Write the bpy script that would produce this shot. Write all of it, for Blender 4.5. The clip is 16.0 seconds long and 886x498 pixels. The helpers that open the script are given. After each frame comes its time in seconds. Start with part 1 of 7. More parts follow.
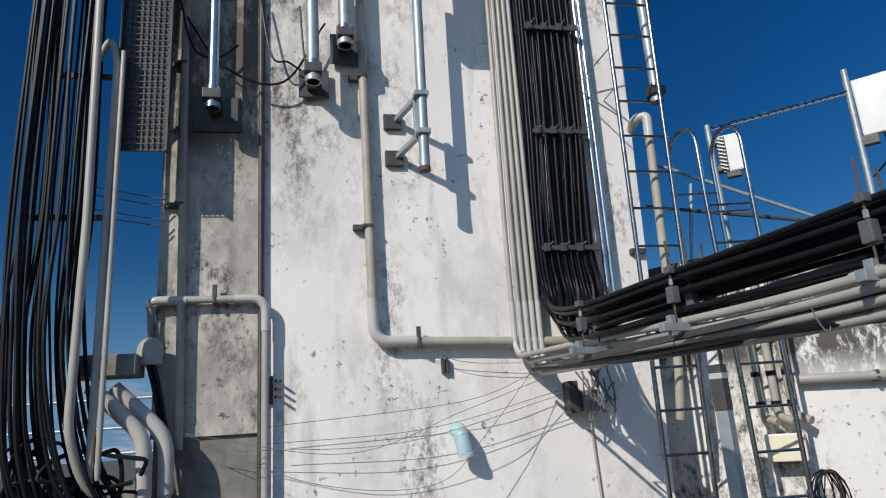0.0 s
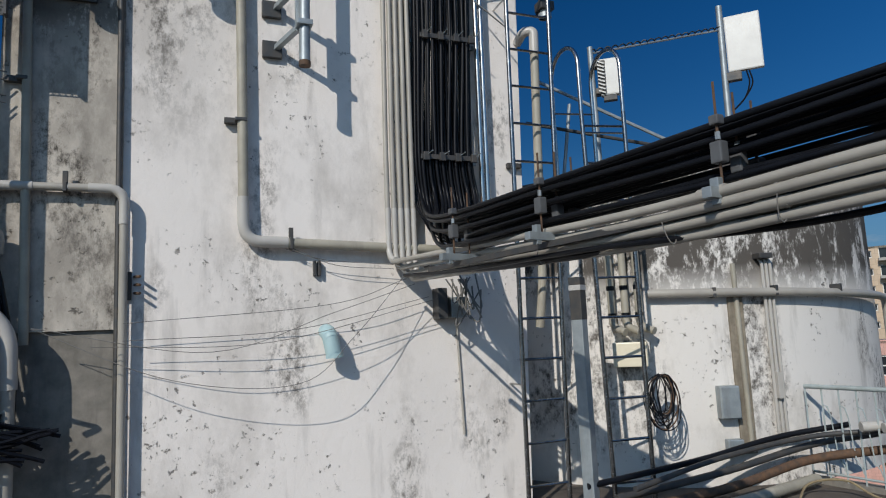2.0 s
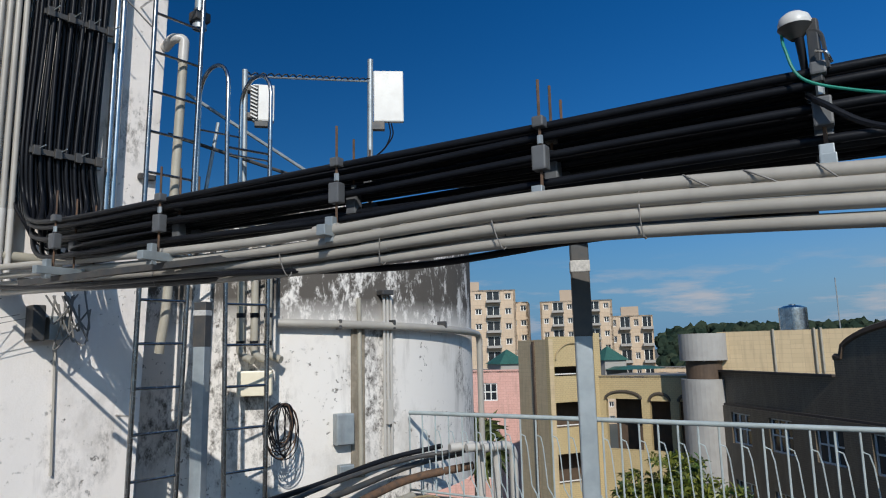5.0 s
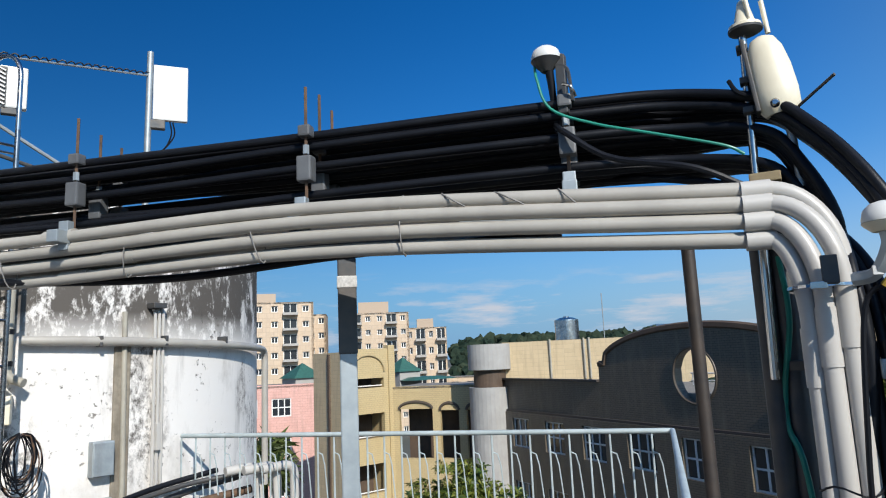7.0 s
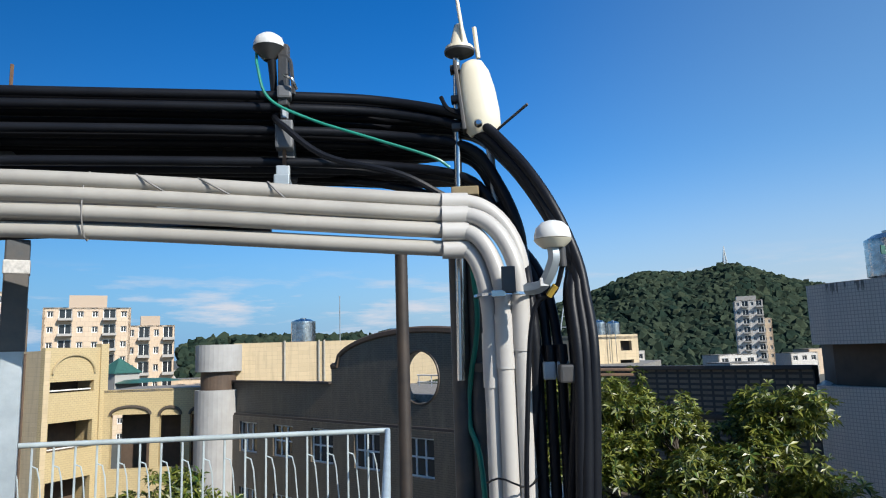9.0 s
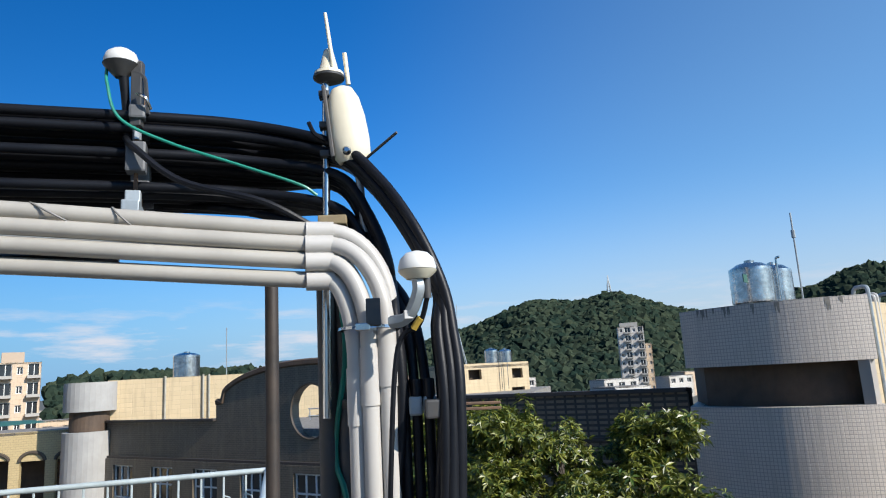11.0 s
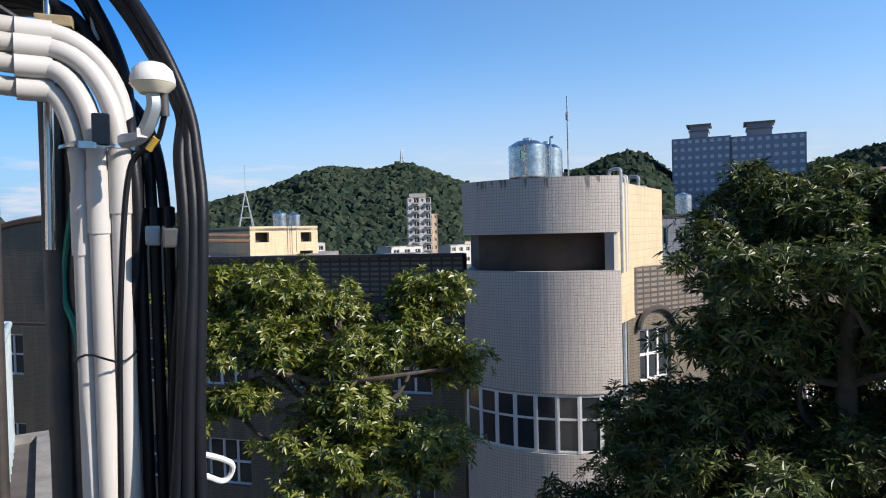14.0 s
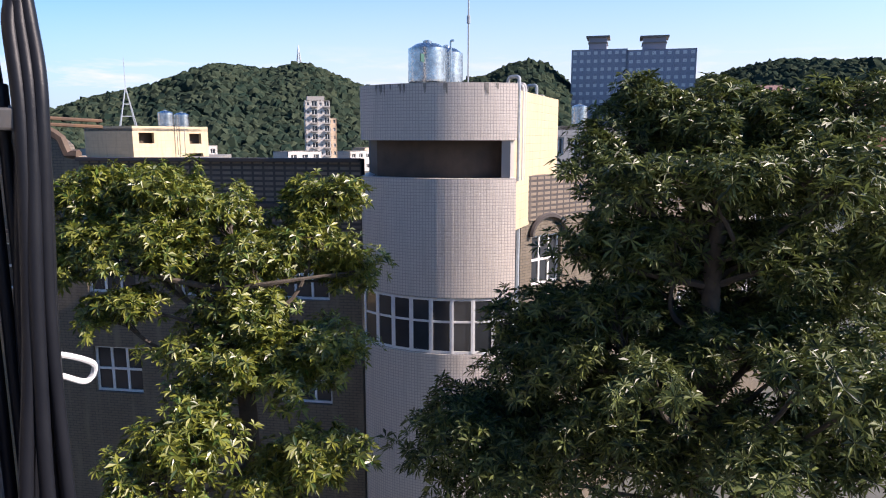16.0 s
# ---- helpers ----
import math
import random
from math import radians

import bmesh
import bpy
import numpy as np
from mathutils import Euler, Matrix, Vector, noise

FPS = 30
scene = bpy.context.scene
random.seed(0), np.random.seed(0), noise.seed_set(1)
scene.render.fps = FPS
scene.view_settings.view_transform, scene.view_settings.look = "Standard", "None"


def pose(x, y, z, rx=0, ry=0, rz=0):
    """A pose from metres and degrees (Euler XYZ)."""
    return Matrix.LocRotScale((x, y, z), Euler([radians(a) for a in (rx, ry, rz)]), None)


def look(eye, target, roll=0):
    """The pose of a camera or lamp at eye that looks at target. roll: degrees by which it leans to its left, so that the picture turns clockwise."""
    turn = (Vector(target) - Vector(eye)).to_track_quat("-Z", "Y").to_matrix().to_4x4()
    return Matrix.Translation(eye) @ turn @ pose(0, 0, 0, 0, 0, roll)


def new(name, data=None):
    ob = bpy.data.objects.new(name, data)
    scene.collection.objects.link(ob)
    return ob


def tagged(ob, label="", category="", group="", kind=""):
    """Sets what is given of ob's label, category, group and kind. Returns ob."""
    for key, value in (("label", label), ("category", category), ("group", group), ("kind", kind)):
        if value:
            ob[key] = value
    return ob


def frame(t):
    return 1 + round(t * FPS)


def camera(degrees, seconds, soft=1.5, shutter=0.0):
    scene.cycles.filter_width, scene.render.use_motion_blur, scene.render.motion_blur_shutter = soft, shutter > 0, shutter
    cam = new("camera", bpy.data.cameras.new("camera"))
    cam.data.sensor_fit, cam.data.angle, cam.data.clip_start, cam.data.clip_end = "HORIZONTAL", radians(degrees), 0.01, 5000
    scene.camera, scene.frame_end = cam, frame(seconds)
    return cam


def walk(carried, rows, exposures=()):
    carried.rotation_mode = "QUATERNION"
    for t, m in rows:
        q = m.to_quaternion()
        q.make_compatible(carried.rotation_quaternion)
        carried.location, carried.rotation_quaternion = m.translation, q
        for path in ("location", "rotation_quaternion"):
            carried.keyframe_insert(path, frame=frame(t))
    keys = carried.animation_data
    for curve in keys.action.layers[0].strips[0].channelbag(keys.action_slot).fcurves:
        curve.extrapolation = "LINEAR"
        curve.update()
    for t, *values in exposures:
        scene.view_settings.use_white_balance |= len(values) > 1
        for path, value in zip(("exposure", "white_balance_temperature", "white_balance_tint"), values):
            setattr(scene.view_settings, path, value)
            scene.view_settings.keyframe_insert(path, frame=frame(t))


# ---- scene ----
cam = camera(66.5, 16.0, 1.1)
PATH = [
    (0, (0.876, 0.042, 1.76), (1.14, 1.953, 2.289), -3.9),
    (0.5, (0.852, 0.05, 1.728), (1.171, 1.979, 2.147), -3.2),
    (1, (0.872, 0.061, 1.704), (1.196, 2.006, 2.036), -2.8),
    (1.5, (0.892, 0.072, 1.703), (1.304, 2.006, 2.007), -2.8),
    (2, (0.93, 0.075, 1.697), (1.53, 1.965, 1.955), -2.6),
    (2.5, (0.971, 0.079, 1.697), (1.717, 1.919, 1.942), -3.0),
    (3, (1.02, 0.075, 1.696), (1.955, 1.826, 1.941), -2.8),
    (3.5, (1.055, 0.07, 1.694), (2.119, 1.749, 1.915), -2.8),
    (4, (1.072, 0.057, 1.695), (2.285, 1.627, 1.941), -2.1),
    (6.3, (1.196, -0.017, 1.73), (2.862, 1.044, 2.044), -1.9),
    (6.5, (1.232, -0.01, 1.729), (2.933, 0.995, 2.041), -2.1),
    (7, (1.247, -0.046, 1.731), (3.02, 0.825, 2.047), -2.5),
    (7.5, (1.26, -0.079, 1.737), (3.079, 0.677, 2.082), -3.3),
    (8, (1.303, -0.114, 1.738), (3.183, 0.498, 2.042), -4.5),
    (8.5, (1.337, -0.125, 1.734), (3.267, 0.305, 2.037), -3.9),
    (9, (1.335, -0.142, 1.722), (3.308, 0.013, 2.016), -1.8),
    (9.2, (1.331, -0.165, 1.726), (3.31, -0.151, 2.018), -1.9),
    (11.3, (1.403, -0.229, 1.733), (3.359, -0.43, 2.099), -3.5),
    (11.5, (1.381, -0.232, 1.728), (3.332, -0.486, 2.083), -3.6),
    (12, (1.405, -0.256, 1.713), (3.345, -0.656, 1.988), -3.0),
    (12.5, (1.418, -0.273, 1.692), (3.35, -0.762, 1.853), -2.8),
    (13, (1.438, -0.291, 1.677), (3.352, -0.864, 1.763), -2.4),
    (13.5, (1.418, -0.313, 1.656), (3.311, -0.957, 1.678), -2.0),
    (14, (1.429, -0.338, 1.641), (3.289, -1.071, 1.593), -1.4),
    (14.5, (1.44, -0.37, 1.629), (3.257, -1.199, 1.522), -1.2),
    (15, (1.447, -0.384, 1.619), (3.235, -1.266, 1.466), -0.9),
    (15.5, (1.439, -0.403, 1.605), (3.186, -1.351, 1.388), -0.6),
    (16, (1.433, -0.41, 1.602), (3.143, -1.393, 1.279), 0.0),
]
walk(cam, [(t, look(eye, target, roll)) for t, eye, target, roll in PATH],
     exposures=[(0, -0.38, 6500, 10), (1.5, -0.55, 6500, 10), (3.0, -0.78, 6450, 10), (3.6, -0.74, 6400, 10), (6.5, 0.0, 6400, 10), (9, 0.31, 6450, 10), (12.5, 0.42, 6500, 12), (14.5, 0.60, 6750, 18), (16, 0.92, 7000, 26)])

# ---------------------------------------------------------------- light
SUN = Vector((-0.66, -0.75, 0.0)).normalized() * math.cos(radians(34)) + Vector((0, 0, math.sin(radians(34))))
world = bpy.data.worlds.new("sky")
scene.world = world
world.use_nodes = True
wn = world.node_tree.nodes
wl = world.node_tree.links
wn.clear()
sky = wn.new("ShaderNodeTexSky")
sky.sky_type = "NISHITA"
sky.sun_disc = False
sky.sun_elevation = radians(34)
sky.sun_rotation = math.atan2(SUN.x, SUN.y)
sky.air_density, sky.dust_density, sky.ozone_density = 1.0, 1.0, 1.6
SKY_STRENGTH = 0.055
bg = wn.new("ShaderNodeBackground")
bg.inputs["Strength"].default_value = SKY_STRENGTH
wo = wn.new("ShaderNodeOutputWorld")
# thin bands of low cloud near the horizon
wtc = wn.new("ShaderNodeTexCoord")
wmap = wn.new("ShaderNodeMapping")
wmap.inputs["Scale"].default_value = (4.0, 4.0, 26.0)
wnoi = wn.new("ShaderNodeTexNoise")
wnoi.inputs["Scale"].default_value = 1.6
wnoi.inputs["Detail"].default_value = 7.0
wnoi.inputs["Roughness"].default_value = 0.62
wramp = wn.new("ShaderNodeMapRange")
wramp.inputs["From Min"].default_value, wramp.inputs["From Max"].default_value = 0.50, 0.68
wsep = wn.new("ShaderNodeSeparateXYZ")
wlow = wn.new("ShaderNodeMapRange")
wlow.inputs["From Min"].default_value, wlow.inputs["From Max"].default_value = 0.13, 0.07
wmul = wn.new("ShaderNodeMath")
wmul.operation = "MULTIPLY"
wmix = wn.new("ShaderNodeMixRGB")
wmix.inputs["Color2"].default_value = (9.5, 10.2, 11.5, 1)
wl.new(wtc.outputs["Generated"], wmap.inputs["Vector"])
wl.new(wmap.outputs["Vector"], wnoi.inputs["Vector"])
wl.new(wnoi.outputs["Fac"], wramp.inputs["Value"])
wl.new(wtc.outputs["Generated"], wsep.inputs["Vector"])
wl.new(wsep.outputs["Z"], wlow.inputs["Value"])
wl.new(wramp.outputs["Result"], wmul.inputs[0])
wl.new(wlow.outputs["Result"], wmul.inputs[1])
wl.new(wmul.outputs["Value"], wmix.inputs["Fac"])
whs = wn.new("ShaderNodeHueSaturation")
whs.inputs["Hue"].default_value, whs.inputs["Saturation"].default_value = 0.498, 1.25
wtint = wn.new("ShaderNodeMixRGB")
wtint.blend_type = "MULTIPLY"
wtint.inputs["Fac"].default_value = 1.0
wtint.inputs["Color2"].default_value = (0.60, 1.0, 1.34, 1)
# pale haze low over the city
whaze = wn.new("ShaderNodeMapRange")
whaze.interpolation_type = "SMOOTHERSTEP"
whaze.inputs["From Min"].default_value, whaze.inputs["From Max"].default_value, whaze.inputs["To Max"].default_value = 0.30, -0.04, 0.85
whmix = wn.new("ShaderNodeMixRGB")
whcol = wn.new("ShaderNodeMixRGB")
whcol.inputs["Color1"].default_value, whcol.inputs["Color2"].default_value = (3.2, 6.6, 11.4, 1), (8.0, 8.9, 10.2, 1)
whfac = wn.new("ShaderNodeMapRange")
whfac.interpolation_type = "SMOOTHSTEP"
whfac.inputs["From Min"].default_value, whfac.inputs["From Max"].default_value = -0.2, 0.8
wl.new(whfac.outputs["Result"], whcol.inputs["Fac"])
wl.new(whcol.outputs["Color"], whmix.inputs["Color2"])
wl.new(wsep.outputs["Z"], whaze.inputs["Value"])
wl.new(sky.outputs["Color"], whs.inputs["Color"])
wl.new(whs.outputs["Color"], wtint.inputs["Color1"])
# the sky brightens towards the sun's side
wdot = wn.new("ShaderNodeVectorMath")
wdot.operation = "DOT_PRODUCT"
wdot.inputs[1].default_value = (0.35, -0.94, 0.0)
wside = wn.new("ShaderNodeMapRange")
wside.interpolation_type = "SMOOTHSTEP"
wside.inputs["From Min"].default_value, wside.inputs["From Max"].default_value = -0.8, 0.6
wside.inputs["To Min"].default_value, wside.inputs["To Max"].default_value = 0.92, 2.0
wbri = wn.new("ShaderNodeVectorMath")
wbri.operation = "SCALE"
wl.new(wtc.outputs["Generated"], wdot.inputs[0])
wl.new(wdot.outputs["Value"], wside.inputs["Value"])
wl.new(wdot.outputs["Value"], whfac.inputs["Value"])
wl.new(wtint.outputs["Color"], wbri.inputs[0])
# deepest blue away from the sun, paler towards it
wsat = wn.new("ShaderNodeMapRange")
wsat.interpolation_type = "SMOOTHSTEP"
wsat.inputs["From Min"].default_value, wsat.inputs["From Max"].default_value = 0.2, 0.85
wsat.inputs["To Min"].default_value, wsat.inputs["To Max"].default_value = 1.48, 0.90
wl.new(wdot.outputs["Value"], wsat.inputs["Value"])
wl.new(wsat.outputs["Result"], whs.inputs["Saturation"])
wl.new(wside.outputs["Result"], wbri.inputs["Scale"])
wl.new(wbri.outputs["Vector"], whmix.inputs["Color1"])
wl.new(whaze.outputs["Result"], whmix.inputs["Fac"])
wl.new(whmix.outputs["Color"], wmix.inputs["Color1"])
wl.new(wmix.outputs["Color"], bg.inputs["Color"])
wl.new(bg.outputs["Background"], wo.inputs["Surface"])
sun = new("sun", bpy.data.lights.new("sun", "SUN"))
sun.data.energy, sun.data.angle, sun.data.color = 4.9, radians(0.5), (1.0, 0.95, 0.87)
sun.matrix_world = look(SUN * 50, (0, 0, 0))


# ---------------------------------------------------------------- materials
def mk(name, c1, c2=None, rough=0.6, metal=0.0, scale=6.0, bump=0.0, bscale=40.0, streak=None, streak_amt=0.5, spots=None,
       spot_lo=0.6, spot_hi=0.7, spot_scale=9.0, vary=0.0, coat=0.0, spec=0.5):
    """Principled material: two tones mixed by coarse noise, optional vertical streaks, optional spots, optional fine bump."""
    m = bpy.data.materials.new(name)
    m.use_nodes = True
    nt = m.node_tree
    nd, lk = nt.nodes, nt.links
    b = nd["Principled BSDF"]
    b.inputs["Roughness"].default_value, b.inputs["Metallic"].default_value = rough, metal
    b.inputs["Specular IOR Level"].default_value = spec
    b.inputs["Coat Weight"].default_value = coat
    tc = nd.new("ShaderNodeTexCoord")
    geo = nd.new("ShaderNodeNewGeometry")

    def nz(sc, detail=5.0, ro=0.6, stretch=None):
        t = nd.new("ShaderNodeTexNoise")
        t.inputs["Scale"].default_value, t.inputs["Detail"].default_value, t.inputs["Roughness"].default_value = sc, detail, ro
        src = geo.outputs["Position"]
        if stretch:
            mp = nd.new("ShaderNodeMapping")
            mp.inputs["Scale"].default_value = stretch
            lk.new(src, mp.inputs["Vector"])
            src = mp.outputs["Vector"]
        lk.new(src, t.inputs["Vector"])
        return t.outputs["Fac"]

    def rng(v, lo, hi):
        r = nd.new("ShaderNodeMapRange")
        r.inputs["From Min"].default_value, r.inputs["From Max"].default_value = lo, hi
        lk.new(v, r.inputs["Value"])
        return r.outputs["Result"]

    def mix(f, a, c, amt=1.0):
        x = nd.new("ShaderNodeMixRGB")
        if amt != 1.0:
            mu = nd.new("ShaderNodeMath")
            mu.operation = "MULTIPLY"
            lk.new(f, mu.inputs[0])
            mu.inputs[1].default_value = amt
            f = mu.outputs["Value"]
        lk.new(f, x.inputs["Fac"])
        for sock, v in (("Color1", a), ("Color2", c)):
            if isinstance(v, tuple):
                x.inputs[sock].default_value = (*v, 1)
            else:
                lk.new(v, x.inputs[sock])
        return x.outputs["Color"]

    c2 = c2 or tuple(v * 0.8 for v in c1)
    col = mix(rng(nz(scale), 0.35, 0.68), c1, c2)
    if streak:
        col = mix(rng(nz(4.0, 6.0, 0.65, (1.6, 1.6, 0.28)), 0.52, 0.72), col, streak, streak_amt)
    if spots:
        col = mix(rng(nz(spot_scale, 9.0, 0.72), spot_lo, spot_hi), col, spots)
    if vary:
        oi = nd.new("ShaderNodeObjectInfo")
        hs = nd.new("ShaderNodeHueSaturation")
        lk.new(rng(oi.outputs["Random"], 0.0, 1.0), hs.inputs["Value"])
        mr = nd.new("ShaderNodeMapRange")
        mr.inputs["To Min"].default_value, mr.inputs["To Max"].default_value = 1 - vary, 1 + vary
        lk.new(oi.outputs["Random"], mr.inputs["Value"])
        lk.new(mr.outputs["Result"], hs.inputs["Value"])
        lk.new(col, hs.inputs["Color"])
        col = hs.outputs["Color"]
    lk.new(col, b.inputs["Base Color"])
    rv = nd.new("ShaderNodeMapRange")
    rv.inputs["To Min"].default_value, rv.inputs["To Max"].default_value = max(rough - 0.1, 0.04), min(rough + 0.12, 1)
    lk.new(nz(scale * 3.1), rv.inputs["Value"])
    lk.new(rv.outputs["Result"], b.inputs["Roughness"])
    if bump:
        bp = nd.new("ShaderNodeBump")
        bp.inputs["Strength"].default_value, bp.inputs["Distance"].default_value = bump, 0.01
        lk.new(nz(bscale, 8.0, 0.65), bp.inputs["Height"])
        lk.new(bp.outputs["Normal"], b.inputs["Normal"])
    return m


def tile_mat(name, c1, c2, joint, w, h, off=0.0, rough=0.35, streak=None, joint_w=0.008):
    """Small glazed tiles by UV in metres, with recessed joints and run-off streaks."""
    m = bpy.data.materials.new(name)
    m.use_nodes = True
    nd, lk = m.node_tree.nodes, m.node_tree.links
    b = nd["Principled BSDF"]
    uv = nd.new("ShaderNodeUVMap")
    br = nd.new("ShaderNodeTexBrick")
    br.offset = off
    br.inputs["Scale"].default_value = 1.0
    br.inputs["Brick Width"].default_value, br.inputs["Row Height"].default_value = w, h
    br.inputs["Mortar Size"].default_value = joint_w
    br.inputs["Mortar Smooth"].default_value = 0.15
    br.inputs["Color1"].default_value, br.inputs["Color2"].default_value, br.inputs["Mortar"].default_value = (*c1, 1), (*c2, 1), (*joint, 1)
    lk.new(uv.outputs["UV"], br.inputs["Vector"])
    mp = nd.new("ShaderNodeMapping")
    mp.inputs["Scale"].default_value = (1.3, 0.16, 1)
    no = nd.new("ShaderNodeTexNoise")
    no.inputs["Scale"].default_value, no.inputs["Detail"].default_value = 3.0, 7.0
    rg = nd.new("ShaderNodeMapRange")
    rg.inputs["From Min"].default_value, rg.inputs["From Max"].default_value = 0.5, 0.75
    rg.inputs["To Max"].default_value = 0.75
    mx = nd.new("ShaderNodeMixRGB")
    mx.inputs["Color2"].default_value = (*(streak or tuple(v * 0.5 for v in c1)), 1)
    lk.new(uv.outputs["UV"], mp.inputs["Vector"])
    lk.new(mp.outputs["Vector"], no.inputs["Vector"])
    lk.new(no.outputs["Fac"], rg.inputs["Value"])
    lk.new(rg.outputs["Result"], mx.inputs["Fac"])
    lk.new(br.outputs["Color"], mx.inputs["Color1"])
    lk.new(mx.outputs["Color"], b.inputs["Base Color"])
    bp = nd.new("ShaderNodeBump")
    bp.inputs["Strength"].default_value, bp.inputs["Distance"].default_value = 0.7, 0.006
    bp.invert = True
    lk.new(br.outputs["Fac"], bp.inputs["Height"])
    lk.new(bp.outputs["Normal"], b.inputs["Normal"])
    b.inputs["Roughness"].default_value = rough
    return m


def plaster_mat(name, white, grey, mould, stain_lo, stain_hi, grey_lo, grey_hi, tall=0.0, tall_amt=1.0, corner=None):
    """Old limewashed render: grey blotches, flaked patches, black mould specks and run-off streaks."""
    m = bpy.data.materials.new(name)
    m.use_nodes = True
    nd, lk = m.node_tree.nodes, m.node_tree.links
    b = nd["Principled BSDF"]
    geo = nd.new("ShaderNodeNewGeometry")

    def nz(sc, detail, ro, stretch, dist=0.0):
        mp = nd.new("ShaderNodeMapping")
        mp.inputs["Scale"].default_value = stretch
        t = nd.new("ShaderNodeTexNoise")
        t.inputs["Scale"].default_value, t.inputs["Detail"].default_value, t.inputs["Roughness"].default_value = sc, detail, ro
        t.inputs["Distortion"].default_value = dist
        lk.new(geo.outputs["Position"], mp.inputs["Vector"])
        lk.new(mp.outputs["Vector"], t.inputs["Vector"])
        return t.outputs["Fac"]

    def rng(v, lo, hi, to=1.0):
        r = nd.new("ShaderNodeMapRange")
        r.inputs["From Min"].default_value, r.inputs["From Max"].default_value, r.inputs["To Max"].default_value = lo, hi, to
        lk.new(v, r.inputs["Value"])
        return r.outputs["Result"]

    def mul(a, c):
        x = nd.new("ShaderNodeMath")
        x.operation = "MULTIPLY"
        lk.new(a, x.inputs[0])
        lk.new(c, x.inputs[1])
        return x.outputs["Value"]

    def mix(f, a, c):
        x = nd.new("ShaderNodeMixRGB")
        lk.new(f, x.inputs["Fac"])
        if isinstance(a, tuple):
            x.inputs["Color1"].default_value = (*a, 1)
        else:
            lk.new(a, x.inputs["Color1"])
        x.inputs["Color2"].default_value = (*c, 1)
        return x.outputs["Color"]

    col = mix(rng(nz(0.9, 4, 0.55, (1, 1, 0.6)), 0.42, 0.7, 0.6), white, tuple(v * 0.86 for v in white))
    col = mix(rng(nz(1.3, 8, 0.68, (1, 1, 0.55)), grey_lo, grey_hi, 0.9), col, grey)
    col = mix(rng(nz(2.6, 7, 0.62, (1.5, 1.5, 0.22)), 0.58, 0.74, 0.55), col, tuple(v * 0.62 for v in grey))
    flake = mul(rng(nz(2.0, 2, 0.5, (1, 1, 1)), 0.5, 0.62), rng(nz(15, 6, 0.7, (1, 1, 1)), 0.6, 0.64))
    col = mix(flake, col, tuple(v * 0.45 for v in grey))
    patch = mul(rng(nz(1.1, 2, 0.5, (1, 1, 0.5)), stain_lo, stain_hi), rng(nz(11, 10, 0.78, (1, 1, 0.6)), 0.46, 0.62))
    if tall:
        sep = nd.new("ShaderNodeSeparateXYZ")
        lk.new(geo.outputs["Position"], sep.inputs["Vector"])
        high = rng(sep.outputs["Z"], tall, tall + 0.4, tall_amt)
        more = mul(high, rng(nz(3.5, 11, 0.78, (1, 1, 0.45)), 0.43, 0.50))
        mx = nd.new("ShaderNodeMath")
        mx.operation = "MAXIMUM"
        lk.new(patch, mx.inputs[0])
        lk.new(more, mx.inputs[1])
        patch = mx.outputs["Value"]
    if corner:
        # mould and bare render spreading from the pier's corner, under the pole brackets
        sq = nd.new("ShaderNodeSeparateXYZ")
        lk.new(geo.outputs["Position"], sq.inputs["Vector"])
        near = mul(rng(sq.outputs["X"], corner[0], corner[1]), rng(sq.outputs["Z"], corner[2], corner[3]))
        col = mix(mul(near, rng(nz(3.2, 9, 0.7, (1, 1, 0.7)), 0.34, 0.54, 0.85)), col, grey)
        col = mix(mul(near, rng(nz(5.0, 11, 0.8, (1, 1, 0.6)), 0.47, 0.60)), col, tuple(v * 0.5 for v in mould))
    col = mix(patch, col, mould)
    lk.new(col, b.inputs["Base Color"])
    b.inputs["Roughness"].default_value = 0.92
    b.inputs["Specular IOR Level"].default_value = 0.2
    bp = nd.new("ShaderNodeBump")
    bp.inputs["Strength"].default_value, bp.inputs["Distance"].default_value = 0.5, 0.012
    lk.new(nz(14, 9, 0.65, (1, 1, 1)), bp.inputs["Height"])
    bq = nd.new("ShaderNodeBump")
    bq.inputs["Strength"].default_value, bq.inputs["Distance"].default_value = 0.6, 0.01
    bq.invert = True
    lk.new(flake, bq.inputs["Height"])
    lk.new(bp.outputs["Normal"], bq.inputs["Normal"])
    lk.new(bq.outputs["Normal"], b.inputs["Normal"])
    return m


PLASTER = plaster_mat("white_render", (0.84, 0.79, 0.745), (0.56, 0.52, 0.48), (0.22, 0.20, 0.18), 0.57, 0.66, 0.50, 0.70, 0.0, corner=(1.3, 0.3, 3.3, 4.6))
GREYREND = plaster_mat("weathered_render", (0.62, 0.57, 0.50), (0.34, 0.31, 0.27), (0.085, 0.075, 0.065), 0.44, 0.57, 0.40, 0.56, 4.2, 0.8)
TANKREND = plaster_mat("tank_render", (0.74, 0.71, 0.67), (0.46, 0.43, 0.39), (0.10, 0.09, 0.08), 0.55, 0.64, 0.52, 0.70, 1.95)
BARE = mk("bare_concrete", (0.26, 0.24, 0.21), (0.16, 0.15, 0.13), 0.9, bump=0.4, bscale=30, streak=(0.09, 0.08, 0.07))
ROOF = mk("roof_floor", (0.13, 0.11, 0.09), (0.06, 0.05, 0.045), 0.92, scale=2.0, bump=0.5, bscale=25, spots=(0.22, 0.20, 0.17), spot_lo=0.62, spot_hi=0.75, spot_scale=3)
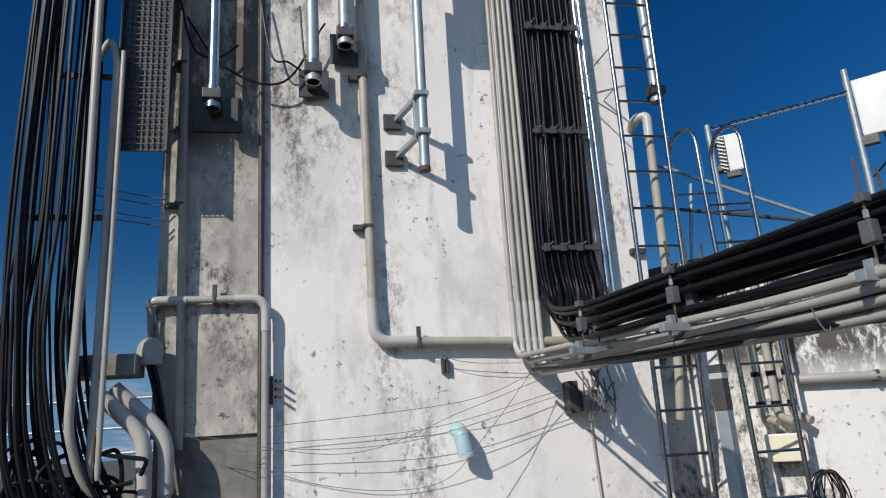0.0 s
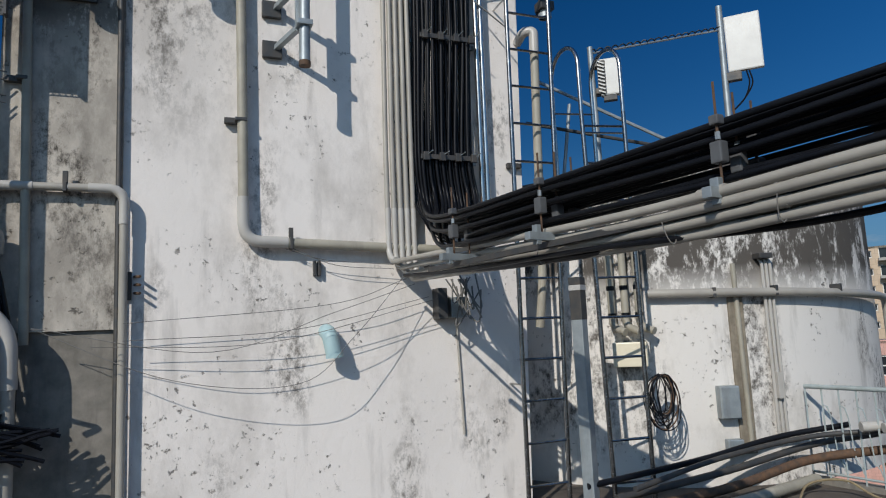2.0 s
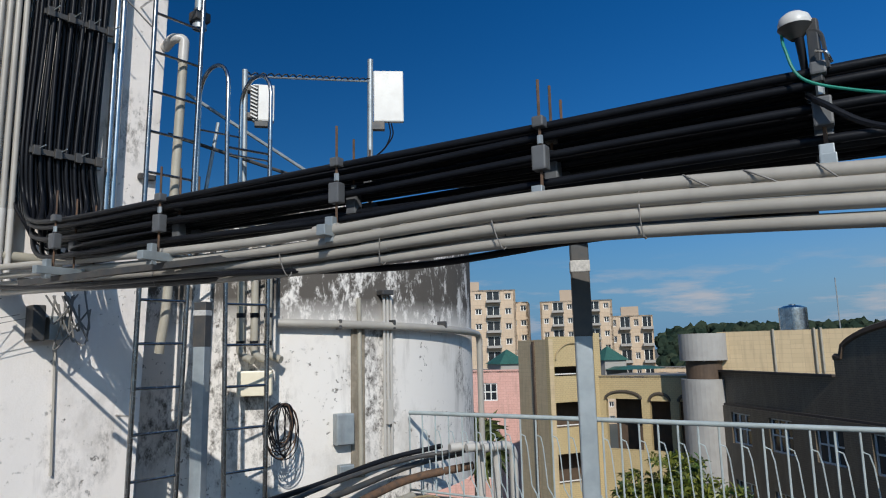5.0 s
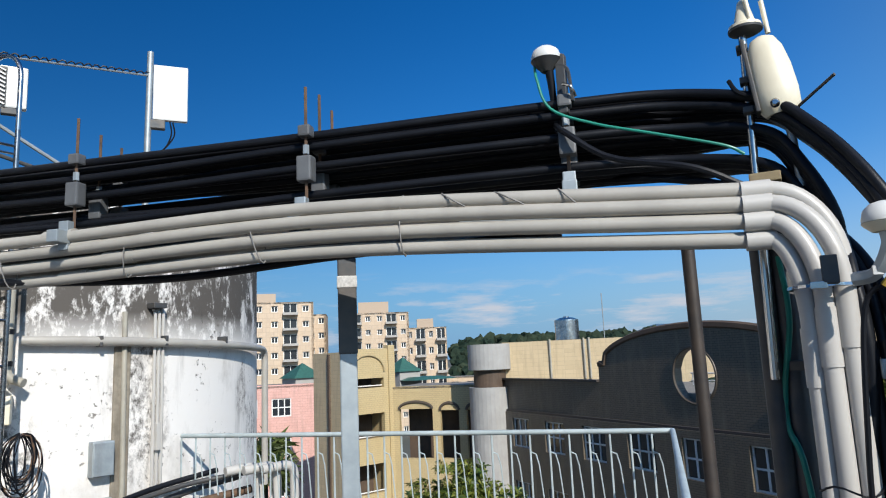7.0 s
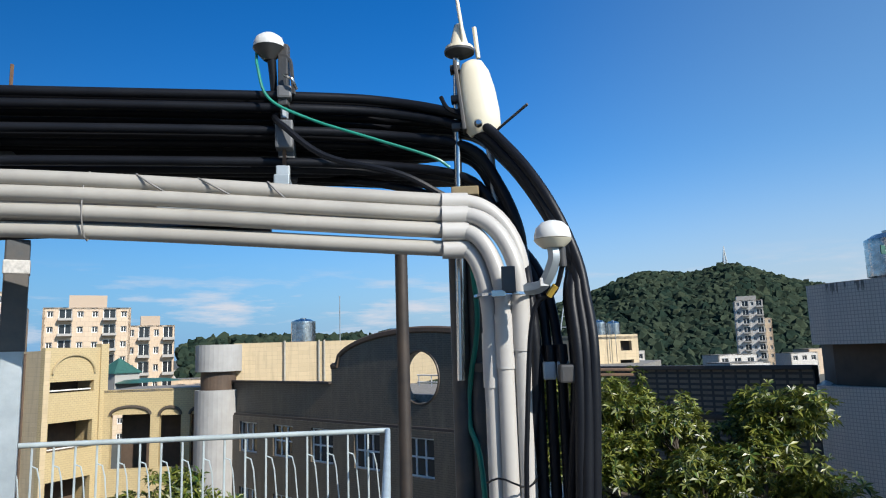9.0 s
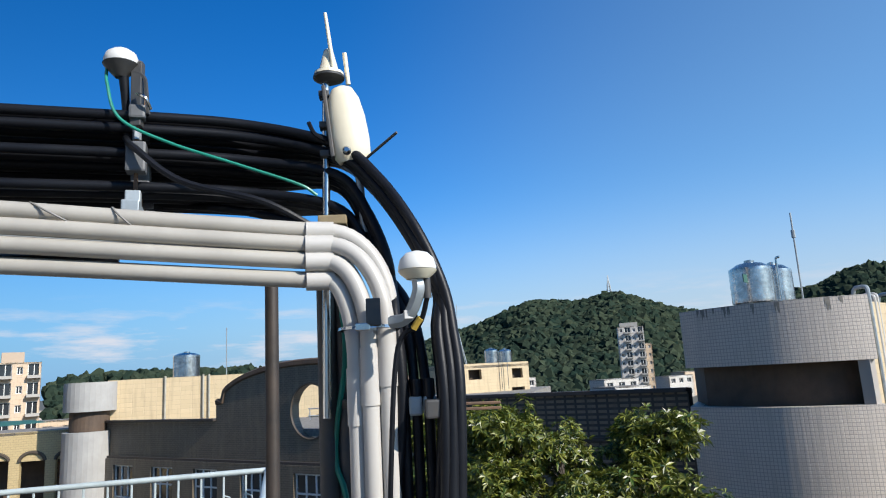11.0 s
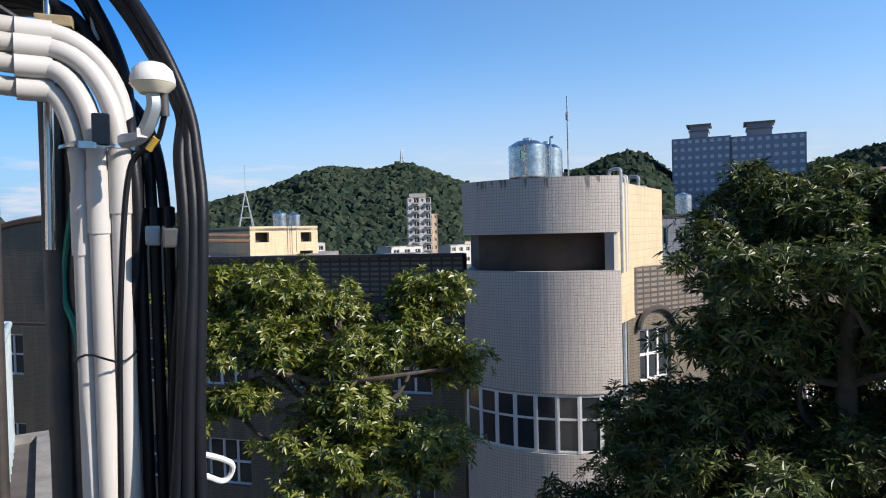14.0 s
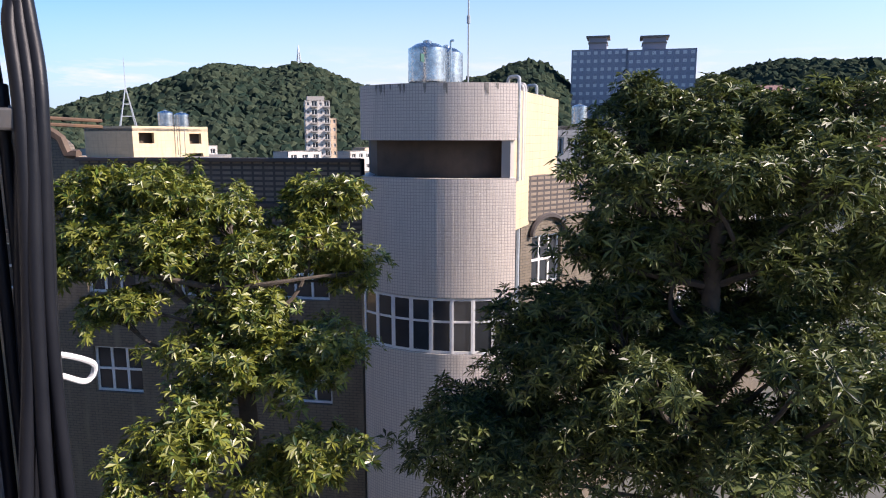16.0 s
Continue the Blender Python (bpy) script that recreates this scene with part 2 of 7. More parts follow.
PVC = mk("grey_pvc", (0.40, 0.375, 0.33), (0.32, 0.30, 0.265), 0.42, scale=3.0, bump=0.05, streak=(0.30, 0.28, 0.25), streak_amt=0.5)
PVCW = mk("pale_pvc", (0.49, 0.47, 0.435), (0.42, 0.40, 0.37), 0.38, scale=3.0, bump=0.04, streak=(0.45, 0.43, 0.40), streak_amt=0.4)
PVCT = mk("aged_pvc", (0.40, 0.37, 0.30), (0.30, 0.28, 0.23), 0.5, scale=4.0, bump=0.06, streak=(0.20, 0.18, 0.15))
CABLE = mk("black_cable", (0.006, 0.007, 0.010), (0.010, 0.011, 0.014), 0.42, scale=5.0, bump=0.1, bscale=60, spec=0.2)
STEEL = mk("stainless_steel", (0.55, 0.55, 0.54), (0.45, 0.45, 0.44), 0.20, 1.0, scale=8.0)
# darker copy of the steel, with the cable run's shade in its colour
LADDER = mk("shaded_ladder_steel", (0.34, 0.34, 0.34), (0.22, 0.22, 0.22), 0.24, 1.0, scale=9.0, bump=0.05)
TANKSTEEL = mk("tank_steel", (0.66, 0.65, 0.63), (0.34, 0.33, 0.32), 0.24, 1.0, scale=5.0)
GALV = mk("galvanised_steel", (0.38, 0.42, 0.44), (0.28, 0.32, 0.34), 0.5, 0.5, scale=7.0, bump=0.08, streak=(0.22, 0.22, 0.21), streak_amt=0.5)
DARKST = mk("dark_steel", (0.06, 0.065, 0.07), (0.10, 0.09, 0.08), 0.55, 0.4, scale=9.0, bump=0.1)
QPOLE = mk("brown_pole", (0.055, 0.042, 0.034), (0.03, 0.026, 0.024), 0.6, 0.3, scale=9.0, bump=0.15)
RUST = mk("rusty_steel", (0.16, 0.09, 0.05), (0.07, 0.05, 0.04), 0.8, 0.2, scale=14.0, bump=0.2)
RAILP = mk("rail_paint", (0.44, 0.50, 0.50), (0.34, 0.39, 0.39), 0.5, 0.1, scale=6.0, bump=0.1, spots=(0.20, 0.15, 0.11), spot_lo=0.68, spot_hi=0.74)
CREAMP = mk("cream_plastic", (0.78, 0.72, 0.56), (0.70, 0.63, 0.47), 0.38, scale=5.0)
WHITEP = mk("white_plastic", (0.66, 0.66, 0.63), (0.58, 0.575, 0.55), 0.38, scale=4.0)
BLOCK = mk("clamp_plastic", (0.11, 0.115, 0.12), (0.075, 0.078, 0.083), 0.5, scale=10.0)
GREEN = mk("green_cable", (0.01, 0.24, 0.17), (0.01, 0.18, 0.13), 0.4)
YTAPE = mk("yellow_tape", (0.55, 0.36, 0.05), (0.42, 0.27, 0.05), 0.5)
STICK = mk("sticker", (0.55, 0.54, 0.52), (0.35, 0.35, 0.34), 0.5, scale=80)
BLUEP = mk("pale_blue_pvc", (0.42, 0.58, 0.60), (0.34, 0.48, 0.50), 0.45)
WIRE = mk("grey_wire", (0.20, 0.19, 0.18), (0.12, 0.12, 0.11), 0.6)
WHITEC = mk("white_cord", (0.75, 0.75, 0.72), (0.6, 0.6, 0.58), 0.5)
WOODB = mk("weathered_board", (0.30, 0.24, 0.13), (0.20, 0.15, 0.09), 0.8, scale=15, bump=0.2)
TOWERT = tile_mat("tower_tiles", (0.60, 0.53, 0.46), (0.57, 0.50, 0.435), (0.37, 0.335, 0.30), 0.086, 0.086, 0.0, 0.4, (0.42, 0.38, 0.335), 0.009)
DRUMC = mk("drum_render", (0.38, 0.37, 0.35), (0.32, 0.31, 0.29), 0.8, scale=1.2, streak=(0.30, 0.28, 0.26), streak_amt=0.5)
BRICKR = mk("far_red_brick", (0.30, 0.12, 0.08), (0.24, 0.10, 0.07), 0.8, scale=1.0)
CREAMT = tile_mat("cream_tiles", (0.56, 0.44, 0.27), (0.51, 0.40, 0.245), (0.46, 0.36, 0.23), 0.60, 0.24, 0.0, 0.5, (0.36, 0.28, 0.18), 0.012)
RIBT = tile_mat("brown_ribbed_tiles", (0.22, 0.17, 0.12), (0.18, 0.135, 0.095), (0.05, 0.04, 0.035), 0.34, 0.16, 0.0, 0.55, (0.10, 0.08, 0.06), 0.04)
# ochre set below the tiles' own tone: the court's deep shade is in it
WINGT = tile_mat("shaded_ochre_strip_tiles", (0.15, 0.12, 0.085), (0.13, 0.105, 0.073), (0.075, 0.06, 0.045), 0.24, 0.09, 0.5, 0.5, (0.20, 0.16, 0.11), 0.012)
YELT = tile_mat("yellow_tiles", (0.52, 0.405, 0.215), (0.49, 0.38, 0.20), (0.38, 0.295, 0.16), 0.24, 0.12, 0.5, 0.5, (0.45, 0.34, 0.18), 0.010)
APTT = tile_mat("apartment_tiles", (0.56, 0.43, 0.30), (0.51, 0.39, 0.27), (0.42, 0.32, 0.23), 1.2, 0.8, 0.5, 0.6, (0.44, 0.34, 0.26), 0.03)
PINKT = tile_mat("pink_tiles", (0.66, 0.38, 0.32), (0.62, 0.35, 0.29), (0.5, 0.28, 0.24), 0.4, 0.2, 0.5, 0.6, (0.45, 0.27, 0.22), 0.01)
GREYT = tile_mat("grey_tiles", (0.33, 0.345, 0.40), (0.31, 0.32, 0.375), (0.28, 0.29, 0.34), 2.0, 1.2, 0.5, 0.6, (0.15, 0.14, 0.15), 0.04)
WHITET = tile_mat("pale_tiles", (0.55, 0.52, 0.47), (0.50, 0.47, 0.43), (0.35, 0.33, 0.30), 1.0, 0.6, 0.5, 0.6, (0.33, 0.31, 0.28), 0.03)
# brown darkened so that the shade inside openings is part of the colour
RECESS = mk("brown_recess_shade", (0.105, 0.07, 0.046), (0.075, 0.05, 0.034), 0.75, scale=2.0, streak=(0.06, 0.04, 0.03))
GREENR = mk("green_roof_tiles", (0.04, 0.13, 0.10), (0.03, 0.09, 0.07), 0.5, scale=4.0)
FRAMEW = mk("white_frame", (0.74, 0.73, 0.70), (0.64, 0.63, 0.60), 0.45)
GLASS = mk("dark_glass", (0.03, 0.035, 0.04), (0.02, 0.022, 0.026), 0.08, scale=1.0, spec=0.6)
BARK = mk("bark", (0.075, 0.06, 0.045), (0.045, 0.036, 0.028), 0.9, scale=8, bump=0.6, bscale=30)
MORTAR = mk("old_mortar", (0.30, 0.26, 0.20), (0.17, 0.145, 0.11), 0.95, scale=7.0, bump=0.5, bscale=30, streak=(0.10, 0.085, 0.065), streak_amt=0.8)
GROUND = mk("ground_far", (0.10, 0.10, 0.085), (0.07, 0.075, 0.06), 0.95, scale=0.05)


def leaf_mat(name, c1, c2, c3, gloss=0.42, spec=0.3):
    m = bpy.data.materials.new(name)
    m.use_nodes = True
    nd, lk = m.node_tree.nodes, m.node_tree.links
    b = nd["Principled BSDF"]
    g = nd.new("ShaderNodeNewGeometry")
    rp = nd.new("ShaderNodeValToRGB")
    rp.color_ramp.elements[0].color, rp.color_ramp.elements[1].color = (*c1, 1), (*c2, 1)
    e = rp.color_ramp.elements.new(0.96)
    e.color = (*c3, 1)
    rp.color_ramp.elements[1].position = 0.9
    rp.color_ramp.elements[2].position = 1.0
    lk.new(g.outputs["Random Per Island"], rp.inputs["Fac"])
    lk.new(rp.outputs["Color"], b.inputs["Base Color"])
    b.inputs["Roughness"].default_value = gloss
    b.inputs["Specular IOR Level"].default_value = spec
    tr = nd.new("ShaderNodeBsdfTranslucent")
    lk.new(rp.outputs["Color"], tr.inputs["Color"])
    ms = nd.new("ShaderNodeMixShader")
    ms.inputs["Fac"].default_value = 0.28
    lk.new(b.outputs["BSDF"], ms.inputs[1])
    lk.new(tr.outputs["BSDF"], ms.inputs[2])
    lk.new(ms.outputs["Shader"], nd["Material Output"].inputs["Surface"])
    return m


LEAF = leaf_mat("leaf", (0.015, 0.044, 0.008), (0.062, 0.135, 0.024), (0.24, 0.25, 0.04), 0.36, 0.5)
LEAF2 = leaf_mat("leaf_dark", (0.011, 0.025, 0.008), (0.054, 0.086, 0.026), (0.16, 0.19, 0.055), 0.40, 0.32)
HILLG = leaf_mat("hill_foliage", (0.020, 0.038, 0.029), (0.042, 0.064, 0.045), (0.062, 0.080, 0.050), 1.0, 0.0)
HAZE = mk("hazy_mountain", (0.10, 0.17, 0.24), (0.09, 0.15, 0.22), 1.0, scale=0.01, spec=0.0)


# ---------------------------------------------------------------- building helpers
def thing(name, label="", category="", group="", kind="", at=(0, 0, 0)):
    ob = new(name)
    ob.location = at
    ob.empty_display_size = 0.1
    return tagged(ob, label, category, group, kind)


def finish(bm, name, mat, smooth=False):
    bmesh.ops.recalc_face_normals(bm, faces=bm.faces)
    me = bpy.data.meshes.new(name)
    if smooth:
        for f in bm.faces:
            f.smooth = True
    bm.to_mesh(me)
    bm.free()
    me.materials.append(mat)
    if smooth:
        try:
            me.set_sharp_from_angle(angle=radians(40))
        except AttributeError:
            pass
    return me


def part(name, bm, mat, parent=None, label="", smooth=False):
    """One mesh object; the geometry is in world coordinates."""
    ob = new(name, finish(bm, name, mat, smooth))
    if parent is not None:
        ob.parent = parent
        base, p = Vector((0, 0, 0)), parent
        while p is not None:
            base += p.location
            p = p.parent
        ob.location = -base
    return tagged(ob, label)


def B():
    return bmesh.new()


def box(bm, m, sx, sy, sz, bevel=0.0):
    """A box of that size centred on the pose m."""
    g = bmesh.ops.create_cube(bm, size=1.0, matrix=m @ Matrix.Diagonal((sx, sy, sz, 1)))
    if bevel:
        es = list({e for v in g["verts"] for e in v.link_edges})
        bmesh.ops.bevel(bm, geom=es, offset=bevel, segments=2, affect="EDGES", profile=0.6)
    return bm


def abox(bm, x0, y0, z0, x1, y1, z1, bevel=0.0):
    return box(bm, pose((x0 + x1) / 2, (y0 + y1) / 2, (z0 + z1) / 2), abs(x1 - x0), abs(y1 - y0), abs(z1 - z0), bevel)


def bend(pts, rad=0.1, n=6):
    """Rounds the inner corners of a polyline."""
    pts = [Vector(p) for p in pts]
    out = [pts[0]]
    for a, b, c in zip(pts, pts[1:], pts[2:]):
        d0, d1 = (a - b), (c - b)
        r = min(rad, d0.length * 0.48, d1.length * 0.48)
        p, q = b + d0.normalized() * r, b + d1.normalized() * r
        for k in range(n + 1):
            f = k / n
            out.append((1 - f) ** 2 * p + 2 * f * (1 - f) * b + f * f * q)
    out.append(pts[-1])
    return out


def spline(pts, n=8):
    """A smooth curve through the points (Catmull-Rom)."""
    p = [Vector(v) for v in pts]
    p = [2 * p[0] - p[1]] + p + [2 * p[-1] - p[-2]]
    out = []
    for a, b, c, d in zip(p, p[1:], p[2:], p[3:]):
        for k in range(n):
            t = k / n
            out.append(0.5 * (2 * b + (c - a) * t + (2 * a - 5 * b + 4 * c - d) * t * t + (3 * b - a - 3 * c + d) * t ** 3))
    out.append(p[-2])
    return out


def tube(bm, pts, r, seg=8, taper=None):
    """A round bar swept along the points, with closed ends."""
    pts = [Vector(p) for p in pts]
    keep = [pts[0]]
    for p in pts[1:]:
        if (p - keep[-1]).length > 1e-4:
            keep.append(p)
    pts = keep
    t0 = (pts[1] - pts[0]).normalized()
    side = t0.orthogonal().normalized()
    rings = []
    for i, p in enumerate(pts):
        t = (pts[min(i + 1, len(pts) - 1)] - pts[max(i - 1, 0)]).normalized()
        side = (side - t * side.dot(t)).normalized()
        up = t.cross(side)
        rr = r if taper is None else r + (taper - r) * i / (len(pts) - 1)
        rings.append([bm.verts.new(p + rr * (math.cos(2 * math.pi * k / seg) * side + math.sin(2 * math.pi * k / seg) * up)) for k in range(seg)])
    for a, b in zip(rings, rings[1:]):
        for k in range(seg):
            bm.faces.new((a[k], a[(k + 1) % seg], b[(k + 1) % seg], b[k]))
    bm.faces.new(rings[0])
    bm.faces.new(rings[-1][::-1])
    return bm


def lathe(bm, prof, m=None, seg=24):
    """A solid of revolution about z from rows of radius and height."""
    m = m or Matrix()
    rings = [[bm.verts.new(m @ Vector((r * math.cos(2 * math.pi * k / seg), r * math.sin(2 * math.pi * k / seg), z))) for k in range(seg)] for r, z in prof]
    for a, b in zip(rings, rings[1:]):
        for k in range(seg):
            bm.faces.new((a[k], a[(k + 1) % seg], b[(k + 1) % seg], b[k]))
    bm.faces.new(rings[0][::-1])
    bm.faces.new(rings[-1])
    return bm


def rod(bm, a, b, r, seg=8):
    return tube(bm, [a, b], r, seg)


def wall_strip(bm, plan, z0, z1, thick=0.25, closed=False):
    """A wall that follows a plan line, with UV in metres; thick is laid to the left of the line."""
    uv = bm.loops.layers.uv.verify()
    plan = [Vector((p[0], p[1])) for p in plan]
    run, inner = [0.0], []
    for a, b in zip(plan, plan[1:]):
        run.append(run[-1] + (b - a).length)
    for i, p in enumerate(plan):
        t = (plan[min(i + 1, len(plan) - 1)] - plan[max(i - 1, 0)]).normalized()
        inner.append(p + Vector((-t.y, t.x)) * thick)

    def quad(a, b, za, zb, ua, ub):
        vs = [bm.verts.new((a.x, a.y, za)), bm.verts.new((b.x, b.y, za)), bm.verts.new((b.x, b.y, zb)), bm.verts.new((a.x, a.y, zb))]
        f = bm.faces.new(vs)
        for l, w in zip(f.loops, ((ua, za), (ub, za), (ub, zb), (ua, zb))):
            l[uv].uv = w

    for i in range(len(plan) - 1):
        quad(plan[i], plan[i + 1], z0, z1, run[i], run[i + 1])
        quad(inner[i + 1], inner[i], z0, z1, run[i + 1], run[i])
        for z in (z0, z1):
            f = bm.faces.new([bm.verts.new((v.x, v.y, z)) for v in (plan[i], plan[i + 1], inner[i + 1], inner[i])])
            for l, w in zip(f.loops, ((run[i], z), (run[i + 1], z), (run[i + 1], z + thick), (run[i], z + thick))):
                l[uv].uv = w
    quad(inner[0], plan[0], z0, z1, -thick, 0)
    quad(plan[-1], inner[-1], z0, z1, run[-1], run[-1] + thick)
    bmesh.ops.remove_doubles(bm, verts=bm.verts, dist=1e-4)
    return bm


def facade(bm, p, q, z0, z1, holes, thick=0.3):
    """A straight wall from p to q (plan) with rectangular openings (s0, s1, za, zb) cut through it; UV in metres."""
    p, q = Vector(p), Vector(q)
    length = (q - p).length
    t = (q - p).normalized()
    ss = sorted({0.0, length, *(min(max(h[k], 0), length) for h in holes for k in (0, 1))})
    zs = sorted({z0, z1, *(min(max(h[k], z0), z1) for h in holes for k in (2, 3))})
    uv = bm.loops.layers.uv.verify()
    nrm = Vector((-t.y, t.x))

    def solid(i, k):
        if not (0 <= i < len(ss) - 1 and 0 <= k < len(zs) - 1):
            return False
        s, z = (ss[i] + ss[i + 1]) / 2, (zs[k] + zs[k + 1]) / 2
        return not any(h[0] < s < h[1] and h[2] < z < h[3] for h in holes)

    def face(c):
        f = bm.faces.new([bm.verts.new(v[0]) for v in c])
        for l, v in zip(f.loops, c):
            l[uv].uv = v[1]

    def at(s, o, z):
        v = p + t * s + nrm * o
        return (Vector((v.x, v.y, z)), (s + o, z))

    for i in range(len(ss) - 1):
        for k in range(len(zs) - 1):
            if not solid(i, k):
                continue
            a, b, c, d = ss[i], ss[i + 1], zs[k], zs[k + 1]
            face((at(a, 0, c), at(b, 0, c), at(b, 0, d), at(a, 0, d)))
            face((at(a, thick, c), at(a, thick, d), at(b, thick, d), at(b, thick, c)))
            if not solid(i - 1, k):
                face((at(a, 0, c), at(a, 0, d), at(a, thick, d), at(a, thick, c)))
            if not solid(i + 1, k):
                face((at(b, 0, c), at(b, thick, c), at(b, thick, d), at(b, 0, d)))
            if not solid(i, k - 1):
                face((at(a, 0, c), at(a, thick, c), at(b, thick, c), at(b, 0, c)))
            if not solid(i, k + 1):
                face((at(a, 0, d), at(b, 0, d), at(b, thick, d), at(a, thick, d)))
    return bm


PANES = {}


def window(parent, p, t, s0, s1, za, zb, inset=0.12, bars=(2, 2), fw=0.06, far=False):
    """A window in an opening of a facade: a frame with bars and a glass pane behind it."""
    nrm = Vector((-t.y, t.x))
    c = Vector(p) + t * (s0 + s1) / 2 + nrm * inset
    m = Matrix.Translation((c.x, c.y, (za + zb) / 2)) @ Matrix.Rotation(math.atan2(t.y, t.x), 4, "Z")
    w, h = s1 - s0, zb - za
    key = (round(w, 2), round(h, 2), bars, fw, far)
    if key not in PANES:
        g = B()
        box(g, pose(0, 0.03, 0), w, 0.02, h)
        gm = finish(g, "pane", GLASS)
        uprights = [(-w / 2 + fw / 2 + (w - fw) * k / bars[0], 0, 0) for k in range(bars[0] + 1)]
        rails = [(0, -0.004, -h / 2 + fw / 2 + (h - fw) * k / bars[1]) for k in range(bars[1] + 1)]
        up, ra = finish(box(B(), pose(0, 0, 0), fw, 0.05, h), "upright", FRAMEW), finish(box(B(), pose(0, 0, 0), w, 0.05, fw), "rail", FRAMEW)
        f = B()
        for p3 in uprights:
            box(f, pose(*p3), fw, 0.05, h)
        for p3 in rails:
            box(f, pose(*p3), w, 0.05, fw)
        PANES[key] = (finish(f, "window_frame", FRAMEW), gm, up, ra, uprights, rails)
    fm, gm, up, ra, uprights, rails = PANES[key]
    base, q = Vector((0, 0, 0)), parent
    while q is not None:
        base += q.location
        q = q.parent
    near = bars[0] > 2                       # near windows: every bar of the frame is a part
    fr = new("window", gm if far or near else fm)
    fr.parent = parent
    fr.matrix_local = Matrix.Translation(-base) @ m
    if near:
        for nm, me, spots in (("upright", up, uprights), ("rail", ra, rails)):
            for p3 in spots:
                ob = new(nm, me)
                ob.parent = fr
                ob.location = p3
    elif not far:
        gl = new("pane", gm)
        gl.parent = fr
    return fr


# ---------------------------------------------------------------- setting: roof, tower wall, tank wall
GROUND_Z = -11.5
g = B()
bmesh.ops.create_grid(g, x_segments=8, y_segments=8, size=3000, matrix=Matrix.Translation((0, 0, GROUND_Z)))
tagged(part("ground", g, GROUND), "grey-green city ground far below the roofs", "ground", kind="structure")

WA, WD, WN = Vector((1.75, 6.4)), Vector((0.9976, 0.0698)), Vector((0.0698, -0.9976))


def AW(u, z, off=0.0):
    """A place on the tower's front wall: metres along it, height, and metres out from it."""
    p = WA + WD * u + WN * off
    return Vector((p.x, p.y, z))


def MW(u, z, off=0.0):
    """The pose on the tower's wall: x along it, y out of it (towards the roof), z up."""
    p = AW(u, z, off)
    return Matrix(((-WD.x, WN.x, 0, p.x), (-WD.y, WN.y, 0, p.y), (0, 0, 1, p.z), (0, 0, 0, 1)))


def prism(bm, plan, z0, z1):
    lo = [bm.verts.new((x, y, z0)) for x, y in plan]
    hi = [bm.verts.new((x, y, z1)) for x, y in plan]
    for k in range(len(plan)):
        j = (k + 1) % len(plan)
        bm.faces.new((lo[k], lo[j], hi[j], hi[k]))
    bm.faces.new(lo[::-1])
    bm.faces.new(hi)
    return bm


# roof slab on which the camera stands
g = prism(B(), [(-7.0, -1.0), (3.30, -1.0), (3.45, 0.15), (7.85, 0.70), (7.0, 6.3), (7.6, 9.0), (-7.0, 10.5)], -0.30, 0.0)
bmesh.ops.bevel(g, geom=[e for e in g.edges], offset=0.015, segments=1, affect="EDGES")
tagged(part("floor", g, ROOF), "dark stained waterproofed roof floor", "floor", kind="structure")
g = prism(B(), [(-6.9, -0.9), (3.2, -0.9), (3.35, 0.25), (7.75, 0.80), (6.9, 6.2), (7.5, 8.9), (-6.9, 10.4)], GROUND_Z, -0.30)
tagged(part("wall_below", g, WHITET), "tiled outer wall of the building under the roof", "wall", kind="structure")

# tower: the white front and the weathered strip at its end
g = B()
q = [AW(-1.70, 0), AW(2.06, 0), AW(2.06, 0, -3.0), AW(-1.70, 0, -3.0)]
lo = [g.verts.new((p.x, p.y, 0)) for p in q]
hi = [g.verts.new((*(AW(u, 0, o).xy), 10.0)) for u, o in ((-1.70, 0), (2.36, 0), (2.36, -3.0), (-1.70, -3.0))]
for k in range(4):
    g.faces.new((lo[k], lo[(k + 1) % 4], hi[(k + 1) % 4], hi[k]))
g.faces.new(hi)
g.faces.new(lo[::-1])
tower = tagged(part("wall_tower", g, PLASTER), "white limewashed tower wall with mould stains and flaking", "wall", kind="structure")
g = B()
prism(g, [AW(-2.62, 0, 0.035).xy, AW(-1.703, 0, 0.035).xy, AW(-1.703, 0, -3.0).xy, AW(-2.62, 0, -3.0).xy], 1.88, 10.0)
tagged(part("wall_pier", g, GREYREND), "grey weathered tower pier with black mould and peeling paint", "wall", kind="structure")
g = B()
prism(g, [AW(-2.60, 0, 0.0).xy, AW(-1.703, 0, 0.0).xy, AW(-1.703, 0, -2.9).xy, AW(-2.60, 0, -2.9).xy], 0.0, 1.878)
tagged(part("wall_pier_base", g, BARE), "bare brown concrete base under the pier", "wall", kind="structure")

# round tank
TC, TR = Vector((6.92, 9.15)), 3.08


def TA(deg, z, off=0.0):
    a = radians(deg)
    return Vector((TC.x + (TR + off) * math.cos(a), TC.y + (TR + off) * math.sin(a), z))


g = lathe(B(), [(TR, 0.0), (TR, 3.10), (TR, 3.30), (TR - 0.02, 3.46), (TR - 0.06, 3.50), (TR - 0.3, 3.50)], Matrix.Translation((TC.x, TC.y, 0)), 96)
tagged(part("wall_tank", g, TANKREND, smooth=True), "round white water tank wall with black mould below the rim", "wall", kind="structure")
# low wall between tower and tank
g = B()
a, b = AW(1.8, 0, -1.2), Vector((5.2, 7.4, 0))
wall_strip(g, [(a.x, a.y), (b.x, b.y)], 0.0, 3.35, 0.3)
tagged(part("wall_link", g, TANKREND), "white stained wall between tower and tank", "wall", kind="structure")

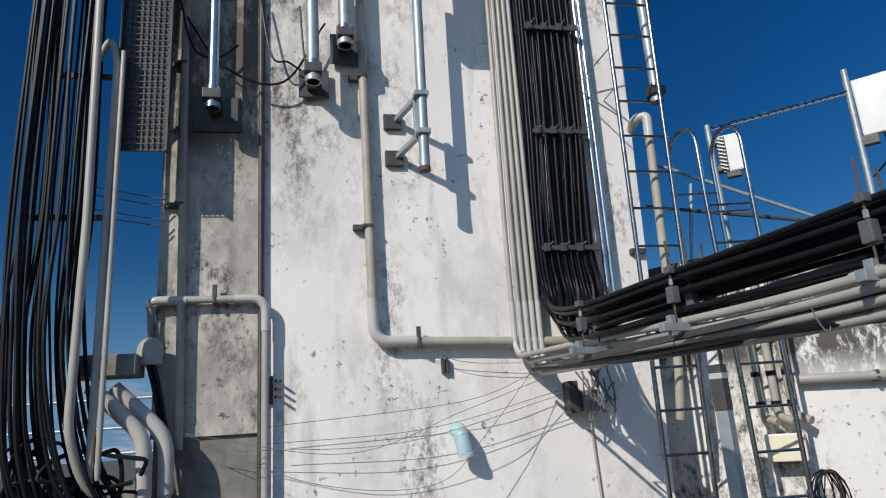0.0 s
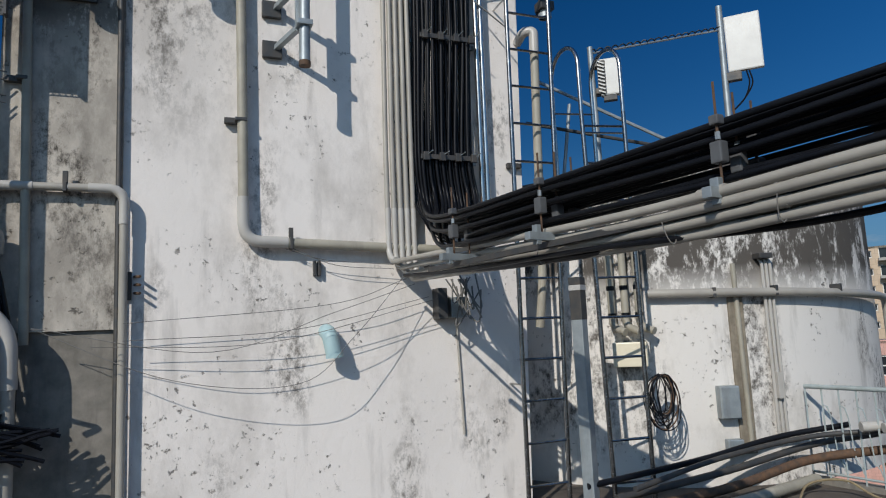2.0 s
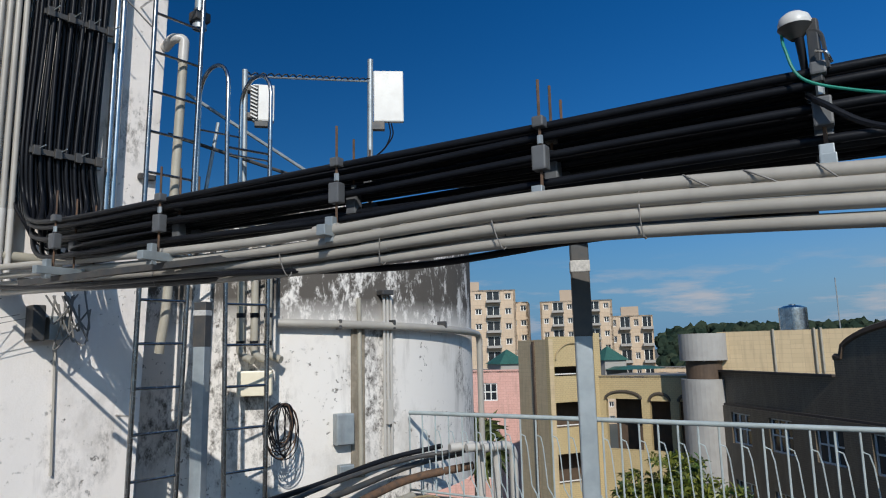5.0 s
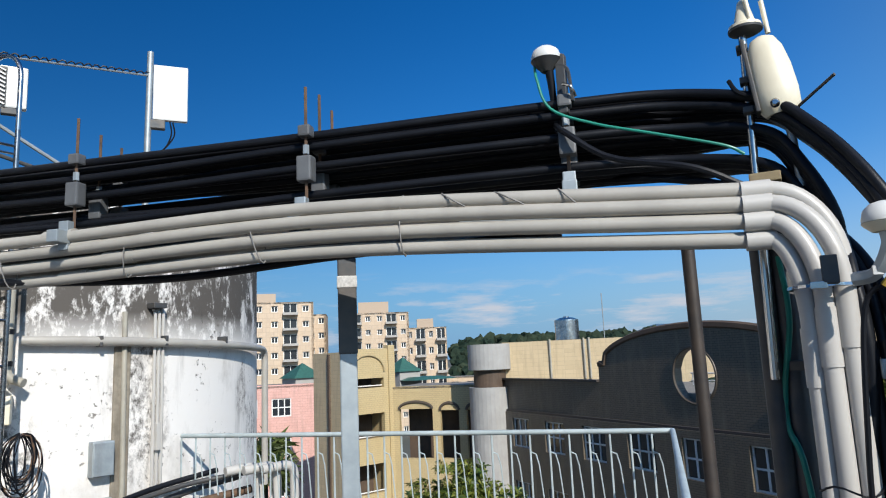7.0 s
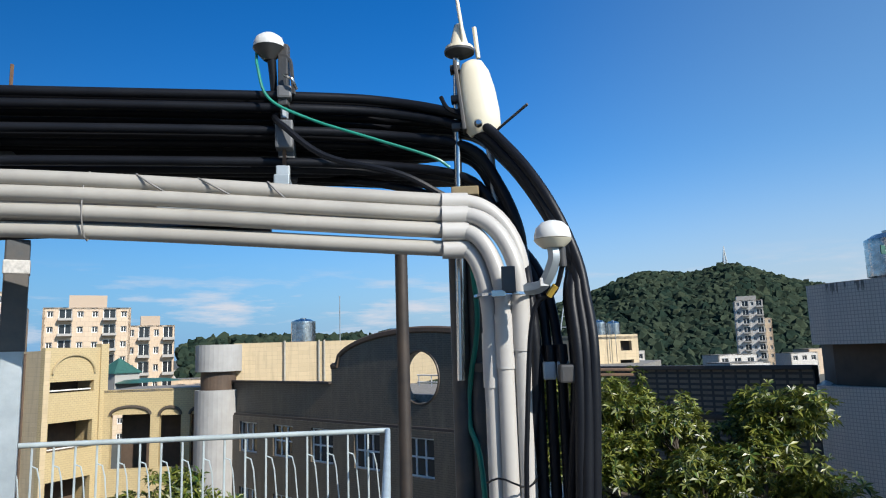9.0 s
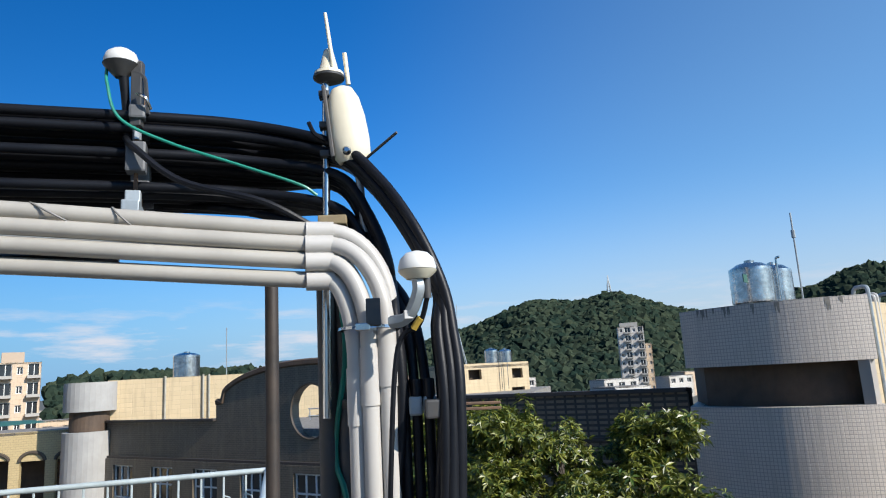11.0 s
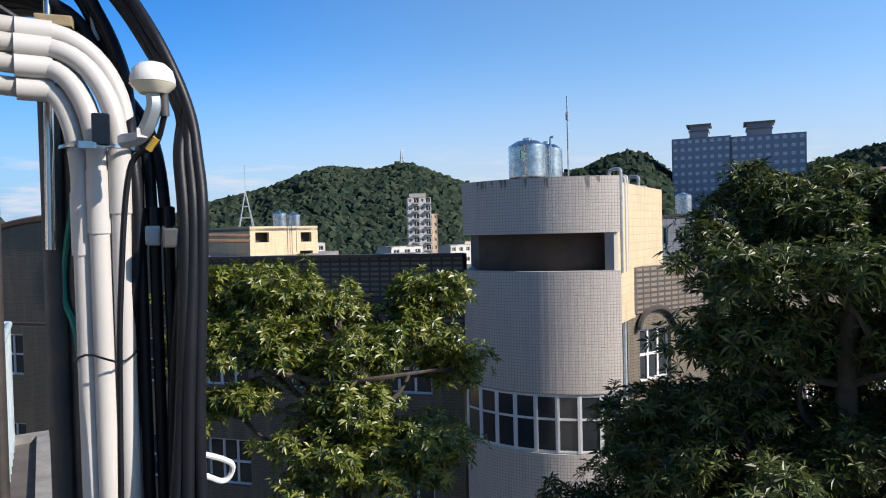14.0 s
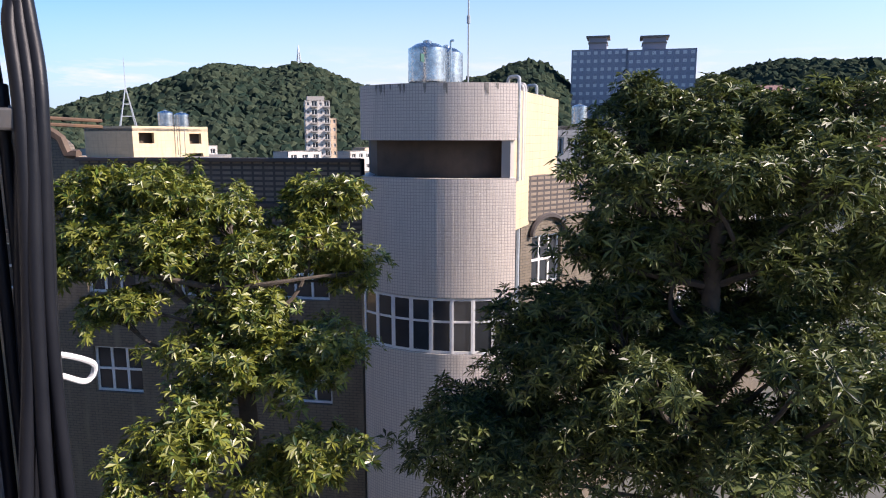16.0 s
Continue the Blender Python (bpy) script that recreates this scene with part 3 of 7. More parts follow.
# ---------------------------------------------------------------- tower fittings
def saddle(parent, u, z, r, off, horiz=False):
    """A pipe clip: a strap round the pipe and a stub channel to the wall."""
    g = B()
    if horiz:
        box(g, MW(u, z, off / 2), 0.045, off + 0.05, 0.06, 0.004)
        box(g, MW(u, z - 0.0, off), 0.03, 2 * r + 0.012, 2 * r + 0.012, 0.006)
        box(g, MW(u, z + r + 0.05, off), 0.04, 0.03, 0.10, 0.004)
    else:
        box(g, MW(u - 0.06, z, off / 2), 0.16, max(off * 0.7, 0.04), 0.05, 0.004)
        box(g, MW(u, z, off), 2 * r + 0.012, 2 * r + 0.012, 0.03, 0.006)
    part("clip", g, DARKST, parent)


def pipe_thing(label, runs, mat, sleeves=(), clips=(), r=0.03, off=0.08, name="conduit"):
    e = thing(name, label, "pipe", at=runs[0][0])
    for pts in runs:
        part("tube", tube(B(), bend(pts, 0.16), r, 12), mat, e, smooth=True)
    for a, b, m in sleeves:
        part("sleeve", tube(B(), bend([a, b], 0.1) if not isinstance(a, list) else bend(a, 0.16), r + 0.006, 12), m, e, smooth=True)
    for u, z, h in clips:
        saddle(e, u, z, r, off, h)
    return e


pipe_thing("aged grey plastic conduit running straight down the pier", [[AW(-2.50, 8.5, 0.1), AW(-2.38, 1.78, 0.1)]], PVCT,
           clips=((-2.45, 3.95, False), (-2.47, 5.4, False)), r=0.036, off=0.1)
pipe_thing("aged plastic conduit with a pale elbow low on the tower wall",
           [[AW(-0.74, 8.5, 0.09), AW(-0.715, 2.62, 0.09), AW(1.3, 2.545, 0.09)]], PVCT,
           sleeves=(([AW(-0.72, 3.02, 0.09), AW(-0.715, 2.62, 0.09), AW(-0.33, 2.61, 0.09)], None, PVCW),
                    ([AW(-0.74, 6.15, 0.09), AW(-0.735, 5.72, 0.09)], None, PVCW)),
           clips=((-0.735, 3.73, False), (-0.735, 5.33, False), (-0.30, 2.60, True)), r=0.047, off=0.09)
pipe_thing("grey conduit crossing the pier and turning down its edge",
           [[AW(-2.66, 2.75, -0.05), AW(-2.66, 3.05, 0.11), AW(-1.68, 3.05, 0.11), AW(-1.68, 0.02, 0.10)]], PVC,
           sleeves=(([AW(-2.66, 2.95, 0.02), AW(-2.66, 3.05, 0.11), AW(-2.35, 3.05, 0.11)], None, PVCW), ([AW(-1.95, 3.05, 0.11), AW(-1.68, 3.05, 0.11), AW(-1.68, 2.75, 0.11)], None, PVCW)),
           clips=((-2.12, 3.05, True),), r=0.034, off=0.11)
pipe_thing("dark drain pipe in the corner of the pier", [[AW(-1.74, 8.5, 0.05), AW(-1.72, 0.02, 0.05)]], DARKST, r=0.026)
e = thing("wall_bracket", "small rusty anchor bolts on the tower wall", "bracket", at=AW(-1.58, 2.24))
for k in range(3):
    part("bolt", tube(B(), [AW(-1.60, 2.32 - 0.07 * k, 0.0), AW(-1.55, 2.31 - 0.07 * k, 0.12)], 0.012, 6), RUST, e)
part("plate", box(B(), MW(-1.66, 2.24, 0.02), 0.08, 0.03, 0.24, 0.004), DARKST, e)
g = box(B(), MW(-0.08, 2.38, 0.03), 0.025, 0.06, 0.14, 0.004)
box(g, MW(-0.04, 2.38, 0.03), 0.025, 0.06, 0.14, 0.004)
tagged(part("wall_bracket", g, DARKST), "short dark steel channel bracket on the wall", "bracket")
e = thing("overflow_pipe", "pale blue plastic stub pipe bent downwards from the wall", "pipe", at=AW(0.05, 1.7))
part("tube", tube(B(), bend([AW(0.02, 1.80, -0.05), AW(0.02, 1.78, 0.14), AW(0.06, 1.56, 0.15)], 0.12, 8), 0.072, 16), BLUEP, e, smooth=True)
part("collar", tube(B(), [AW(0.06, 1.60, 0.15), AW(0.063, 1.555, 0.15)], 0.079, 16), BLUEP, e, smooth=True)


def antenna_pole(label, u, off, z0, z1, r, mat, plate=None, cap=True, group=""):
    e = thing("antenna_pole", label, "antenna pole", group, at=AW(u, z0, off))
    part("pole", tube(B(), [AW(u, z0, off), AW(u, z1, off)], r, 16), mat, e, smooth=True)
    part("collar", tube(B(), [AW(u, z0 + 0.16, off), AW(u, z0 + 0.22, off)], r + 0.012, 16), STEEL, e, smooth=True)
    if cap:
        part("collar", tube(B(), [AW(u, z0, off), AW(u, z0 + 0.05, off)], r + 0.018, 16), mat, e, smooth=True)
    g = box(B(), MW(u, z0 + 0.10, off / 2), 0.12, off, 0.07, 0.006)
    box(g, MW(u, z0 + 0.13, off), 0.17, 0.15, 0.10, 0.01)
    part("bracket_arm", g, DARKST, e)
    if plate:
        part("wall_plate", box(B(), MW(plate[0], plate[1], 0.055), plate[2], 0.03, plate[3], 0.005), DARKST, e)
    return e


antenna_pole("polished steel antenna pole clamped to the pier", -2.15, 0.34, 4.80, 9.2, 0.052, STEEL, (-2.14, 4.88, 0.44, 0.36))
antenna_pole("galvanised antenna pole with a wall bracket", -1.23, 0.36, 5.10, 9.2, 0.062, GALV, (-1.22, 5.25, 0.30, 0.30))
antenna_pole("galvanised antenna pole ending at a wall shoe", -0.91, 0.30, 5.55, 9.2, 0.062, GALV, (-0.90, 5.66, 0.30, 0.34))
e = thing("antenna_pole", "galvanised pole on a slanted two-armed wall bracket", "antenna pole", at=AW(-0.21, 4.16, 0.7))
part("pole", tube(B(), [AW(-0.21, 4.16, 0.45), AW(-0.18, 6.6, 0.45)], 0.05, 16), GALV, e, smooth=True)
part("cap", tube(B(), [AW(-0.21, 4.155, 0.45), AW(-0.21, 4.20, 0.45)], 0.054, 16), RUST, e, smooth=True)
for z in (4.55, 4.95):
    part("bracket_arm", tube(B(), [AW(-0.42, z - 0.08, 0.0), AW(-0.23, z, 0.43)], 0.035, 4), GALV, e)
    part("collar", box(B(), MW(-0.21, z, 0.45), 0.14, 0.14, 0.05, 0.006), GALV, e)
    part("wall_plate", box(B(), MW(-0.44, z - 0.09, 0.03), 0.18, 0.05, 0.16, 0.005), DARKST, e)
part("tie_bar", box(B(), MW(-0.25, 4.75, 0.38), 0.05, 0.05, 0.5, 0.004), GALV, e)
part("panel", box(B(), MW(-0.10, 6.95, 0.60), 0.30, 0.14, 1.6, 0.03), WHITEP, e)
e = antenna_pole("galvanised antenna pole high on the tower's far corner", 2.52, 0.10, 5.15, 9.0, 0.055, GALV, None)

# loose loops of cable hanging at the pier
for k, (u0, z0, u1, z1, dz) in enumerate(((-2.55, 6.3, -1.95, 5.6, 0.5), (-2.5, 6.0, -1.1, 5.9, 0.75), (-1.75, 6.2, -1.35, 5.35, 0.35), (-1.35, 6.1, -1.22, 5.2, 0.2))):
    pts = [AW(u0, z0, 0.12), AW(u0 * 0.7 + u1 * 0.3, (z0 + z1) / 2 - dz * 0.8, 0.16), AW(u0 * 0.3 + u1 * 0.7, (z0 + z1) / 2 - dz, 0.16), AW(u1, z1, 0.14)]
    tagged(part("cable", tube(B(), spline(pts, 8), 0.011, 6), CABLE, smooth=True), "black cable looping slack down the pier", "cable", "pier cables")

# ---------------------------------------------------------------- cables beside the pier
random.seed(4)
e = thing("cable_bundle", "tall bundle of black feeder cables strapped beside the pier", "cables", at=AW(-3.3, 1.5, 0.5))
for k in range(44):
    f = k / 43
    u, off = -3.66 + 0.58 * f + random.uniform(-0.02, 0.02), random.uniform(0.42, 0.66)
    sw = random.uniform(-0.05, 0.05)
    pts = [AW(u + 0.05, 8.6, off), AW(u + sw * 0.3, 5.6, off), AW(u + sw, 3.8, off), AW(u + 0.02 - sw * 0.6, 2.6, off + 0.03), AW(u + 0.12 + 0.1 * f, 1.7, off + 0.02), AW(u + 0.38 + 0.2 * f, 1.15 + random.uniform(-0.1, 0.15), off - 0.05), AW(u + 1.0, 1.0 + random.uniform(-0.1, 0.2), off - 0.2)]
    part("cable", tube(B(), spline(pts, 6), random.choice((0.011, 0.014, 0.017)), 6), CABLE, e, smooth=True)
for z in (5.05, 3.72):
    part("strap", box(B(), MW(-3.33, z, 0.40), 0.66, 0.03, 0.05, 0.004), DARKST, e)
pipe_thing("pale grey conduit standing in front of the feeder cables", [[AW(-3.10, 8.5, 0.72), AW(-3.03, 3.6, 0.72), AW(-3.05, 1.95, 0.72), AW(-2.95, 1.55, 0.6), AW(-2.6, 1.25, 0.3)]], PVC, r=0.034, off=0.7)
pipe_thing("grey conduit with a bent top beside the feeder cables", [[AW(-3.1, 5.1, 0.55), AW(-2.98, 5.35, 0.6), AW(-2.92, 5.1, 0.6), AW(-2.92, 1.6, 0.6)]], PVC, r=0.03, off=0.6)
pipe_thing("thin grey conduit beside the feeder cables", [[AW(-2.87, 5.2, 0.6), AW(-2.86, 1.6, 0.6)]], PVC, r=0.022, off=0.6)
g = B()
for k in range(9):
    u = -2.90 + 0.38 * k / 8
    rod(g, AW(u, 4.30, 0.5), AW(u, 8.0, 0.5), 0.006, 4)
for k in range(62):
    z = 4.30 + 0.06 * k
    rod(g, AW(-2.92, z, 0.508), AW(-2.50, z, 0.508), 0.005, 4)
e = thing("cable_tray", "dark meshed cable tray hanging on edge beside the pier", "cable tray", at=AW(-2.7, 4.3, 0.5))
part("mesh", g, DARKST, e)
part("back_plate", box(B(), MW(-2.71, 6.15, 0.48), 0.40, 0.012, 3.7), DARKST, e)
for u in (-2.92, -2.50):
    part("side_rail", box(B(), MW(u, 6.15, 0.5), 0.02, 0.08, 3.72), DARKST, e)
for k, z in enumerate((4.0, 3.93, 3.80, 3.74)):
    tagged(part("tie_wire", rod(B(), AW(-3.1, z, 0.4), AW(-2.56, z - 0.01, 0.1), 0.006, 5), WIRE), "thin tie wire from the cables to the pier", "wire", "tie wires")
g = box(B(), MW(-2.92, 2.47, 0.28), 0.50, 0.34, 0.17, 0.012)
tagged(part("concrete_lintel", g, BARE), "dark weathered concrete block beside the pier", "block")
e = thing("vent_cowl", "grey domed cable entry cowl on the pier", "cowl", at=AW(-2.6, 2.6, 0.15))
part("hood", lathe(B(), [(0.105, -0.12), (0.108, 0.0), (0.095, 0.06), (0.06, 0.10), (0.0, 0.115)][:-1] + [(0.01, 0.115)], Matrix.Translation(AW(-2.62, 2.60, 0.2)), 20), PVC, e, smooth=True)
for k in range(2):
    part("cable", tube(B(), spline([AW(-2.63 + 0.04 * k, 2.5, 0.2), AW(-2.55 + 0.04 * k, 2.2, 0.22), AW(-2.45 + 0.03 * k, 1.6, 0.2), AW(-2.42, 0.9, 0.2), AW(-2.42, 0.05, 0.2)], 6), 0.02, 8), CABLE, e, smooth=True)
for u0, o in ((-3.0, 0.42), (-2.86, 0.30)):
    pipe_thing("thick pale plastic conduit bending down from the concrete block",
               [[AW(u0, 2.30, o), AW(u0 + 0.42, 1.90, o), AW(u0 + 0.43, 0.02, o)]], PVC,
               sleeves=(([AW(u0, 2.30, o), AW(u0 + 0.42, 1.90, o), AW(u0 + 0.43, 1.45, o)], None, PVCW),), r=0.055, off=o)
# railing and stair far to the side
e = thing("railing", "grey steel railing beyond the feeder cables", "railing", at=(-5.4, 9.0, 1.0))
for z in (2.45, 2.1, 1.8):
    part("rail", rod(B(), (-6.2, 9.3, z), (-1.3, 9.0, z), 0.018, 8), GALV, e)
for k in range(6):
    part("post", rod(B(), (-6.1 + 0.9 * k, 9.3 - 0.05 * k, 1.4), (-6.1 + 0.9 * k, 9.3 - 0.05 * k, 2.45), 0.016, 8), GALV, e)
part("platform", abox(B(), -6.3, 8.9, 1.25, -1.3, 10.4, 1.4), BARE, e)
part("platform_wall", abox(B(), -6.2, 9.0, 0.0, -1.4, 10.3, 1.25), BARE, e)
e = thing("steel_gate", "grey barred steel gate under the feeder cables", "gate", at=AW(-3.2, 0, 0.1))
for k in range(9):
    part("bar", rod(B(), AW(-3.55 + 0.1 * k, 0.02, 0.05), AW(-3.55 + 0.1 * k, 1.25, 0.05), 0.012, 6), GALV, e)
for z in (0.1, 0.65, 1.22):
    part("cross_bar", rod(B(), AW(-3.6, z, 0.05), AW(-2.7, z, 0.05), 0.016, 6), GALV, e)

# ---------------------------------------------------------------- conduits and cables down the tower
CX = [(-0.10 + 0.047 * k) for k in range(5)]
e = thing("conduit_run", "bundle of grey plastic conduits from wall to roof edge", "conduits", at=AW(0.7, 2.3, 0.1))
NEAR = [(3.405, -0.04, 2.176), (3.385, -0.04, 2.130), (3.385, -0.04, 2.080), (3.40, -0.04, 2.026), (3.47, -0.04, 2.10)]
LINES = []
DROP = [(3.415, -0.222), (3.350, -0.208), (3.350, -0.158), (3.375, -0.118), (3.45, -0.150)]
for k in range(5):
    u1, u0 = 0.62 + 0.065 * k, 0.70 + 0.055 * k
    nx, ny, nz = NEAR[k]
    dx, dy = DROP[k]
    zt = 2.50 - 0.056 * k if k < 4 else 2.35
    far = AW(u1, 0, 0.11)
    run = [AW(u0, 8.6, 0.10), AW(u1, 3.6, 0.11), AW(u1 - 0.005, zt - 0.08, 0.12), Vector((far.x + 0.05 + (nx - far.x) * 0.12, far.y - 0.75, zt - 0.10)),
           Vector((far.x + (nx - far.x) * 0.50, 3.1, zt * 0.42 + nz * 0.58 - 0.03)), Vector((far.x + (nx - far.x) * 0.76, 1.46, zt * 0.16 + nz * 0.84 + 0.05)), Vector((nx, ny, nz))]
    pts = bend(run[:4], 0.14)
    LINES.append(spline(run[3:], 8))
    part("conduit", tube(B(), pts[:-1] + spline(run[3:], 8), 0.0245, 12), PVC, e, smooth=True)
    part("elbow", tube(B(), [Vector((nx + (dx - nx) * math.sin(a), ny + (dy - ny) * math.sin(a), nz - 0.25 * (1 - math.cos(a)))) for a in [math.pi / 2 * j / 12 for j in range(13)]] + [Vector((dx, dy - 0.005, -3.0))], 0.0250, 14), PVCW, e, smooth=True)
    part("socket", tube(B(), [Vector((nx - 0.015, ny + 0.06, nz)), Vector((nx, ny - 0.02, nz))], 0.0290, 14), PVCW, e, smooth=True)
    part("socket", tube(B(), [Vector((dx, dy, nz - 0.26)), Vector((dx, dy, nz - 0.42))], 0.0285, 14), PVCW, e, smooth=True)
    part("socket", tube(B(), bend([AW(u1, 2.95, 0.113), Vector(AW(u1 - 0.004, zt - 0.06, 0.12)), run[3]], 0.14)[:-1], 0.0285, 12), PVCW, e, smooth=True)
    j = 0.30 + 0.08 * (k % 3)
    p, q = run[4].lerp(run[5], j), run[4].lerp(run[5], j + 0.09)
    if k < 4:
        part("socket", tube(B(), [p, q], 0.0285, 12), PVC, e, smooth=True)
e_cond = e
e = thing("feeder_cables", "wide flat run of black feeder cables from tower to roof edge", "cables", at=(3.0, 3.0, 2.4))
random.seed(7)
NC = 26


def tray(y, o=0.0):
    """The plan line of the cable run."""
    return 3.76 - 0.24 * y + o


for k in range(NC):
    f = k / (NC - 1)
    layer = k % 4
    z = (2.606, 2.572, 2.478, 2.375)[layer] + random.uniform(-0.009, 0.009)
    o = -0.10 + 0.34 * f
    u1, u0 = 0.93 + 0.58 * f, 1.01 + 0.60 * f
    w1 = AW(u1, 0, 0.12)
    yb = 5.35 - 0.25 * (1 - f)
    j = random.uniform(-0.5, 0.5)
    if layer < 2:
        dx, dy = 3.25 + 0.045 * (k % 3), -0.398 + 0.020 * ((k // 8) % 3)
        drop = [Vector((3.585 + 0.3 * o, -0.06 + 0.02 * j, z - 0.10)), Vector((3.485 + 0.2 * o, -0.19 + 0.02 * j, z - 0.24)), Vector((3.38 + 0.12 * o, -0.292 + 0.02 * j, z - 0.42)), Vector((3.345 + 0.08 * o, -0.366 + 0.015 * j, z - 0.60)), Vector((dx + 0.05, dy + 0.005, 1.86))]
    else:
        dx, dy = (3.35 + 0.02 * (k % 3), -0.245 - 0.034 * (k % 2)) if k % 4 == 2 and k > 12 else (3.52 + 0.02 * (k % 3), -0.20 - 0.012 * (k % 5))
        drop = [Vector((3.60 + 0.3 * o, -0.05 + 0.02 * j, z - 0.08)), Vector((3.54 + 0.2 * o, -0.15 + 0.02 * j, z - 0.22)), Vector((3.47 + 0.1 * o, -0.215 + 0.02 * j, z - 0.42)), Vector((dx + 0.03, dy + 0.01, 1.90))]
    off = 0.10 + 0.035 * (k % 3)
    pts = [AW(u0, 8.6, off), AW(u0 - 0.01, 6.2, off), AW((u0 + u1) / 2 + random.uniform(-0.03, 0.03), 4.8, off + random.uniform(-0.02, 0.03)), AW(u1, 3.5, off + 0.01), AW(u1 + 0.02, 3.02 - 0.14 * ((k * 7) % 5) / 4, off + 0.08), Vector((tray(yb, o) * 0.6 + w1.x * 0.4, yb + 0.3, z + 0.10)),
           Vector((tray(4.6, o), 4.6, z)), Vector((tray(3.77, o), 3.77, z)), Vector((tray(2.6, o), 2.6, z + random.uniform(-0.03, 0.03))), Vector((tray(1.54, o), 1.54, z)), Vector((tray(0.59, o), 0.59, z + 0.005)),
           Vector((tray(0.22, o), 0.22, z - 0.005)), *drop, Vector((dx, dy, 1.64)), Vector((dx + random.uniform(-0.02, 0.06), dy + 0.03 + random.uniform(-0.01, 0.03), 1.15)), Vector((dx + random.uniform(-0.03, 0.06), dy + 0.055 + random.uniform(-0.04, 0.03), 0.5)), Vector((dx + 0.1, dy + 0.03 + random.uniform(-0.05, 0.05), -0.6)), Vector((dx + 0.1, dy + 0.03, -3.0))]
    part("cable", tube(B(), spline(pts, 7), 0.0168, 10), CABLE, e, smooth=True)
for k in range(3):
    pts = [Vector((tray(1.0, 0.25), 1.0, 2.40)), Vector((tray(0.4, 0.1), 0.4, 2.36)), Vector((3.62, 0.0, 2.22)), Vector((3.46, -0.22 - 0.02 * k, 1.98)), Vector((3.36 - 0.01 * k, -0.250 - 0.034 * k, 1.65)), Vector((3.36, -0.252 - 0.034 * k, 1.3)), Vector((3.38, -0.26 - 0.034 * k, -3.0))]
    part("cable", tube(B(), spline(pts, 8), 0.015, 10), CABLE, e, smooth=True)
# thin leads beside the bundle, and rows of clamps that hold the upright feeders
for k in range(5):
    u = 0.84 + 0.028 * k
    pts = [AW(u + 0.10, 8.6, 0.05), AW(u + 0.07 + 0.01 * math.sin(k * 2.1), 6.0, 0.06), AW(u + 0.03, 4.6, 0.05), AW(u + 0.01, 3.6, 0.07), AW(u + 0.06, 2.95 - 0.05 * k, 0.16), Vector((2.85 + 0.03 * k, 5.55, 2.46)), Vector((tray(4.6, -0.08 + 0.02 * k), 4.6, 2.42)), Vector((tray(3.8, -0.06), 3.8, 2.44))]
    part("lead", tube(B(), spline(pts, 6), 0.009, 6), CABLE, e, smooth=True)
for z, u in ((3.46, 0.98), (4.72, 1.02), (5.95, 1.05)):
    c = thing("cable_clamp", "dark clamp bar across the upright feeder cables on the wall", "cable clamp", "clamps down the tower", at=AW(u, z, 0.05))
    part("bar", box(B(), MW(u + 0.27, z, 0.035), 0.72, 0.03, 0.045, 0.004), GALV, c)
    part("bar", box(B(), MW(u + 0.27, z, 0.205), 0.60, 0.02, 0.05, 0.004), DARKST, c)
    for k in range(4):
        part("block", box(B(), MW(u + 0.02 + 0.17 * k, z, 0.225), 0.06, 0.035, 0.085, 0.006), DARKST, c)
        part("threaded_rod", rod(B(), AW(u + 0.02 + 0.17 * k, z, 0.05), AW(u + 0.05 + 0.17 * k, z + 0.03, 0.33), 0.006, 6), GALV, c)
# stacked cable clamps on threaded rods
for k, (y, xo) in enumerate(((4.75, 0.0), (3.77, 0.0), (2.54, 0.0), (1.54, 0.0), (0.59, 0.02))):
    c = thing("cable_clamp", "stack of grey cable clamps on threaded rods", "cable clamp", "clamps along the cable run", at=(tray(y, xo), y, 2.3))
    rot = Matrix.Rotation(math.atan2(1.0, -0.24), 4, "Z")
    for o, hgt in ((-0.13, 0.0), (0.0, -0.03), (0.13, -0.05)):
        p = Vector((tray(y, xo) + o, y + 0.24 * o, 2.46 + hgt))
        part("block", box(B(), Matrix.Translation(p) @ rot, 0.060, 0.055, 0.10, 0.008), BLOCK, c)
        part("block", box(B(), Matrix.Translation(p + Vector((0, 0, 0.15))) @ rot, 0.05, 0.05, 0.045, 0.008), BLOCK, c)
        part("threaded_rod", rod(B(), p - Vector((0, 0, 0.2)), p + Vector((0, 0, 0.28 + (0.1 if o > -0.1 and k % 2 == 1 else 0.05))), 0.0065, 6), RUST, c)
        part("nut", tube(B(), [p + Vector((0, 0, 0.06)), p + Vector((0, 0, 0.095))], 0.013, 6), GALV, c)
    part("channel", box(B(), Matrix.Translation((tray(y, xo), y, 2.27)) @ rot, 0.05, 0.5, 0.05, 0.004), GALV, c)
    part("channel_end", box(B(), Matrix.Translation((tray(y, xo) - 0.17, y - 0.04, 2.28)) @ rot, 0.045, 0.035, 0.12, 0.004), GALV, c)
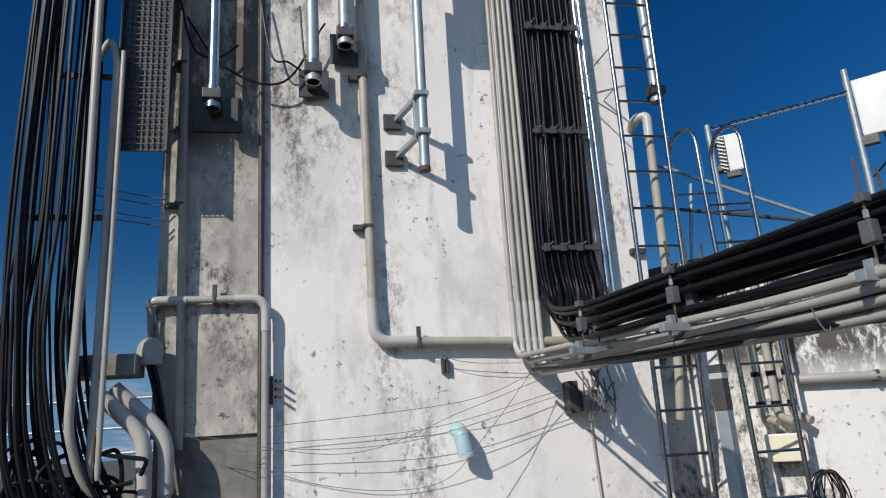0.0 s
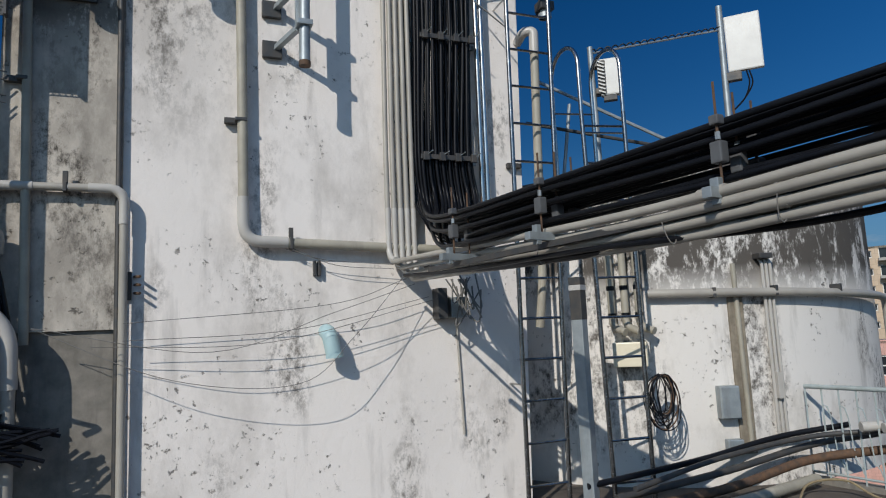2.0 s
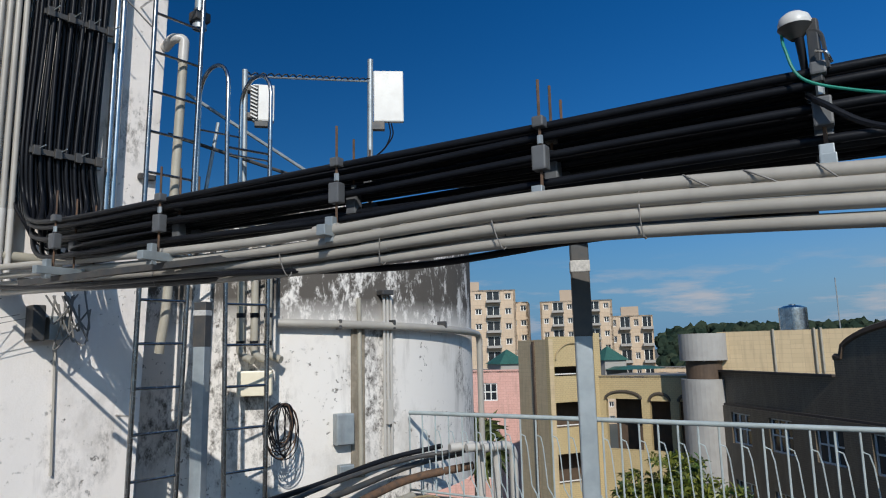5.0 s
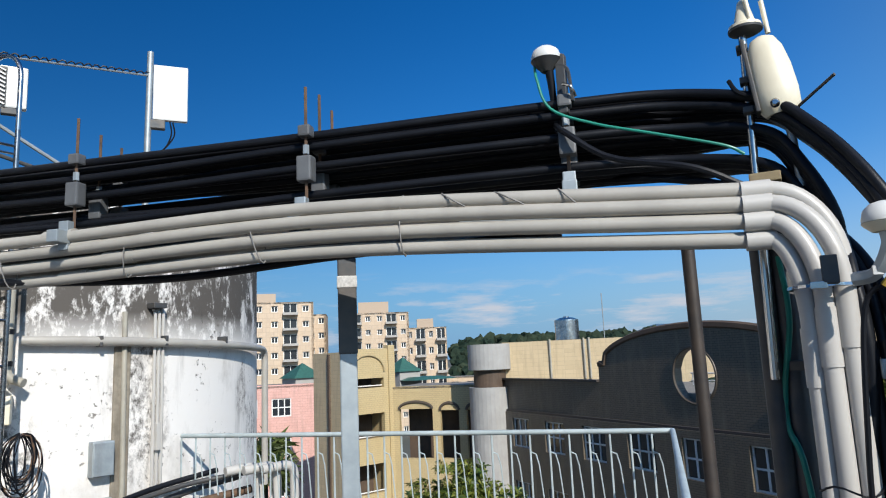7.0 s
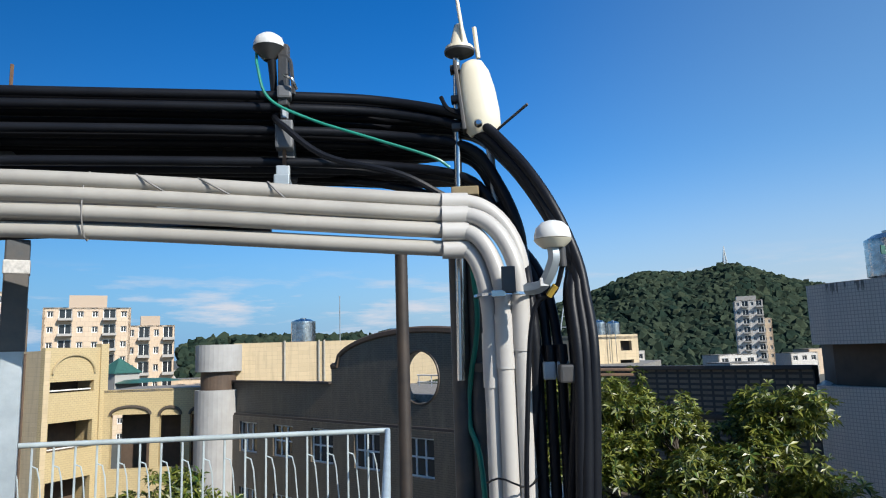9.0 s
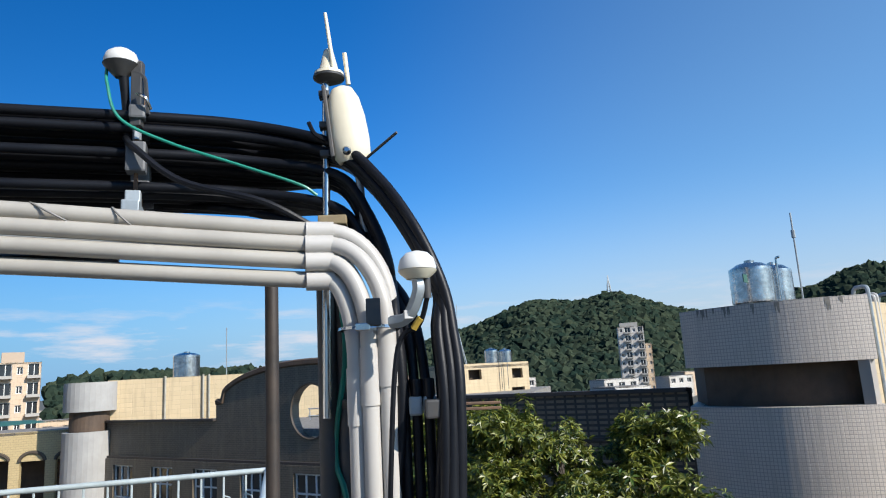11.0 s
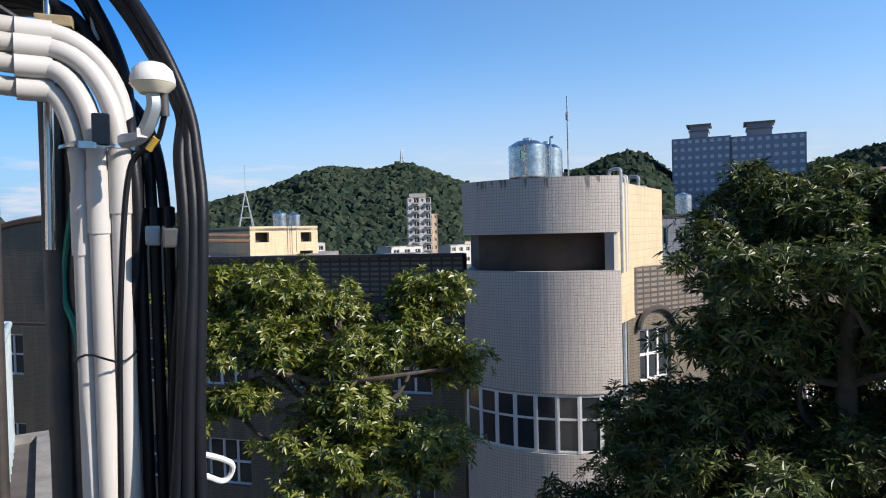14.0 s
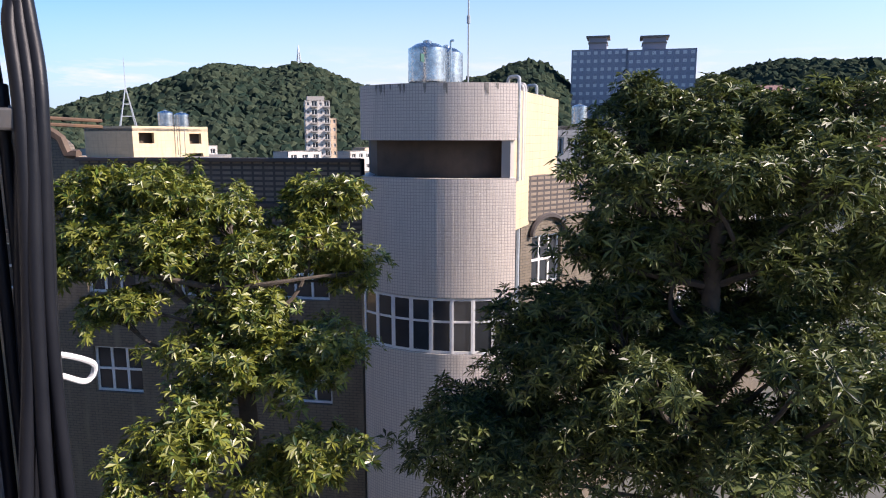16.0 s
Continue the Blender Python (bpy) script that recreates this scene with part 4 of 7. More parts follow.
# longitudinal support channels under the run
e = thing("cable_ladder", "galvanised support channels under the cable run", "cable ladder", at=(3.2, 3.0, 2.2))
for o in (-0.12, 0.16):
    part("side_rail", tube(B(), [Vector((tray(5.2, o + 0.05), 5.2, 2.23)), Vector((tray(0.0, o), 0.0, 2.21))], 0.026, 4), DARKST, e)
part("cover_plate", box(B(), Matrix.Translation((tray(0.45, -0.13), 0.45, 2.20)) @ Matrix.Rotation(math.atan2(1.0, -0.24), 4, "Z"), 1.0, 0.10, 0.05, 0.004), GALV, e)
for k, (x, y, ztop, w) in enumerate(((4.05, 5.78, 2.2, 0.11), (3.62, 1.58, 2.16, 0.072))):
    p = thing("support_post", "grey galvanised box-section post holding up the cable run", "post", "posts under the cable run", at=(x, y, 0))
    part("post", box(B(), Matrix.Translation((x, y, ztop / 2)) @ Matrix.Rotation(radians(35), 4, "Z"), w, w, ztop, 0.006), GALV, p)
    # dark sleeve that paints the shade under the cable run onto the post's top
    part("head", box(B(), Matrix.Translation((x, y, ztop - 0.20)) @ Matrix.Rotation(radians(35), 4, "Z"), w + 0.006, w + 0.006, 0.40, 0.006), DARKST, p)
    part("band", box(B(), Matrix.Translation((x, y, ztop - 0.10)) @ Matrix.Rotation(radians(35), 4, "Z"), w + 0.012, w + 0.012, 0.05, 0.004), STICK, p)
    part("base_plate", box(B(), Matrix.Translation((x, y, 0.008)), w * 2.2, w * 2.2, 0.016), GALV, p)
g = tube(B(), [(4.30, 0.28, 2.20), (4.16, 0.26, -0.5)], 0.028, 12)
tagged(part("support_pole", g, QPOLE, smooth=True), "thin rust-brown steel pole at the roof edge", "pole")
# dark sagging cable under the conduits
g = tube(B(), spline([AW(0.7, 2.28, 0.3), (2.62, 5.0, 2.20), (2.88, 3.4, 2.15), (3.16, 2.2, 2.09), (3.36, 1.4, 2.13), (3.5, 0.6, 2.14)], 8), 0.016, 8)
tagged(part("cable", g, CABLE, smooth=True), "black cable sagging under the conduits", "cable", "sagging cables")
g = tube(B(), spline([AW(0.9, 2.35, 0.35), (2.75, 4.8, 2.19), (2.98, 3.2, 2.13), (3.2, 2.0, 2.14)], 8), 0.02, 8)
tagged(part("cable", g, CABLE, smooth=True), "black cable sagging under the conduits", "cable", "sagging cables")
# ties on the conduits
for i, lean in ((2, 0.01), (5, 0.0), (9, 0.02), (12, -0.01), (15, 0.02), (18, 0.0), (19, 0.03), (20, 0.035), (21, 0.02)):
    c = [LINES[k][i] for k in range(4)]
    mid = (c[0] + c[3]) / 2
    hh = abs(c[0].z - c[3].z) / 2 + 0.030
    rows = 4 if i not in (19, 20, 21) else 1
    if rows == 1:
        mid, hh = c[0], 0.030
    pts = [mid + Vector((0.034 * math.cos(a), lean * math.sin(a) * 1.5, hh * math.sin(a))) for a in [2 * math.pi * k / 16 for k in range(17)]]
    tagged(part("cable_tie", tube(B(), pts, 0.0028, 5), WIRE), "thin wire tie round the conduits", "tie", "ties on the conduits")
# tangle of slack cable at the foot of the feeder bundle
random.seed(17)
e = thing("cable_coil", "tangled heap of slack black cable below the feeder bundle", "cables", at=AW(-3.2, 1.0, 0.4))
for k in range(22):
    cu, cz, w, h = random.uniform(-3.45, -2.85), random.uniform(0.7, 1.7), random.uniform(0.15, 0.42), random.uniform(0.08, 0.3)
    o, ph = random.uniform(0.2, 0.6), random.uniform(0, 6)
    pts = [AW(cu + w * math.cos(a + ph), cz + h * math.sin(a + ph) + 0.03 * math.sin(3 * a), o + 0.06 * math.sin(2 * a)) for a in [6.0 * i / 10 for i in range(11)]]
    part("loop", tube(B(), spline(pts, 3), random.choice((0.010, 0.014, 0.018)), 6), CABLE, e, smooth=True)
g = B()
prism(g, [AW(-4.6, 0, -0.6).xy, AW(-2.64, 0, -0.6).xy, AW(-2.64, 0, -0.8).xy, AW(-4.6, 0, -0.8).xy], 0.0, 1.35)
tagged(part("wall_low", g, BARE), "low dark concrete wall beside the pier", "wall", kind="structure")


# ---------------------------------------------------------------- steel pipes, ladders
for u in (1.64, 1.70):
    tagged(part("steel_pipe", tube(B(), [AW(u + 0.06, 8.6, 0.1), AW(u, 2.9, 0.1)], 0.028, 12), STEEL, smooth=True), "bright steel conduit beside the feeder cables", "pipe", "steel conduits")


def ladder(name, label, a0, b0, a1, b1, n, r, rr, mat, hoops=None):
    """A ladder between two rails, each given by its foot and head, with n rungs."""
    a0, b0, a1, b1 = Vector(a0), Vector(b0), Vector(a1), Vector(b1)
    e = thing(name, label, "ladder", at=a0)
    for lo, hi in ((a0, a1), (b0, b1)):
        part("side_rail", tube(B(), [lo, hi], r, 10), mat, e, smooth=True)
    for k in range(n):
        f = (k + 0.6) / n
        part("rung", rod(B(), a0.lerp(a1, f), b0.lerp(b1, f), rr, 8), mat, e, smooth=True)
    return e


e = ladder("ladder", "tall steel ladder fixed to the tower wall", AW(1.86, 0.0, 0.30), AW(2.31, 0.0, 0.30), AW(1.98, 8.4, 0.30), AW(2.52, 8.4, 0.30), 21, 0.023, 0.014, LADDER)
for z in (1.2, 3.0, 5.2):
    part("bracket_arm", rod(B(), AW(1.87 + z * 0.012, z, 0.0), AW(1.87 + z * 0.012, z, 0.30), 0.010, 6), STEEL, e)
part("brace", rod(B(), AW(1.62, 5.35, 0.10), AW(1.95, 5.70, 0.30), 0.008, 6), DARKST, e)
part("brace", rod(B(), AW(1.62, 5.25, 0.10), AW(1.95, 4.85, 0.30), 0.008, 6), DARKST, e)
e = ladder("ladder", "steel tank ladder with hooped grab rails", (4.42, 5.99, 0.0), (4.84, 5.97, 0.0), (4.40, 6.07, 3.95), (4.86, 6.01, 3.95), 10, 0.023, 0.014, LADDER)
for x, y, dx, dy in ((4.40, 6.07, -0.03, 0.55), (4.86, 6.01, -0.03, 0.55)):
    arc = [Vector((x, y, 3.95))] + [Vector((x + dx * (1 - math.cos(a)) / 2, y + dy * (1 - math.cos(a)) / 2, 4.46 + 0.27 * math.sin(a))) for a in [math.pi * k / 12 for k in range(13)]] + [Vector((x + dx, y + dy, 3.4))]
    part("grab_rail", tube(B(), arc, 0.022, 10), STEEL, e, smooth=True)
part("tie_bar", rod(B(), (4.38, 6.6, 4.1), (4.84, 6.55, 4.1), 0.012, 8), STEEL, e)
part("tie_bar", rod(B(), (4.40, 6.07, 3.72), (4.86, 6.01, 3.72), 0.012, 8), STEEL, e)
pipe_thing("pale plastic pipe rising beside the tower's edge",
           [[AW(2.20, 4.86, 0.0), AW(2.20, 4.92, 0.16), AW(2.29, 4.92, 0.22), AW(2.24, 2.2, 0.16), AW(2.20, 1.75, 0.12)]], PVCT,
           sleeves=(([AW(2.20, 4.86, 0.0), AW(2.20, 4.92, 0.16), AW(2.29, 4.92, 0.22), AW(2.28, 4.66, 0.22)], None, PVCW),), r=0.045, off=0.2)
g = box(B(), MW(2.05, 3.46, 0.04), 0.16, 0.06, 0.05, 0.004)
tagged(part("wall_bracket", g, DARKST), "dark steel bracket at the tower's edge", "bracket")
# three short drain pipes with bands behind the tank ladder
for k in range(3):
    a = -128.5 + 2.6 * k
    e = thing("drain_pipe", "cream drain pipe with dark bands ending in an elbow", "pipe", "drain pipes by the tank ladder", at=TA(a, 1.6, 0.08))
    part("tube", tube(B(), bend([TA(a, 3.2, 0.10), TA(a, 1.72, 0.10), TA(a + 2.5, 1.66, 0.2)], 0.08), 0.042, 12), PVCT, e, smooth=True)
    for z in (2.12, 1.82):
        part("band", tube(B(), [TA(a, z, 0.10), TA(a, z + 0.05, 0.10)], 0.047, 12), CABLE, e, smooth=True)
g = box(B(), Matrix.Translation(TA(-125.5, 1.42, 0.13)) @ Matrix.Rotation(radians(-35.5), 4, "Z"), 0.36, 0.22, 0.26, 0.012)
tagged(part("junction_box", g, CREAMP), "cream box under the drain pipes on the tank wall", "box")

# tank fittings
e = thing("tank_pipe", "grey pipe clipped level round the tank and down at its end", "pipe", at=TA(-95, 2.0, 0.1))
arc = [TA(-121.5 + 63 * k / 24, 2.06 - 0.10 * k / 24, 0.09) for k in range(25)]
part("tube", tube(B(), arc, 0.048, 12), PVC, e, smooth=True)
part("tube", tube(B(), bend([TA(-58.5, 1.96, 0.09), TA(-53, 1.94, 0.12), TA(-53, 0.1, 0.12)], 0.15), 0.045, 12), PVC, e, smooth=True)
for a in (-109, -96.5, -80):
    part("clip", box(B(), Matrix.Translation(TA(a, 2.04, 0.07)) @ Matrix.Rotation(radians(a + 90), 4, "Z"), 0.035, 0.13, 0.11, 0.006), DARKST, e)
e = thing("wall_pipe", "rust-stained down pipe in a mortar strip on the tank wall", "pipe", at=TA(-104, 0.3, 0.05))
part("mortar_strip", box(B(), Matrix.Translation(TA(-104.3, 1.16, 0.0)) @ Matrix.Rotation(radians(-14.3), 4, "Z"), 0.17, 0.05, 1.66, 0.015), MORTAR, e, "brown weathered mortar strip")
part("tube", tube(B(), [TA(-104.2, 2.35, 0.03), TA(-103.8, 0.35, 0.03)], 0.028, 10), PVCT, e, smooth=True)
for k in range(3):
    tagged(part("wall_conduit", tube(B(), bend([TA(-98.4 + 0.9 * k, 2.4, 0.02), TA(-98.2 + 0.9 * k, 2.34, 0.05), TA(-98.2 + 0.9 * k, 0.5, 0.05)], 0.06), 0.018, 8), PVCW, smooth=True), "thin white conduit down the tank wall", "pipe", "conduits on the tank wall")
g = box(B(), Matrix.Translation(TA(-98, 2.42, 0.06)) @ Matrix.Rotation(radians(-8), 4, "Z"), 0.16, 0.14, 0.06, 0.01)
tagged(part("rain_hood", g, DARKST), "small dark hood over the thin conduits", "hood")
e = thing("electrical_box", "grey weathered electrical box on the tank wall", "box", at=TA(-108, 0.9, 0.05))
part("case", box(B(), Matrix.Translation(TA(-108, 0.88, 0.07)) @ Matrix.Rotation(radians(-18), 4, "Z"), 0.21, 0.13, 0.34, 0.012), GALV, e)
part("lid", box(B(), Matrix.Translation(TA(-108, 0.88, 0.14)) @ Matrix.Rotation(radians(-18), 4, "Z"), 0.19, 0.015, 0.32, 0.006), GALV, e)
g = box(B(), Matrix.Translation(TA(-107.5, 0.42, 0.06)) @ Matrix.Rotation(radians(-17), 4, "Z"), 0.17, 0.10, 0.15, 0.012)
tagged(part("electrical_box", g, GALV), "small grey box low on the tank wall", "box")
g = box(B(), Matrix.Translation(TA(-97.6, 1.03, 0.06)) @ Matrix.Rotation(radians(-7), 4, "Z"), 0.05, 0.10, 0.28, 0.006)
tagged(part("conduit_box", g, PVCW), "slim white box on the thin conduits", "box")
# coil of dark wire hung on the ladder
random.seed(11)
e = thing("wire_coil", "tangled coil of dark wire hung beside the ladder", "wire coil", at=(5.05, 6.1, 1.1))
for k in range(16):
    a0 = random.uniform(0, 6.28)
    w, h = random.uniform(0.08, 0.2), random.uniform(0.26, 0.42)
    pts = [Vector((5.07 + w * 0.9 * math.sin(a) + random.uniform(-0.01, 0.01), 6.05 + 0.06 * math.sin(a + a0), 1.22 - h * (1 - math.cos(a)) / 1.5 + random.uniform(-0.01, 0.01))) for a in [6.4 * i / 14 for i in range(15)]]
    part("loop", tube(B(), spline(pts, 3), 0.006, 5), RUST if k % 4 == 0 else CABLE, e, smooth=True)
# heap of pipes lying at the foot of the tank
PIPES = [((4.2, 5.6, 0.20), (5.6, 5.85, 0.26), (6.7, 5.85, 0.42), (7.25, 5.55, 0.52), 0.035, DARKST), ((4.1, 5.5, 0.10), (5.5, 5.70, 0.14), (6.5, 5.72, 0.30), (7.2, 5.35, 0.40), 0.045, RUST),
         ((4.6, 5.3, 0.07), (5.4, 5.45, 0.07), (6.2, 5.65, 0.09), (6.6, 5.75, 0.10), 0.055, PVCT), ((4.0, 5.75, 0.30), (5.4, 6.0, 0.36), (6.4, 6.0, 0.50), (7.1, 5.75, 0.60), 0.03, CABLE), ((4.3, 5.45, 0.30), (5.5, 5.80, 0.40), (6.6, 5.75, 0.52), (7.35, 5.3, 0.58), 0.026, DARKST)]
for a, b, c, d, r, m in PIPES:
    tagged(part("floor_pipe", tube(B(), spline([a, b, c, d], 8), r, 10), m, smooth=True), "pipe lying along the foot of the tank wall", "pipe", "pipes at the foot of the tank")
for k in range(3):
    x, y = 7.16 + 0.10 * k, 5.20 - 0.16 * k
    g = tube(B(), bend([(x - 0.35, y + 0.15, 0.64), (x, y, 0.66), (x, y, -0.6)], 0.14), 0.05, 12)
    tagged(part("white_pipe", g, PVCW, smooth=True), "white plastic pipe bending down over the roof edge", "pipe", "pipes over the roof edge")
g = tube(B(), spline([(5.9, 5.3, 0.02), (6.3, 5.55, 0.12), (6.55, 5.35, 0.16), (6.7, 5.05, 0.02), (7.0, 4.2, 0.03), (7.1, 3.0, 0.02)], 8), 0.012, 6)
tagged(part("hose", g, WOODB, smooth=True), "thin orange-brown hose lying on the roof", "hose")

# panel antenna on its pole, and the radio unit beside it
e = thing("panel_antenna", "white flat panel antenna on a steel pole behind the tank", "antenna", at=(7.29, 7.24, 3.4))
part("pole", tube(B(), [(7.28, 7.24, 3.45), (7.30, 7.23, 6.0)], 0.042, 12), GALV, e, smooth=True)
M = Matrix.Translation((7.50, 7.06, 5.43)) @ Matrix.Rotation(radians(-42), 4, "Z")
part("panel", box(B(), M, 0.44, 0.08, 0.78, 0.018), WHITEP, e)
part("bracket", box(B(), Matrix.Translation((7.38, 7.18, 4.98)) @ Matrix.Rotation(radians(-42), 4, "Z"), 0.22, 0.10, 0.12, 0.01), DARKST, e)
for k in range(2):
    part("cable", tube(B(), spline([(7.48 + 0.05 * k, 7.04, 5.03), (7.50 + 0.05 * k, 7.03, 4.85), (7.44, 7.08, 4.65), (7.33, 7.20, 4.5)], 6), 0.011, 6), CABLE, e, smooth=True)
e = thing("radio_unit", "white finned radio unit on a pole above the tank", "radio unit", at=(5.2, 7.0, 3.5))
part("pole", tube(B(), [(5.17, 7.05, 3.45), (5.15, 7.05, 5.14)], 0.035, 12), GALV, e, smooth=True)
M = Matrix.Translation((5.33, 6.92, 4.72)) @ Matrix.Rotation(radians(-33), 4, "Z")
part("case", box(B(), M, 0.26, 0.10, 0.46, 0.02), WHITEP, e)
for k in range(9):
    part("fin", box(B(), M @ pose(-0.108, -0.063, -0.19 + 0.046 * k, 0, 25, 0), 0.085, 0.03, 0.014), WHITEP, e)
part("heat_sink", box(B(), M @ pose(-0.105, -0.052, 0.0), 0.095, 0.012, 0.42, 0.003), DARKST, e, "dark ribbed heat sink")
part("bracket", box(B(), M @ pose(-0.14, 0.0, 0.17), 0.09, 0.13, 0.07, 0.008), DARKST, e)
part("bracket", box(B(), M @ pose(-0.14, 0.0, -0.17), 0.09, 0.13, 0.07, 0.008), DARKST, e)
part("cable_gland", box(B(), M @ pose(-0.02, 0, -0.26), 0.16, 0.08, 0.07, 0.008), DARKST, e)
e = thing("antenna_stay", "long thin arm with a black spiral cable between antenna poles", "arm", at=(5.15, 7.05, 5.1))
part("arm", rod(B(), (5.15, 7.05, 5.06), (7.29, 7.23, 5.66), 0.014, 8), GALV, e)
part("cable", tube(B(), [Vector((5.15, 7.05, 5.06)).lerp(Vector((7.29, 7.23, 5.66)), k / 90) + Vector((0, 0.022 * math.cos(k * 1.3), 0.03 + 0.022 * math.sin(k * 1.3))) for k in range(91)], 0.009, 5), CABLE, e)
for a, b, m in (((4.55, 7.3, 4.75), (6.2, 6.6, 3.72), GALV), ((4.3, 7.2, 4.18), (6.3, 6.5, 3.68), DARKST), ((4.9, 7.2, 4.45), (4.75, 7.2, 3.5), GALV)):
    tagged(part("stay_bar", rod(B(), a, b, 0.022, 8), m), "steel stay bar above the tank rim", "bar", "stay bars")

# wires strung in front of the tower wall
for pts in ((AW(-2.29, 1.9, 0.3), AW(-1.0, 1.66, 0.4), AW(0.0, 1.95, 0.5), AW(0.8, 2.2, 0.3)), (AW(-2.3, 1.9, 0.3), AW(-1.3, 1.45, 0.35), AW(-0.3, 1.36, 0.4), AW(0.2, 1.75, 0.4), AW(0.72, 2.3, 0.3)),
            (AW(-1.67, 1.92, 0.2), AW(0.0, 2.03, 0.25), AW(0.72, 2.25, 0.3)), (AW(-1.67, 1.78, 0.2), AW(-0.3, 1.82, 0.25), AW(0.95, 2.08, 0.25)), (AW(-1.9, 1.74, 0.2), AW(-0.5, 1.72, 0.25), AW(1.0, 2.05, 0.25)),
            (AW(-0.3, 2.56, 0.1), AW(0.1, 2.40, 0.12), AW(0.65, 2.36, 0.14)), (AW(-0.35, 2.55, 0.1), AW(0.0, 2.45, 0.12), AW(0.65, 2.40, 0.14))):
    tagged(part("wire", tube(B(), spline(pts, 8), 0.003, 5), WIRE), "thin wire strung in front of the tower wall", "wire", "wires before the tower")
e = thing("junction_box", "open grey junction box with a tangle of wires", "box", at=AW(1.2, 1.9, 0.1))
part("case", box(B(), MW(1.13, 2.02, 0.08), 0.10, 0.16, 0.30, 0.008), DARKST, e)
part("case", box(B(), MW(1.30, 1.98, 0.08), 0.16, 0.14, 0.20, 0.008), GALV, e)
random.seed(3)
for k in range(9):
    a = AW(1.15 + random.uniform(0, 0.25), 2.25, 0.2)
    b = AW(1.2 + random.uniform(0, 0.3), 1.85 + random.uniform(-0.1, 0.2), 0.2 + random.uniform(0, 0.1))
    c = AW(1.1 + random.uniform(0, 0.4), 2.2 + random.uniform(-0.2, 0.1), 0.25)
    part("wire", tube(B(), spline([a, b, c], 6), 0.008, 5), WIRE, e, smooth=True)
tagged(part("wall_wire", tube(B(), [AW(1.32, 1.85, 0.02), AW(1.35, 0.75, 0.02)], 0.012, 6), PVC), "thin pipe down the tower wall", "pipe")

# ---------------------------------------------------------------- roof railing
e = thing("railing", "pale grey painted steel railing with bent bars at the roof edge", "railing", at=(7.2, 3.5, 0.0))
RL, RR, RE = Vector((6.80, 5.98, 0)), Vector((7.68, 0.92, 0)), Vector((4.35, 0.38, 0))
for a, b in ((RL, RR), (RR, RE)):
    part("top_rail", tube(B(), [a + Vector((0, 0, 1.0)), b + Vector((0, 0, 1.0))], 0.024, 10), RAILP, e, smooth=True)
    part("bottom_rail", tube(B(), [a + Vector((0, 0, 0.12)), b + Vector((0, 0, 0.12))], 0.013, 8), RAILP, e, smooth=True)
    n = int((b - a).length / 0.178)
    t = (b - a).normalized()
    for k in range(n + 1):
        p = a + (b - a) * k / n
        part("bar", rod(B(), p + Vector((0, 0, 0.02)), p + Vector((0, 0, 1.0)), 0.010, 6), RAILP, e)
        if 0 < k < n:
            q = [p + Vector((0, 0, 0.82)), p + t * 0.05 + Vector((0, 0, 0.80)), p + t * 0.075 + Vector((0, 0, 0.70)), p + t * 0.11 + Vector((0, 0, 0.30)), p + t * 0.16 + Vector((0, 0, 0.22)), p + t * 0.175 + Vector((0, 0, 0.16))]
            part("bent_bar", tube(B(), q, 0.0065, 5), RAILP, e)
g = B()
wall_strip(g, [(6.75, 6.1), (7.80, 0.78), (4.2, 0.20)], 0.002, 0.055, 0.16)
tagged(part("kerb", g, BARE), "low rough concrete kerb under the railing", "kerb", kind="structure")

# ---------------------------------------------------------------- small antennas at the roof edge
e = thing("gps_antenna", "white domed positioning antenna on a bracket above the cables", "antenna", at=(3.50, 0.6, 2.6))
DM = Vector((3.50, 0.612, 2.775))
part("dome", lathe(B(), [(0.052, 0.0), (0.054, 0.012), (0.046, 0.034), (0.028, 0.048), (0.008, 0.053)], Matrix.Translation(DM), 20), WHITEP, e, smooth=True)
part("base", lathe(B(), [(0.018, -0.045), (0.048, -0.012), (0.056, -0.002)], Matrix.Translation(DM), 20), DARKST, e, smooth=True)
part("neck", tube(B(), spline([DM + Vector((0.0, -0.008, -0.03)), DM + Vector((0.02, -0.01, -0.12)), DM + Vector((0.05, -0.01, -0.26))], 6), 0.016, 10, 0.01), CABLE, e, smooth=True)
part("bracket", box(B(), Matrix.Translation(DM + Vector((0.01, -0.05, -0.10))), 0.03, 0.035, 0.22, 0.004), DARKST, e)
part("bracket_arm", tube(B(), bend([DM + Vector((0, 0.03, -0.01)), DM + Vector((0, -0.075, -0.035)), DM + Vector((0.01, -0.085, -0.17))], 0.03), 0.007, 5), DARKST, e)
part("clamp_bolt", tube(B(), spline([DM + Vector((-0.02, -0.06, -0.11)), DM + Vector((-0.035, -0.09, -0.13)), DM + Vector((-0.01, -0.10, -0.16))], 5), 0.006, 6), STEEL, e, smooth=True)
g = tube(B(), spline([DM + Vector((0.0, 0.045, -0.005)), (3.48, 0.645, 2.70), (3.47, 0.60, 2.58), (3.49, 0.46, 2.505), (3.51, 0.26, 2.435), (3.53, 0.06, 2.365), (3.55, 0.0, 2.33)], 8), 0.0052, 8)
tagged(part("green_cable", g, GREEN, smooth=True), "green cable from the domed antenna across the black cables", "cable")
g = tube(B(), spline([DM + Vector((0.03, -0.01, -0.24)), (3.46, 0.55, 2.48), (3.44, 0.40, 2.36), (3.42, 0.15, 2.28), (3.45, 0.0, 2.2)], 8), 0.011, 8)
tagged(part("cable", g, CABLE, smooth=True), "black antenna cable drooping over the run", "cable")
